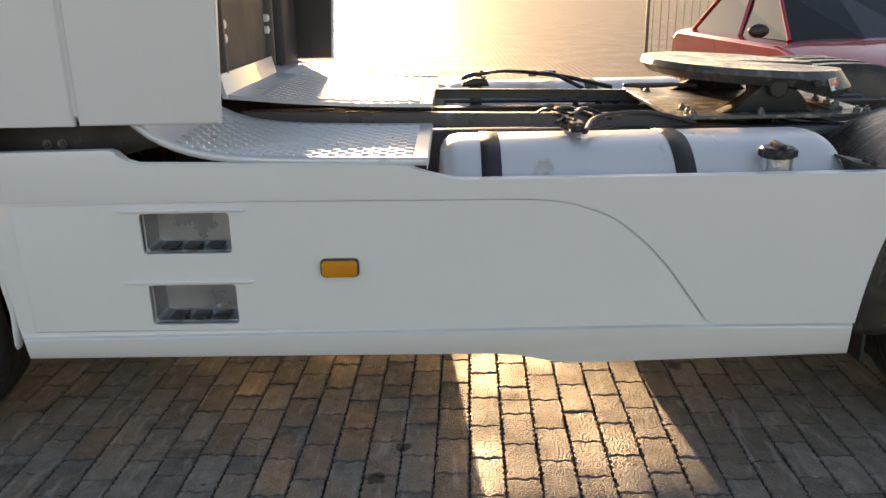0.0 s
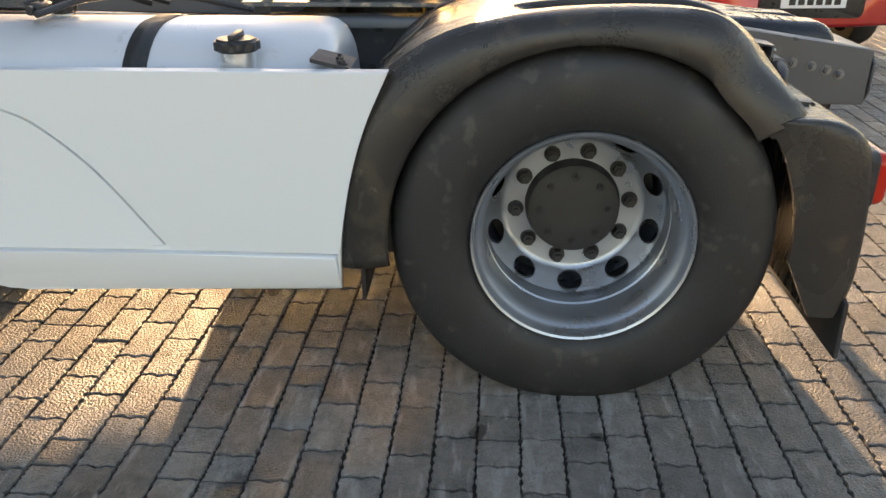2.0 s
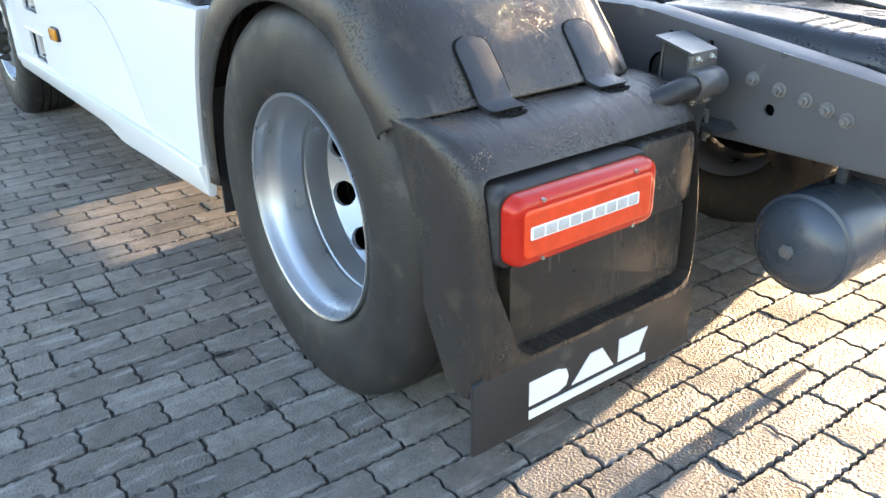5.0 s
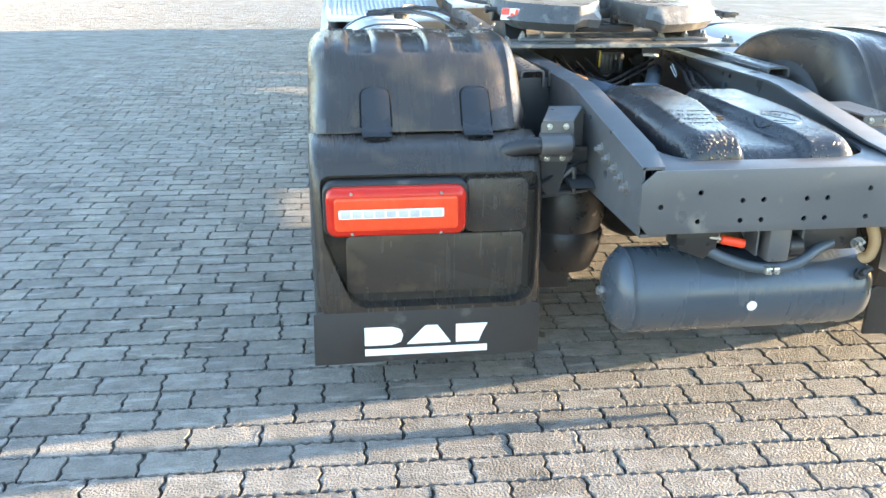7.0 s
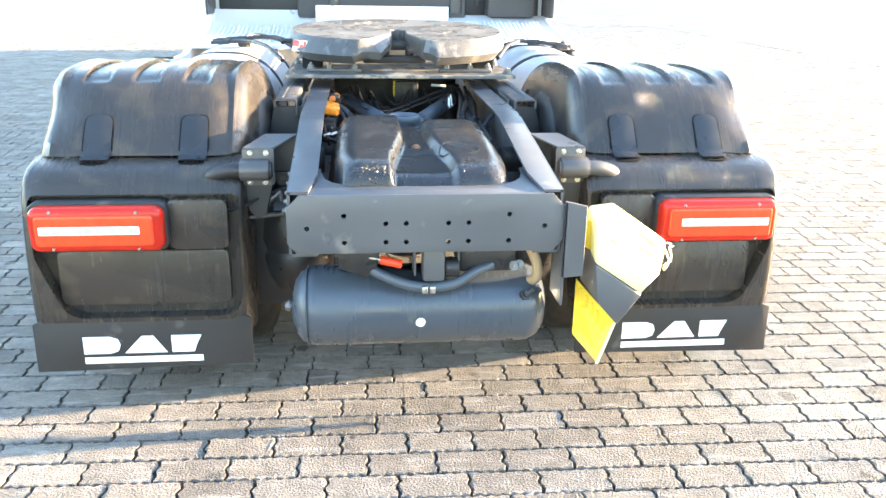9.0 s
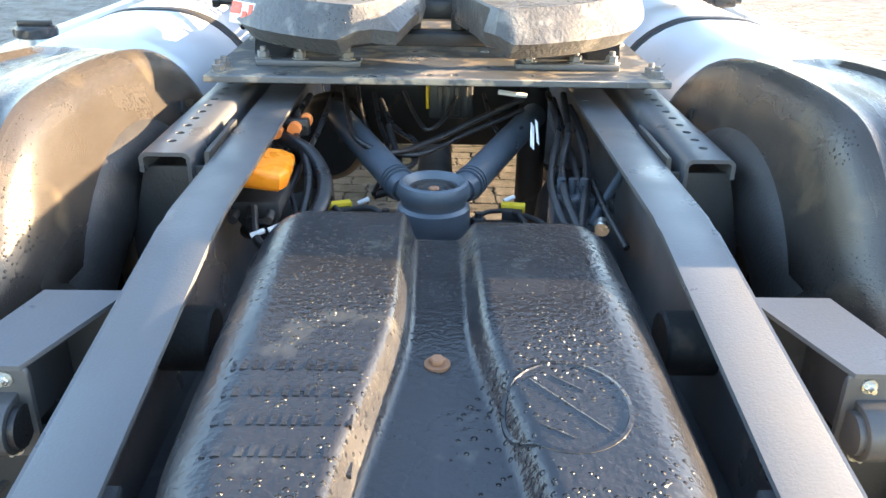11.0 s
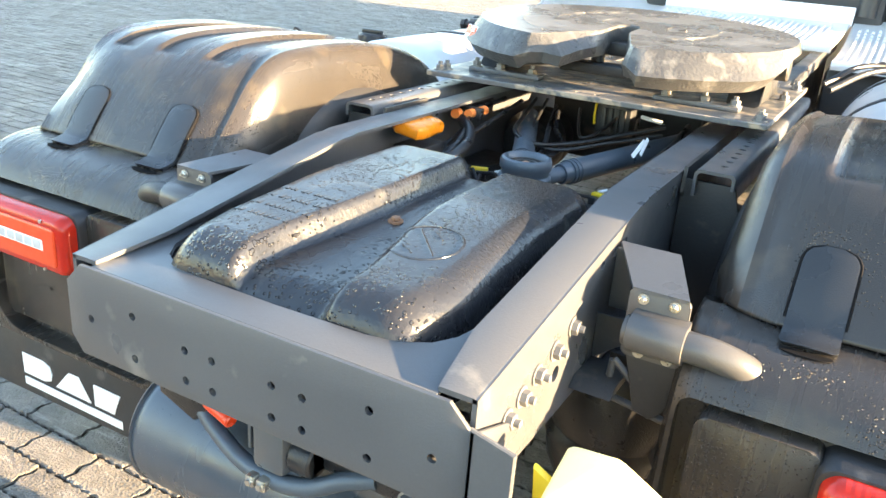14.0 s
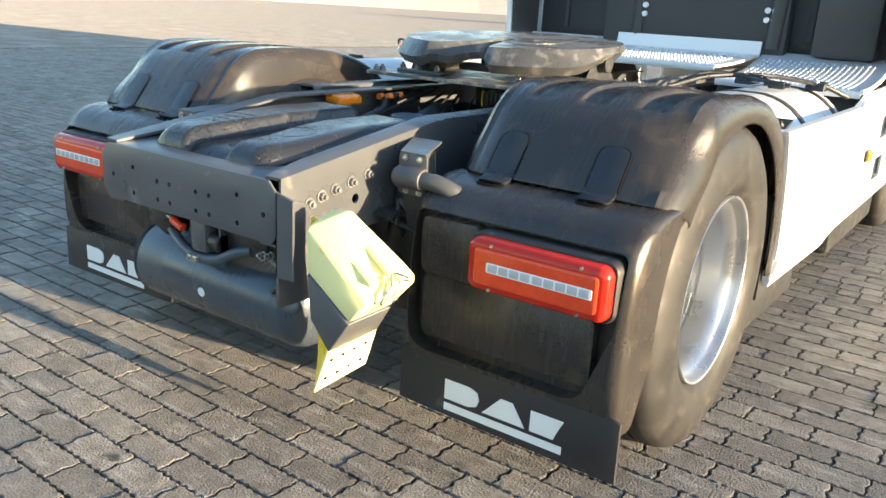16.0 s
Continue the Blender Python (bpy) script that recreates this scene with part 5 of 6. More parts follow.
# ---- brackets that carry the mudguards ----
for sd in (-1, 1):
    br = new("mudguard_bracket")
    br.parent = truck
    tagged(br, "grey folded steel bracket with bolts and a bent black pipe")
    bm = bmesh.new()
    prism(bm, [(sd * .386, .78), (sd * .386, .895), (sd * .480, .895), (sd * .49, .78)], "y", -.516, -.510, .002, 1)
    prism(bm, [(-.512, .78), (-.512, .892), (-.640, .878), (-.640, .79)], "x", sd * .470, sd * .476, .002, 1)
    prism(bm, [(sd * a, b) for a, b in rounded(.454, .552, .765, .884, .010)], "y", -.648, -.640, .002)
    part("folded_plate", bm, bracket_grey, br)
    bm = bmesh.new()
    slope = [(sd * .388, -.500, .903), (sd * .494, -.500, .903), (sd * .549, -.650, .8865), (sd * .459, -.650, .8865)]
    over, under = [[bm.verts.new((x, y, z - d)) for x, y, z in slope] for d in (0, .006)]
    bm.faces.new(over)
    bm.faces.new(under[::-1])
    for k in range(4):
        bm.faces.new((over[k], under[k], under[(k + 1) % 4], over[(k + 1) % 4]))
    part("sloping_plate", bm, chassis_grey, br, "light grey sloping plate")
    bm = bmesh.new()
    saddle = [(-.646, .852), (-.664, .850)] + [(-.664 + .032 * math.cos(a), .818 + .032 * math.sin(a)) for a in [math.pi / 2 + math.pi * k / 12 for k in range(13)]] + [(-.664, .784), (-.646, .780)]
    prism(bm, saddle, "x", sd * .468, sd * .558, .002)
    part("pipe_clamp", bm, bracket_grey, br)
    bm = bmesh.new()
    prism(bm, [(sd * a, b) for a, b in ((.452, .80), (.562, .80), (.560, .745), (.538, .675), (.518, .655), (.488, .665))], "y", -.640, -.634, .002, 1)
    part("mounting_plate", bm, dark_steel, br, "dark tapering plate below the clamp")
    for x, z, y in ((.478, .870, -.648), (.528, .870, -.648), (.484, .776, -.648), (.531, .776, -.648)):
        bm = bmesh.new()
        bolt(bm, (sd * x, y, z), (0, -1, 0), .0065, .005)
        part("bolt", bm, zinc, br)
    bm = bmesh.new()
    for a, b in (((.525, .668), (.440, .738)), ((.440, .738), (.434, .660)), ((.545, .700), (.515, .664))):
        tube(bm, [(sd * a[0], -.626, a[1]), (sd * b[0], -.622, b[1])], .0065, 8, 1)
    cyl(bm, (sd * .560, -.628, .652), (sd * .388, -.60, .662), .007, seg=10)
    part("stay", bm, bracket_grey, br, "thin steel stays in a triangle")
    bm = bmesh.new()
    tube(bm, [(sd * .46, -.664, .818), (sd * .55, -.664, .818), (sd * .60, -.660, .815), (sd * .645, -.645, .798), (sd * .67, -.61, .77), (sd * .675, -.56, .75)], .025, 16, 6)
    part("bent_pipe", bm, cable_black if sd < 0 else bracket_grey, br)
    bm = bmesh.new()
    prism(bm, [(sd * .386, .70), (sd * .386, .79), (sd * .475, .79), (sd * .48, .775)], "y", -.575, -.567, .001, 1)
    prism(bm, [(-.68, .69), (-.57, .69), (-.575, .705), (-.66, .705)], "x", sd * .386, sd * .46, .001, 1)
    part("gusset", bm, dark_steel, br)

# ---- side skirts, tanks, steps ----
def skirt_outline():
    rear = [(.503, .941), (.567, .800), (.611, .655), (.642, .484), (.651, .341)]
    r2 = smooth_line(rear, 6)
    low = [(1.528, .322)] + smooth_line([(1.569, .323), (1.631, .336), (1.713, .355), (1.795, .362)], 4) + [(3.299, .364), (3.357, .675), (3.396, 1.043)]
    top = [(2.940, 1.047), (2.920, 1.039), (2.896, 1.009), (2.863, .999)] + [(2.085, .987), (2.034, .980), (1.982, .955), (1.930, .942), (1.879, .939)]
    return r2 + low + top


def inset_panel():
    """The raised field under the swage line."""
    arc = smooth_line([(1.683, .873), (1.581, .862), (1.488, .836), (1.402, .792), (1.272, .672), (1.121, .469)], 6)
    return [(3.269, .878), (2.645, .881)] + arc + [(1.204, .460), (3.260, .460)]


def border_panel():
    """The field above and behind the swage line, a finger's gap away from it."""
    full = skirt_outline()
    rear = [p for p in full[:25] if p[1] > .46]
    arc = [(y - .005, z + .005) for y, z in inset_panel()[2:-2]]
    return rear + [(.644, .451), (1.101, .459)] + arc[::-1] + [(2.645, .8885), (3.361, .886), (3.396, 1.043)] + full[-9:]


for sd in (-1, 1):
    sk = new("side_skirt")
    sk.parent = truck
    tagged(sk, "glossy white side skirt with two recessed steps")
    def wells():
        hb = bmesh.new()
        for z0, z1 in ((.719, .849), (.482, .616)):
            prism(hb, rounded(2.599, 2.876, z0, z1, .012), "x", sd * 1.0, sd * 1.40)
        return hb
    bm = bmesh.new()
    prism(bm, skirt_outline(), "x", sd * 1.190, sd * 1.216, .004, 2)
    part("backing", cut(bm, wells()), white_paint, sk, smooth=25)
    bm = bmesh.new()
    prism(bm, border_panel(), "x", sd * 1.205, sd * 1.2285, .0045, 3)
    part("panel", bm, white_paint, sk, smooth=25)
    bm = bmesh.new()
    prism(bm, inset_panel(), "x", sd * 1.205, sd * 1.2295, .0045, 3)
    part("lower_panel", cut(bm, wells()), white_paint, sk, smooth=25)
    bm = bmesh.new()
    sill = [(.655, .447), (.649, .343), (1.528, .322), (1.631, .337), (1.713, .356), (1.795, .363), (3.299, .365), (3.300, .440), (1.204, .452)]
    prism(bm, sill, "x", sd * 1.19, sd * 1.242, .008, 3)
    for v in bm.verts:
        if abs(v.co.x) > 1.22:
            v.co.x -= sd * .22 * max(0.0, .448 - v.co.z)
    part("sill", bm, white_paint, sk)
    for z0, z1 in ((.719, .849), (.482, .616)):
        bm = bmesh.new()
        o, n_in = rounded(2.591, 2.884, z0 - .008, z1 + .008, .016), rounded(2.614, 2.861, z0 + .012, z1 - .008, .012)
        a = [bm.verts.new((sd * 1.2145, y, z)) for y, z in o]
        b = [bm.verts.new((sd * 1.12, y, z)) for y, z in n_in]
        for i in range(len(a)):
            k = (i + 1) % len(a)
            bm.faces.new((a[i], a[k], b[k], b[i]))
        bm.faces.new(b)
        part("step_well", bm, rim_silver, sk, "grey recessed step")
        for k in range(3):
            bm = bmesh.new()
            y = 2.64 + k * .070
            box(bm, *sorted((sd * 1.14, sd * 1.205)), y, y + .05, z0 + .010, z0 + .016, .002)
            part("step_tread", bm, dark_steel, sk)
        bm = bmesh.new()
        prism(bm, [(2.54, z1 + .010), (2.55, z1 + .004), (2.91, z1 + .004), (2.95, z1 + .010), (2.91, z1 + .012)], "x", sd * 1.226, sd * 1.237, .002)
        part("step_brow", bm, white_paint, sk)
    ml = new("marker_lamp")
    ml.parent = truck
    tagged(ml, "amber side marker lamp")
    bm = bmesh.new()
    prism(bm, rounded(2.207, 2.327, .638, .697, .014), "x", sd * 1.228, sd * 1.242, .003)
    part("frame", bm, dark_steel, ml)
    bm = bmesh.new()
    prism(bm, rounded(2.212, 2.322, .642, .693, .012), "x", sd * 1.236, sd * 1.252, .005, 3)
    part("lens", bm, amber_lens, ml, "amber lens")

    ft = new("fuel_tank")
    ft.parent = truck
    tagged(ft, "bright aluminium fuel tank with dark straps and a black cap")
    bm = bmesh.new()
    rings = []
    for y, k in ((.655, .10), (.659, .05), (.673, .022), (.695, .006), (.725, 0), (1.888, 0), (1.918, .006), (1.940, .022), (1.954, .05), (1.958, .10)):
        rings.append([bm.verts.new((sd * x, y, z)) for x, z in rounded(.56 + k, 1.18 - k, .42 + k, 1.010 - k, .27 - k, 10)])
    for a, b in zip(rings, rings[1:]):
        for k in range(len(a)):
            bm.faces.new((a[k], a[(k + 1) % len(a)], b[(k + 1) % len(a)], b[k]))
    bm.faces.new(rings[0])
    bm.faces.new(rings[-1][::-1])
    part("shell", bm, tank_alu, ft)
    for y in (1.177, 1.788):
        bm = bmesh.new()
        a = rounded(.557, 1.183, .417, 1.013, .272, 10)
        lo2 = [bm.verts.new((sd * x, y - .032, z)) for x, z in a]
        hi2 = [bm.verts.new((sd * x, y + .032, z)) for x, z in a]
        for i in range(len(a)):
            k = (i + 1) % len(a)
            bm.faces.new((lo2[i], lo2[k], hi2[k], hi2[i]))
        ob = part("strap", bm, dark_steel, ft, "dark steel strap")
        so = ob.modifiers.new("wall", "SOLIDIFY")
        so.thickness = .004
    if sd > 0:
        for x in (.70, 1.03):
            bm = bmesh.new()
            prism(bm, [(1.715, 1.004), (1.730, 1.040), (1.79, 1.046), (1.850, 1.028), (1.862, 1.004)], "x", x - .045, x + .045, .010, 3)
            part("strap_clamp", bm, cable_black, ft, "black clamp on the strap")
            bm = bmesh.new()
            cyl(bm, (x, 1.745, 1.040), (x, 1.745, 1.054), .013, seg=6, bev=.002)
            part("clamp_bolt", bm, zinc, ft)
    if sd < 0:
        for x, y, z, r in ((1.113, .900, .960, .052), (.80, 1.495, 1.005, .036)):
            bm = bmesh.new()
            cyl(bm, (sd * x, y, z - .06), (sd * x, y, z + .010), r * .92, seg=28)
            part("filler_neck", bm, alu, ft)
            bm = bmesh.new()
            cyl(bm, (sd * x, y, z + .008), (sd * x, y, z + .040), r * 1.05, r, seg=28, bev=.005)
            prism(bm, [(sd * x + r * (1.08 + .06 * math.cos(9 * a)) * math.cos(a), y + r * (1.08 + .06 * math.cos(9 * a)) * math.sin(a)) for a in [2 * math.pi * k / 72 for k in range(72)]], "z", z + .012, z + .034, .003)
            box(bm, sd * x - r * .9, sd * x + r * .9, y - .009, y + .009, z + .038, z + .054, .004)
            part("filler_cap", bm, cable_black, ft, "black filler cap")
        bm = bmesh.new()
        tube(bm, [(-.80, 1.49, 1.060), (-.78, 1.54, 1.075), (-.72, 1.58, 1.075), (-.62, 1.60, 1.045)], .005, 6, 6)
        part("sender_cable", bm, cable_black, ft)
    # bracket at the skirt's rear top corner
    bm = bmesh.new()
    prism(bm, [(.60, .942), (.70, .965), (.70, .955), (.62, .935)], "x", sd * 1.06, sd * 1.19, .001, 1)
    bolt(bm, (sd * 1.165, .625, .946), (0, 0, 1), .010, .008)
    bolt(bm, (sd * 1.13, .635, .948), (0, 0, 1), .010, .008)
    part("skirt_bracket", bm, dark_steel, sk)


def tread_deck(name, x0, x1, y0, y1, z, lip, rise, power, label):
    """A tread plate that rises towards the cab, with rows of raised bars and a rolled edge."""
    dk = new(name)
    dk.parent = truck
    tagged(dk, label)

    def level(y):
        u = (y - y0) / (y1 - y0)
        return z + rise * (.12 * u + .88 * u ** power)
    ys = [y0 + (y1 - y0) * k / 24 for k in range(25)]
    bm = bmesh.new()
    prism(bm, [(y0, level(y0) - .035), (y0 - .006, level(y0) - .012)] + [(y, level(y)) for y in ys] + [(y1 + .004, level(y1) - .008)] + [(y, level(y) - .016) for y in ys[::-1]], "x", x0, x1)
    if lip < 0:
        slots = bmesh.new()
        for k in range(11):
            if k in (3, 7):
                continue
            cx = x0 + .16 + k * (x1 - x0 - .34) / 10
            box(slots, cx - .007, cx + .007, y1 - .21, y1 - .17, .9, 1.3)
        bm = cut(bm, slots)
    part("deck_plate", bm, tank_alu, dk, smooth=50)
    if lip:
        edge_x = x0 if lip < 0 else x1
        bm = bmesh.new()
        tube(bm, [(edge_x, y, level(y) - .004) for y in ys[::2]], .013, 10, 2)
        part("rolled_edge", bm, tank_alu, dk)
    bm = bmesh.new()
    ny, nx = int((y1 - y0 - (.16 if lip < 0 else .12)) / .052), int((x1 - x0 - .06) / .03)
    for i in range(nx):
        for j in range(ny):
            cx, cy = x0 + .04 + i * .03, y0 + .06 + j * .052 + (.026 if i % 2 else 0)
            vs = []
            for dx, dy, dz in ((-.008, -.018, -.001), (.008, -.018, -.001), (.008, .018, -.001), (-.008, .018, -.001), (-.004, -.013, .007), (.004, -.013, .007), (.004, .013, .007), (-.004, .013, .007)):
                vs.append(bm.verts.new((cx + dx, cy + dy, level(cy + dy) + dz)))
            for q in ((4, 5, 6, 7), (0, 1, 5, 4), (1, 2, 6, 5), (2, 3, 7, 6), (3, 0, 4, 7)):
                bm.faces.new([vs[k] for k in q])
    ob = part("tread_pattern", bm, tank_alu, dk, smooth=0)
    tagged(ob, kind="stuff")
    return dk


# unseen box, added to shade the ground behind the lit patch
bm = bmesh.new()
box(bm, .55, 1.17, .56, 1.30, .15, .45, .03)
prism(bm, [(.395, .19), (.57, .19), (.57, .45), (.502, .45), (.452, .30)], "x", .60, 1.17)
part("battery_box", bm, dark_steel, truck, "added dark box behind the skirt that blocks low sun")
# unseen tray, added to keep sun off the ground by the front wheels
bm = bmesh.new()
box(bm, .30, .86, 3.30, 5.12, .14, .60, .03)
part("front_undertray", bm, dark_steel, truck, "added dark tray under the cab that blocks low sun")
# unseen beam, added to cut down the sun patch on the ground
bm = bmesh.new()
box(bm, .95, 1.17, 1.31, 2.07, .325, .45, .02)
part("tank_carrier", bm, dark_steel, truck, "added dark beam behind the skirt that trims the lit patch")
# long unseen box, added so the ground ahead of the patch is shaded
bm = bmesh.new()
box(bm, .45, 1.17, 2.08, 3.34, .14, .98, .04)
part("exhaust_box", bm, dark_steel, truck, "added long dark box behind the skirt that blocks low sun")
tread_deck("side_step_deck", -1.190, -.475, 1.99, 2.90, .994, -1, .160, 7.0, "aluminium tread plate step beside the chassis")
tread_deck("side_step_deck", .475, 1.190, 1.99, 2.88, 1.004, 1, .130, 2.5, "aluminium tread plate step beside the chassis")
tread_deck("catwalk", -.462, .462, 1.99, 2.78, 1.070, 0, .045, 2.0, "aluminium tread plate catwalk behind the cab")
for sd in (-1, 1):
    bm = bmesh.new()
    prism(bm, [(.98, .955), (.98, 1.003), (2.74, 1.043), (2.74, .99)], "x", sd * .424, sd * .430, .001, 1)
    prism(bm, [(.98, .998), (.98, 1.004), (2.74, 1.044), (2.74, 1.038)], "x", sd * .385, sd * .424, .001, 1)
    part("catwalk_bearer", bm, chassis_grey, truck, "grey steel angle under the catwalk")
bm = bmesh.new()
prism(bm, [(2.775, 1.10), (2.795, 1.10), (2.812, 1.19), (2.797, 1.192)], "x", -.47, .47, .003)
kick = part("kick_plate", bm, white_paint, truck, "white upright kick plate behind the cab")

# lines and small brackets on the chassis ahead of the coupling
front = new("chassis_lines")
front.parent = truck
tagged(front, "black air lines, clips and couplings on the chassis")
for pts, r in (([(-.36, 1.1, .955), (-.37, 1.4, .96), (-.36, 1.7, .965), (-.35, 1.95, .97)], .009), ([(-.33, 1.1, .955), (-.34, 1.5, .965), (-.32, 1.95, .97)], .007),
               ([(.34, 1.1, .96), (.35, 1.5, .965), (.34, 1.95, .97)], .009),
               ([(.55, 1.1, 1.0), (.66, 1.35, 1.05), (.85, 1.6, 1.06), (1.05, 1.75, 1.03), (1.16, 1.85, .98)], .011), ([(-.56, 1.0, .99), (-.66, 1.2, 1.045), (-.80, 1.4, 1.055), (-.98, 1.48, 1.035)], .010),
               ([(-.50, 1.35, 1.0), (-.60, 1.48, 1.06), (-.72, 1.55, 1.062), (-.90, 1.50, 1.055)], .010), ([(-.48, 1.30, 1.0), (-.62, 1.42, 1.06), (-.75, 1.48, 1.062), (-.88, 1.56, 1.05)], .008), ([(.52, 1.25, 1.0), (.62, 1.38, 1.06), (.76, 1.45, 1.06), (.95, 1.36, 1.045)], .010)):
    bm = bmesh.new()
    tube(bm, pts, r, 8, 8)
    part("air_line", bm, cable_black, front)
for x, y, z in ((-.92, 1.50, 1.035), (.95, 1.36, 1.03), (.82, 1.48, 1.045)):
    bm = bmesh.new()
    box(bm, x - .035, x + .035, y - .022, y + .022, z - .008, z + .024, .006)
    cyl(bm, (x - .055, y, z + .010), (x + .055, y, z + .010), .010, seg=14)
    part("coupling_head", bm, cable_black, front)
for x, y in ((-.20, 1.25), (-.16, 1.30), (.35, 1.12), (.35, 1.20), (.30, 1.32)):
    bm = bmesh.new()
    bolt(bm, (x, y, .947), (0, 0, 1), .013, .014)
    part("rail_bolt", bm, dark_steel, front)

# ---- cab ----
cab = new("cab")
cab.parent = truck
tagged(cab, "white sleeper cab with a dark rear wall")
bm = bmesh.new()
prism(bm, [(3.0, 1.13), (5.10, 1.0), (5.20, 1.6), (5.05, 2.4), (4.75, 3.3), (4.3, 3.62), (3.0, 3.62)], "x", -1.24, 1.24, .06, 4)
part("cab_body", bm, white_paint, cab)
bm = bmesh.new()
box(bm, -1.16, 1.16, 2.955, 3.0, 1.10, 3.5, .02)
part("rear_wall", bm, cab_dark, cab, "dark ribbed rear wall")
for x in (-.95, -.55, -.15, .30, .70, 1.0):
    bm = bmesh.new()
    box(bm, x - .02, x + .02, 2.94, 2.96, 1.2, 3.4, .006)
    part("wall_rib", bm, cab_dark, cab)
bm = bmesh.new()
box(bm, -.60, .60, 2.82, 2.95, 1.10, 2.0, .03)
box(bm, .75, 1.10, 2.78, 2.95, 1.12, 1.75, .03)
cyl(bm, (.52, 2.84, 1.15), (.56, 2.84, 1.9), .05, seg=18)
cyl(bm, (-.35, 2.83, 1.15), (-.36, 2.83, 1.8), .035, seg=18)
part("intake_duct", bm, cab_dark, cab)
for x in (-.330, .492):
    for dx in (-.022, .022):
        for dz in (0, .055):
            bm = bmesh.new()
            cyl(bm, (x + dx, 2.80, 1.318 + dz), (x + dx, 2.83, 1.318 + dz), .018, seg=16, bev=.003)
            part("work_light", bm, white_mark, cab, "small round white fitting")
for sd in (-1, 1):
    bm = bmesh.new()
    prism(bm, [(2.596, 1.119), (3.016, 1.120), (3.016, 3.45), (2.548, 3.40), (2.568, 1.6)], "x", sd * 1.195, sd * 1.23, .008, 3)
    part("side_fairing", bm, white_paint, cab, "white side air deflector")
    bm = bmesh.new()
    prism(bm, [(2.606, 1.128), (2.950, 1.128), (2.950, 3.44), (2.560, 3.39), (2.580, 1.6)], "x", sd * 1.180, sd * 1.192, .004)
    part("fairing_liner", bm, cab_dark, cab, "dark inner side of the deflector")
    bm = bmesh.new()
    prism(bm, [(3.027, 1.120), (3.56, 1.122), (3.56, 3.45), (3.027, 3.45)], "x", sd * 1.21, sd * 1.243, .006, 3)
    part("side_panel", bm, white_paint, cab)
    bm = bmesh.new()
    arch = [(3.92 + .60 * math.cos(a), .50 + .60 * math.sin(a)) for a in [radians(-8 + 196 * k / 18) for k in range(19)]]
    prism(bm, [(3.33, .40)] + arch[::-1] + [(4.55, .40), (5.20, .36), (5.12, 1.09), (3.40, 1.10)], "x", sd * 1.19, sd * 1.235, .006)
    part("wheel_arch", bm, white_paint, cab)
    bm = bmesh.new()
    prism(bm, rounded(3.42, 3.52, .74, .79, .012), "x", sd * 1.234, sd * 1.25, .004)
    part("side_marker", bm, amber_lens, cab)

for sd in (-1, 1):
    bm = bmesh.new()
    prism(bm, [(2.86, 1.02), (3.62, .86), (3.62, 1.125), (2.96, 1.125)], "x", sd * 1.00, sd * 1.03, .004)
    under = part("under_panel", bm, dark_steel, cab, "dark panel below the cab edge")
    for y in (3.17, 3.22):
        bm = bmesh.new()
        bolt(bm, (sd * 1.03, y, 1.035), (sd, 0, 0), .011, .012)
        part("panel_bolt", bm, bolt_grey, under)

# ---- wheel chock in its holder ----
chock_holder = new("chock_holder")
chock_holder.parent = truck
tagged(chock_holder, "dark folded steel holder for the wheel chock")
bm = bmesh.new()
prism(bm, [(.388, .585), (.388, .815), (.452, .800), (.452, .590)], "y", -1.058, -1.050, .002, 1)
prism(bm, [(-1.058, .50), (-1.058, .81), (-.93, .76), (-.93, .50)], "x", .388, .396, .002, 1)
part("folded_sheet", bm, chassis_grey, chock_holder)

chock = thing("wheel_chock", (MID, 0, 0), "yellow plastic wheel chock hung beside the chassis end", "wheel chock")
R = {"a": (.482, -1.045, .738), "b": (.690, -1.045, .586), "c": (.634, -1.045, .525), "d": (.490, -1.045, .622), "e": (.568, -1.045, .432), "f": (.504, -1.045, .504),
     "a2": (.557, -.955, .783), "b2": (.742, -.925, .655), "r2": (.744, -.925, .632), "c2": (.674, -.930, .553), "e2": (.613, -.910, .468), "lt": (.484, -.95, .774), "ld": (.484, -.95, .664), "lb": (.472, -.95, .546),
     "g": (.523, -1.048, .300), "g2": (.577, -.910, .353), "ft": (.458, -.97, .547), "fb": (.458, -.97, .367)}


def hull(name, keys, m, bev, label="", shift=(0, 0, 0)):
    bm = bmesh.new()
    for k in keys:
        bm.verts.new(Vector(R[k]) + Vector(shift))
    bmesh.ops.convex_hull(bm, input=bm.verts)
    bmesh.ops.dissolve_limit(bm, angle_limit=radians(3), verts=bm.verts, edges=bm.edges)
    bmesh.ops.bevel(bm, geom=list(bm.edges), offset=bev, segments=3, profile=.5, affect="EDGES")
    return part(name, bm, m, chock, label)


hull("block", ("a", "b", "c", "d", "a2", "b2", "r2", "c2", "lt", "ld"), chock_yellow, .007)
hull("base_plate", ("d", "c", "e", "f", "ld", "c2", "e2", "lb"), chassis_grey, .003, "grey steel base plate", (.002, -.003, -.004))


def on_face(u, v, lift):
    """A place on the sunlit sloping face: u down the slope, v away from the end."""
    a, b, c2 = Vector(R["a"]), Vector(R["b"]), Vector(R["a2"])
    n2 = (b - a).cross(c2 - a).normalized()
    n2 = -n2 if n2.z < 0 else n2
    return a + (b - a) * u + (c2 - a) * v + n2 * lift


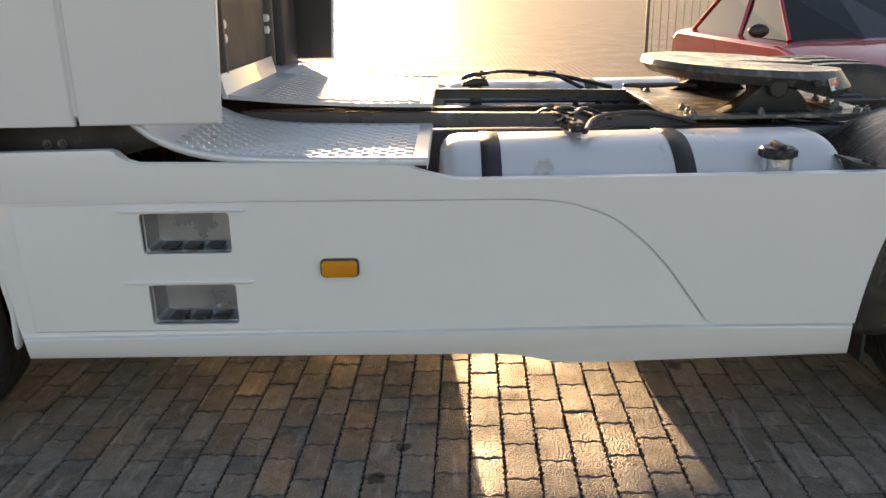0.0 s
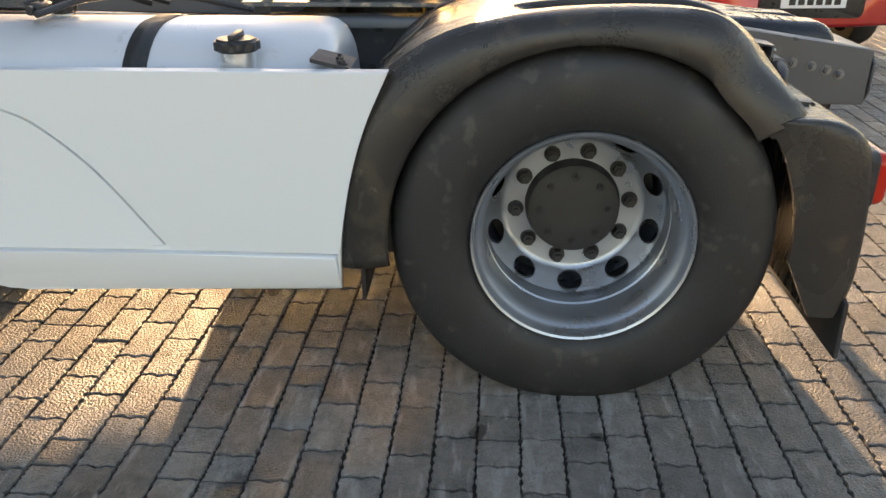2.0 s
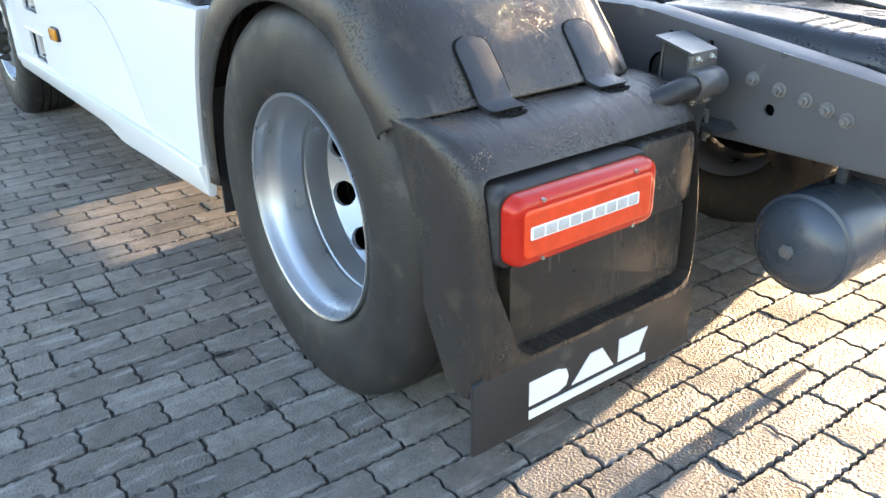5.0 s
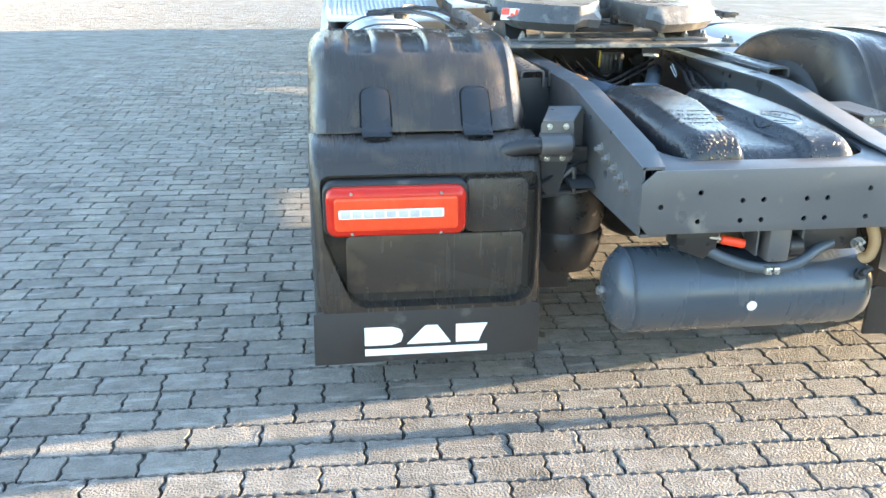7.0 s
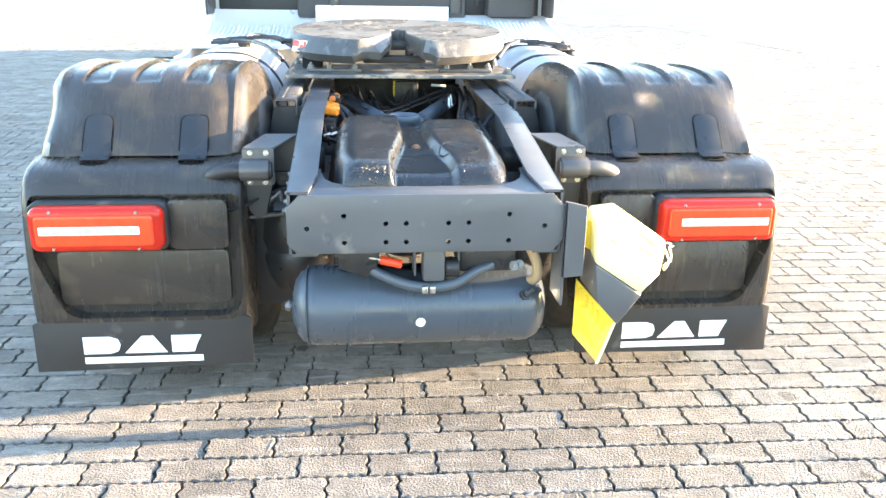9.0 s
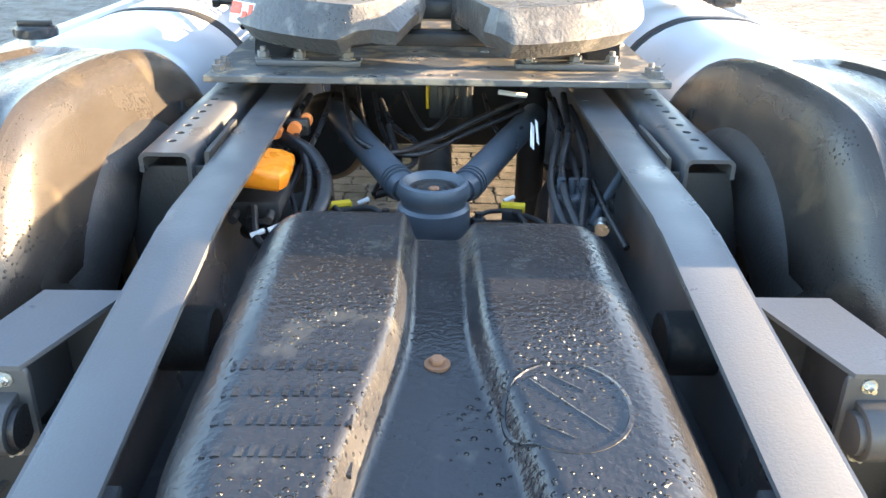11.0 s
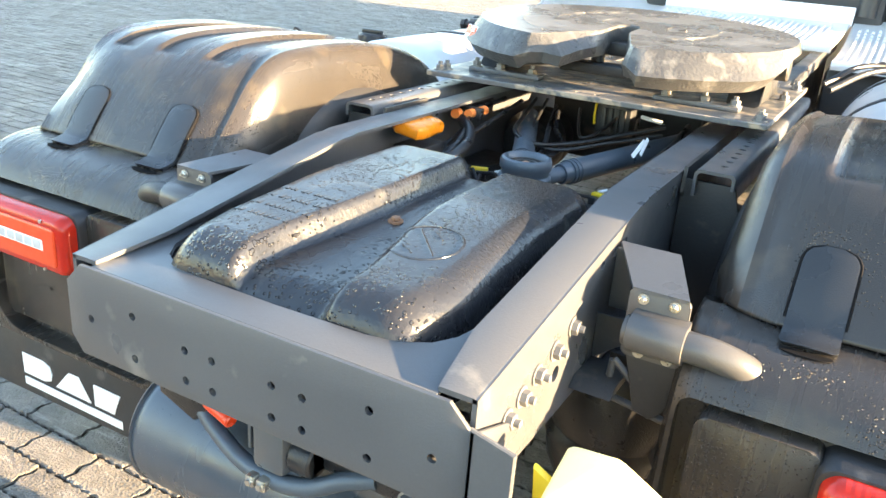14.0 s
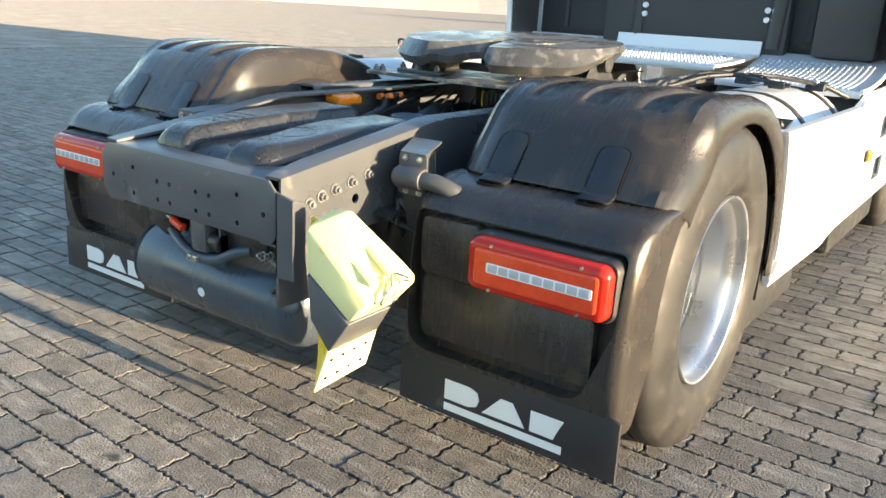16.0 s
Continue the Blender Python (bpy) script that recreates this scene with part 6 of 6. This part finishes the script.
for u0, u1, v0, v1 in ((.42, .80, .70, .90), (.50, .84, .28, .48)):
    bm = bmesh.new()
    low_p = [on_face(u, v, -.002) for u, v in ((u0, v0), (u1, v0), (u1, v1), (u0, v1 - .08))]
    up_p = [on_face(u, v, h) for u, v, h in ((u0 + .04, v0 + .03, .003), (u1 - .01, v0 + .02, .016), (u1 - .01, v1 - .02, .016), (u0 + .04, v1 - .1, .003))]
    lo2, hi2 = [bm.verts.new(p) for p in low_p], [bm.verts.new(p) for p in up_p]
    bm.faces.new(hi2)
    for k in range(4):
        bm.faces.new((lo2[k], lo2[(k + 1) % 4], hi2[(k + 1) % 4], hi2[k]))
    part("grip_rib", bm, chock_yellow, chock)


def sheet(bm, keys, push):
    lo2 = [bm.verts.new(R[k]) for k in keys]
    hi2 = [bm.verts.new(Vector(R[k]) + Vector(push)) for k in keys]
    bm.faces.new(lo2)
    bm.faces.new(hi2[::-1])
    for k in range(len(keys)):
        m2 = (k + 1) % len(keys)
        bm.faces.new((lo2[k], lo2[m2], hi2[m2], hi2[k]))


bm = bmesh.new()
sheet(bm, ("e", "e2", "g2", "g"), (-.008, .004, 0))
bmesh.ops.recalc_face_normals(bm, faces=bm.faces)
part("foot_plate", bm, chock_yellow, chock, "pale yellow folded foot with punched holes")
# flange and ribs in deeper yellow for shade; sunlit parts are paler
bm = bmesh.new()
sheet(bm, ("e", "g", "fb", "ft"), (.002, .008, 0))
bmesh.ops.recalc_face_normals(bm, faces=bm.faces)
part("foot_flange", bm, yellow_plastic, chock, "ribbed flange of the foot, its shade painted as deeper yellow")
for k in range(5):
    bm = bmesh.new()
    c2 = Vector(R["ft"]).lerp(Vector(R["e"]), .12 + .14 * k) + Vector((0, -.004, -.022 - .004 * k))
    box(bm, c2.x - .005, c2.x + .005, c2.y - .003, c2.y + .006, c2.z - .030, c2.z + .012, .002, 1)
    part("flange_rib", bm, yellow_plastic, chock)
# the flank's shade is put into its colour as deeper yellow
bm = bmesh.new()
prism(bm, [(.455, .752), (.500, .728), (.500, .640), (.462, .664)], "y", -1.000, -.985, .004)
part("inner_flank", bm, yellow_plastic, chock, "flank next to the holder, its shade painted as deeper yellow")
e3, e4, g3, g4 = (Vector(R[k]) for k in ("e", "e2", "g", "g2"))
away = (e4 - e3).cross(g3 - e3).normalized()
away = -away if away.x < 0 else away
for k in range(4):
    for j2 in range(2):
        bm = bmesh.new()
        u, v = .14 + .23 * k, (.30, .74)[j2]
        c2 = e3.lerp(e4, u).lerp(g3.lerp(g4, u), v)
        cyl(bm, c2 - away * .003, c2 + away * .0012, .0055, seg=10)
        part("punched_hole", bm, cable_black, chock)
bm = bmesh.new()
tube(bm, [on_face(.90, 1.0, .006), on_face(.86, .95, .008), on_face(.80, .80, .008), on_face(.92, .62, .008), on_face(.99, .40, .010), on_face(1.03, .25, -.006), on_face(1.03, .40, -.02), on_face(1.02, .6, -.02)], .0032, 6, 6)
tube(bm, [on_face(.94, 1.0, .006), on_face(.90, .86, .009), on_face(.97, .68, .009), on_face(1.02, .50, .004)], .0032, 6, 6)
part("wire_clip", bm, zinc, chock, "bent wire clip")


# ---- red car parked nose-on beside the lorry ----
def red_car(at, turn):
    car = thing("parked_car", at, "red saloon car parked nose towards the lorry", "car")
    car.rotation_euler = (0, 0, turn)
    L, W = 4.4, .88
    side = [(0.0, .28), (.0, .55), (.06, .68), (.35, .80), (1.15, .93), (1.25, .95), (4.1, .98), (4.38, .90), (4.42, .55), (4.36, .28)]
    bm = bmesh.new()
    rows = []
    for k in range(9):
        q = -1 + 2 * k / 8
        w = W * q
        cur = .10 * abs(q) ** 3
        rows.append([bm.verts.new((x + (.16 * abs(q) ** 2.5 if x < .4 else (-.12 * abs(q) ** 2.5 if x > 4.3 else 0)), w, z - (cur * .6 if z > .6 else 0))) for x, z in side])
    for a, b in zip(rows, rows[1:]):
        for i in range(len(side)):
            bm.faces.new((a[i], a[(i + 1) % len(side)], b[(i + 1) % len(side)], b[i]))
    bm.faces.new(rows[0])
    bm.faces.new(rows[-1][::-1])
    ob = part("body", bm, car_red, car, "glossy red bodywork", 30)
    sub = ob.modifiers.new("round", "BEVEL")
    sub.width, sub.segments, sub.limit_method = .03, 3, "ANGLE"
    bm = bmesh.new()
    lo = [(1.38, -.70), (1.20, 0), (1.38, .70), (4.0, .70), (4.0, -.70)]
    hi = [(2.0, -.56), (1.93, 0), (2.0, .56), (3.4, .54), (3.4, -.54)]
    a = [bm.verts.new((x, y, .93)) for x, y in lo]
    b = [bm.verts.new((x, y, 1.42)) for x, y in hi]
    for i in range(5):
        bm.faces.new((a[i], a[(i + 1) % 5], b[(i + 1) % 5], b[i]))
    part("window_glass", bm, glass_dark, car, "dark reflecting windows", 0)
    bm = bmesh.new()
    prism(bm, [(x - .02, y) for x, y in hi[:1]] + [(1.90, 0)] + [(2.0, .56), (3.45, .55), (3.45, -.55)], "z", 1.415, 1.45, .015)
    part("roof", bm, car_red, car)
    for q in (-1, 1):
        for p0, p1 in (((1.38, q * .705, .93), (2.0, q * .565, 1.425)), ((2.55, q * .705, .93), (2.6, q * .56, 1.425)), ((4.0, q * .705, .93), (3.4, q * .545, 1.425))):
            bm = bmesh.new()
            cyl(bm, p0, p1, .024, seg=8)
            part("pillar", bm, car_red, car)
        bm = bmesh.new()
        bmesh.ops.create_uvsphere(bm, u_segments=14, v_segments=10, radius=.11)
        bmesh.ops.transform(bm, matrix=Matrix.Translation((1.52, q * .97, 1.03)) @ Matrix.Diagonal((.55, 1.0, .65, 1)), verts=bm.verts)
        part("door_mirror", bm, cable_black, car, "black door mirror")
        bm = bmesh.new()
        bmesh.ops.create_uvsphere(bm, u_segments=16, v_segments=10, radius=.16)
        bmesh.ops.transform(bm, matrix=Matrix.Translation((.13, q * .66, .66)) @ Matrix.Diagonal((.7, 1.0, .42, 1)), verts=bm.verts)
        part("headlight", bm, clear_lens, car)
        for x in (.85, 3.55):
            bm = bmesh.new()
            revolve(bm, [(-.10, .20), (-.10, .30), (-.07, .315), (.07, .315), (.10, .30), (.10, .20)], (0, 0, 0), 32, True)
            bmesh.ops.transform(bm, matrix=Matrix.Translation((x, q * .80, .315)) @ Matrix.Rotation(radians(90), 4, "Z"), verts=bm.verts)
            wh = part("wheel", bm, tyre_rubber, car)
            bm = bmesh.new()
            cyl(bm, (x, q * .80, .315), (x, q * .90, .315), .20, .19, seg=24)
            part("wheel_rim", bm, rim_silver, wh)
    bm = bmesh.new()
    prism(bm, rounded(-.42, .42, .36, .64, .05), "x", -.012, .05, .006)
    part("grille", bm, cable_black, car)
    for k in range(4):
        bm = bmesh.new()
        P = [(-.02, -.135 + k * .09 + .055 * math.cos(a), .69 + .055 * math.sin(a)) for a in [2 * math.pi * i / 24 for i in range(25)]]
        tube(bm, P, .007, 6, 1)
        part("badge_ring", bm, zinc, car)
    bm = bmesh.new()
    box(bm, -.03, -.013, -.26, .26, .44, .55, .004)
    npl = part("number_plate", bm, white_mark, car, "white number plate with plain dark bars")
    for k in range(6):
        bm = bmesh.new()
        box(bm, -.034, -.030, -.21 + k * .072, -.16 + k * .072, .465, .525)
        part("plate_bar", bm, cable_black, npl)
    return car


red_car((3.50, -2.32, 0), radians(5))


# ---- an unseen box lorry, added nose to nose ahead to cast the yard's shadow ----
def shadow_lorry(at):
    tr = thing("unseen_lorry", at, "unseen white box lorry added nose to nose ahead to cast the yard shadow", "truck")
    bm = bmesh.new()
    prism(bm, [(0.0, .28), (0.0, 1.2), (.12, 2.2), (.50, 3.1), (.8, 3.3), (1.9, 3.3), (1.9, 1.1), (1.8, .60)], "x", -1.2, 1.2, .05, 3)
    part("cab", bm, white_paint, tr)
    bm = bmesh.new()
    box(bm, -1.22, 1.22, 1.98, 7.75, 1.02, 3.55, .03)
    part("box_body", bm, white_paint, tr)
    for q in (-1, 1):
        bm = bmesh.new()
        box(bm, *sorted((q * .36, q * .43)), 1.2, 7.7, .70, 1.01, .005)
        part("chassis_rail", bm, chassis_grey, tr)
        for y0, y1 in ((1.98, 4.85), (6.05, 7.70)):
            bm = bmesh.new()
            box(bm, *sorted((q * 1.12, q * 1.19)), y0, y1, .30, 1.0, .02)
            part("side_guard", bm, chassis_grey, tr)
        for y in (1.30, 5.45):
            bm = bmesh.new()
            revolve(bm, [(q * 1.18, .28), (q * 1.20, .40), (q * 1.18, .48), (q * 1.12, .51), (q * .92, .51), (q * .88, .48), (q * .88, .28)], (0, y, .50), 40, True)
            tyre = part("wheel", bm, tyre_rubber, tr)
            bm = bmesh.new()
            revolve(bm, [(q * 1.17, .28), (q * 1.10, .24), (q * 1.12, .14), (q * 1.16, .001)], (0, y, .50), 32)
            part("wheel_rim", bm, rim_silver, tyre)
    return tr


shadow_lorry((.10, 5.22, 0))


# ---- fence at the edge of the yard ----
fence = thing("yard_fence", (0, 0, 0), "thin grey steel bar fence at the edge of the yard", "fence")
for k in range(5):
    bm = bmesh.new()
    box(bm, 12.97, 13.03, -12.0 + k * 2.5, -11.94 + k * 2.5, 0, 1.7, .006)
    part("post", bm, chassis_grey, fence)
for k in range(4):
    for j in range(16):
        bm = bmesh.new()
        y = -11.85 + k * 2.5 + j * .152
        cyl(bm, (13, y, .1), (13, y, 1.6), .008, seg=6)
        part("bar", bm, chassis_grey, fence)
    for z in (.15, 1.55):
        bm = bmesh.new()
        box(bm, 12.985, 13.015, -11.94 + k * 2.5, -9.5 + k * 2.5, z, z + .03)
        part("rail", bm, chassis_grey, fence)

# ---- tracked machines far across the yard ----
far_dark = mat("far_machine", (.16, .16, .155), .6, .2, .2, 2, 40, .2)
def tracked_machine(at, k0):
    mach = thing("tracked_machine", at, "grey tracked machine standing far across the yard", "machine", "machines across the yard")
    for yy in (0, 2.2):
        bm = bmesh.new()
        prism(bm, [(k0 * x, k0 * z) for x, z in ((-2.3, .35), (-2.0, .02), (2.0, .02), (2.3, .35), (2.0, .8), (-2.0, .8))], "y", k0 * (yy - .3), k0 * (yy + .3), .04)
        tr = part("track", bm, far_dark, mach)
        for k in range(22):
            bm = bmesh.new()
            x = -2.0 + k * .19
            box(bm, k0 * x, k0 * (x + .12), k0 * (yy - .32), k0 * (yy + .32), .0, k0 * .04)
            part("track_shoe", bm, far_dark, tr)
        for k in range(6):
            bm = bmesh.new()
            cyl(bm, (k0 * (-1.8 + k * .72), k0 * (yy - .34), k0 * .3), (k0 * (-1.8 + k * .72), k0 * (yy + .34), k0 * .3), k0 * .22, seg=18)
            part("road_wheel", bm, chassis_grey, tr)
    bm = bmesh.new()
    box(bm, k0 * -2.2, k0 * 2.0, k0 * -.2, k0 * 2.4, k0 * .95, k0 * 2.2, .1)
    part("upper_body", bm, far_dark, mach)
    bm = bmesh.new()
    box(bm, k0 * .2, k0 * 1.8, k0 * -.1, k0 * 1.1, k0 * 2.2, k0 * 3.2, .1)
    part("driver_cabin", bm, far_dark, mach)


tracked_machine((-19.2, 75.0, 0), 1.5)
tracked_machine((-33.5, 76.0, 0), 1.5)

# ---- the yard ----
e = 600.0
far_paving = mat("far_paving", (.205, .187, .170), .68, 0, .2, 1.2, 60, .5, dirt=(.12, .11, .10), dirt_at=.64, rough_vary=.2, placed=True, spots=(0.03, 0.028, 0.026), mottle=0.30)
nt = far_paving.node_tree
nt.nodes["Principled BSDF"].inputs["Diffuse Roughness"].default_value = 1.0
nt.nodes["Principled BSDF"].inputs["Specular IOR Level"].default_value = 0.25
brick = nt.nodes.new("ShaderNodeTexBrick")
brick.inputs["Scale"].default_value = 1.0
brick.inputs["Brick Width"].default_value, brick.inputs["Row Height"].default_value = .209, .1145
brick.inputs["Mortar Size"].default_value = .009
brick.inputs["Color1"].default_value, brick.inputs["Color2"].default_value, brick.inputs["Mortar"].default_value = (1, 1, 1, 1), (.8, .8, .8, 1), (.32, .30, .28, 1)
tcn = nt.nodes.new("ShaderNodeTexCoord")
nt.links.new(tcn.outputs["Object"], brick.inputs["Vector"])
pb = nt.nodes["Principled BSDF"]
src = pb.inputs["Base Color"].links[0].from_socket
mulb = nt.nodes.new("ShaderNodeMixRGB")
mulb.blend_type = "MULTIPLY"
mulb.inputs[0].default_value = 1.0
nt.links.new(src, mulb.inputs[1])
nt.links.new(brick.outputs["Color"], mulb.inputs[2])
nt.links.new(mulb.outputs[0], pb.inputs["Base Color"])

X0, X1, Y0, Y1 = -15.0, 9.0, -6.0, 22.0        # where pavers are laid one by one
bm = bmesh.new()
outer_c = [(-e, -e), (e, -e), (e, e), (-e, e)]
inner_c = [(X0, Y0), (X1, Y0), (X1, Y1), (X0, Y1)]
ov = [bm.verts.new((x, y, 0.0)) for x, y in outer_c]
iv = [bm.verts.new((x, y, 0.0)) for x, y in inner_c]
for i in range(4):
    bm.faces.new((ov[i], ov[(i + 1) % 4], iv[(i + 1) % 4], iv[i]))
lv = [bm.verts.new((x, y, -.014)) for x, y in inner_c]
for i in range(4):
    bm.faces.new((iv[i], iv[(i + 1) % 4], lv[(i + 1) % 4], lv[i]))
bm2 = bmesh.new()
foot = [(-20 + 260 * math.cos(radians(a)), 260 * math.sin(radians(a))) for a in range(84, 180, 4)]
lo2, hi2 = [bm2.verts.new((x, y, 0.0)) for x, y in foot], [bm2.verts.new((x, y, 9.0 + 2.0 * noise.noise(Vector((x * .02, y * .02, 1.0))))) for x, y in foot]
for k in range(len(foot) - 1):
    bm2.faces.new((lo2[k], lo2[k + 1], hi2[k + 1], hi2[k]))
backdrop = new("backdrop", finish(bm2, mat("far_haze", (.30, .31, .33), .9, 0, .25, .05, .6, .0), "backdrop", 0))
tagged(backdrop, "hazy grey distance beyond the yard", "backdrop", kind="structure")
ground = new("ground", finish(bm, far_paving, "ground", 0))
tagged(ground, "wide paved yard running to the horizon", "ground", kind="structure")
bm = bmesh.new()
bm.faces.new([bm.verts.new((x, y, -.0095)) for x, y in inner_c])
bed = new("paving_bed", finish(bm, joint_sand, "paving_bed", 0))
tagged(bed, "dark sand bed between the pavers", "ground", kind="structure")

PL, PW = .209, .1145


def paver_outline(wavy):
    """The toothed outline of one paver about its centre."""
    hx, hy, g, g2 = PL / 2 - .0042, PW / 2 - .0040, .0028, .0050
    if not wavy:
        return [(-hx, -hy), (hx, -hy), (hx, hy), (-hx, hy)]
    pts = []
    nx, ny = 12, 4
    for k in range(nx):
        pts.append((-hx + 2 * hx * k / nx, -hy + (g if k % 2 else -g) * (0 if k == 0 else 1)))
    for k in range(ny):
        pts.append((hx + (g2 if k % 2 else -g2) * (0 if k == 0 else 1), -hy + 2 * hy * k / ny))
    for k in range(nx):
        pts.append((hx - 2 * hx * k / nx, hy + (g if k % 2 else -g) * (0 if k == 0 else 1)))
    for k in range(ny):
        pts.append((-hx + (g2 if k % 2 else -g2) * (0 if k == 0 else 1), hy - 2 * hy * k / ny))
    return pts


def paver_mesh(wavy):
    o = paver_outline(wavy)
    n = len(o)
    v = [(x, y, -.02) for x, y in o] + [(x * .992, y * .985, -.0022) for x, y in o] + [(x * .972, y * .945, .0) for x, y in o]
    f = [(i, (i + 1) % n, n + (i + 1) % n, n + i) for i in range(n)] + [(n + i, n + (i + 1) % n, 2 * n + (i + 1) % n, 2 * n + i) for i in range(n)] + [tuple(range(2 * n, 3 * n))]
    return np.array(v), f


def near(x, y):
    return -1.75 < x < .75 and -1.75 < y < -.55


rng = random.Random(11)
jit = np.random.RandomState(5)
protos = []
for q in range(12):
    v, f = paver_mesh(True)
    me = bpy.data.meshes.new("paver")
    vv = v + jit.normal(0, .0014, v.shape) * np.array([1, 1, .25])
    vv[:, 2] += (vv[:, 2] > -.01) * np.array([noise.noise(Vector((a * 30, b * 30, q * 9.0))) * .0012 for a, b, c in v])
    me.from_pydata(vv.tolist(), [], f)
    me.materials.append(paver)
    protos.append(me)
tilt = radians(-1.2)
paving = new("pavement")
tagged(paving, "grey-brown toothed concrete pavers with dark stains", "pavement", kind="structure")
fine_v, fine_f, far_v, far_f = [], [], [], []
vw, fw2 = paver_mesh(True)
vp, fp = paver_mesh(False)
count = 0
ca, sa = math.cos(tilt), math.sin(tilt)
for j in range(int((Y1 - Y0) / PW) + 2):
    for i in range(int((X1 - X0) / PL) + 2):
        cx, cy = X0 + (i + (.5 if j % 2 else 0) + .1 * math.sin(j * 7.3)) * PL, Y0 + j * PW
        x, y = cx * ca - cy * sa, cx * sa + cy * ca
        if not (X0 < x < X1 and Y0 < y < Y1):
            continue
        dz, rot = rng.uniform(-.0013, .0013), tilt + rng.uniform(-.012, .012)
        tx, ty = rng.uniform(-.006, .006), rng.uniform(-.007, .007)
        if near(x, y) and count < 300:
            ob = new("paver", protos[rng.randrange(12)])
            ob.parent = paving
            ob.matrix_basis = pose(x, y, dz, math.degrees(tx), math.degrees(ty), math.degrees(rot))
            count += 1
            continue
        half = rng.random() < .16
        close = -5.0 < x < 3.4 and -4.2 < y < 5.5
        base, faces, vl, fl = (vw, fw2, fine_v, fine_f) if close else (vp, fp, far_v, far_f)
        c, s2 = math.cos(rot), math.sin(rot)
        k0 = len(vl) * len(base)
        if half:
            base = base * np.array([.485, 1, 1]) + jit.normal(0, .0014, base.shape) * np.array([1, 1, .25])
            for q in (-1, 1):
                k0 = len(vl) * len(base)
                m2 = np.empty_like(base)
                ox = q * PL * .25
                bx2 = base[:, 0] + ox
                m2[:, 0], m2[:, 1] = x + bx2 * c - base[:, 1] * s2, y + bx2 * s2 + base[:, 1] * c
                m2[:, 2] = base[:, 2] + rng.uniform(-.0018, .0018) + base[:, 1] * tx
                vl.append(m2)
                fl.append([tuple(k0 + q2 for q2 in fc) for fc in faces])
            continue
        base = base + jit.normal(0, .0014, base.shape) * np.array([1, 1, .25])
        moved = np.empty_like(base)
        moved[:, 0] = x + base[:, 0] * c - base[:, 1] * s2
        moved[:, 1] = y + base[:, 0] * s2 + base[:, 1] * c
        moved[:, 2] = base[:, 2] + dz + base[:, 0] * ty + base[:, 1] * tx
        vl.append(moved)
        fl.append([tuple(k0 + q for q in fc) for fc in faces])
for vl, fl in ((fine_v, fine_f), (far_v, far_f)):
    me = bpy.data.meshes.new("pavers_beyond")
    me.from_pydata(np.concatenate(vl).tolist(), [], [fc for group in fl for fc in group])
    me.materials.append(paver)
    ob = new("pavers_beyond", me)
    ob.parent = paving
    tagged(ob, kind="stuff")
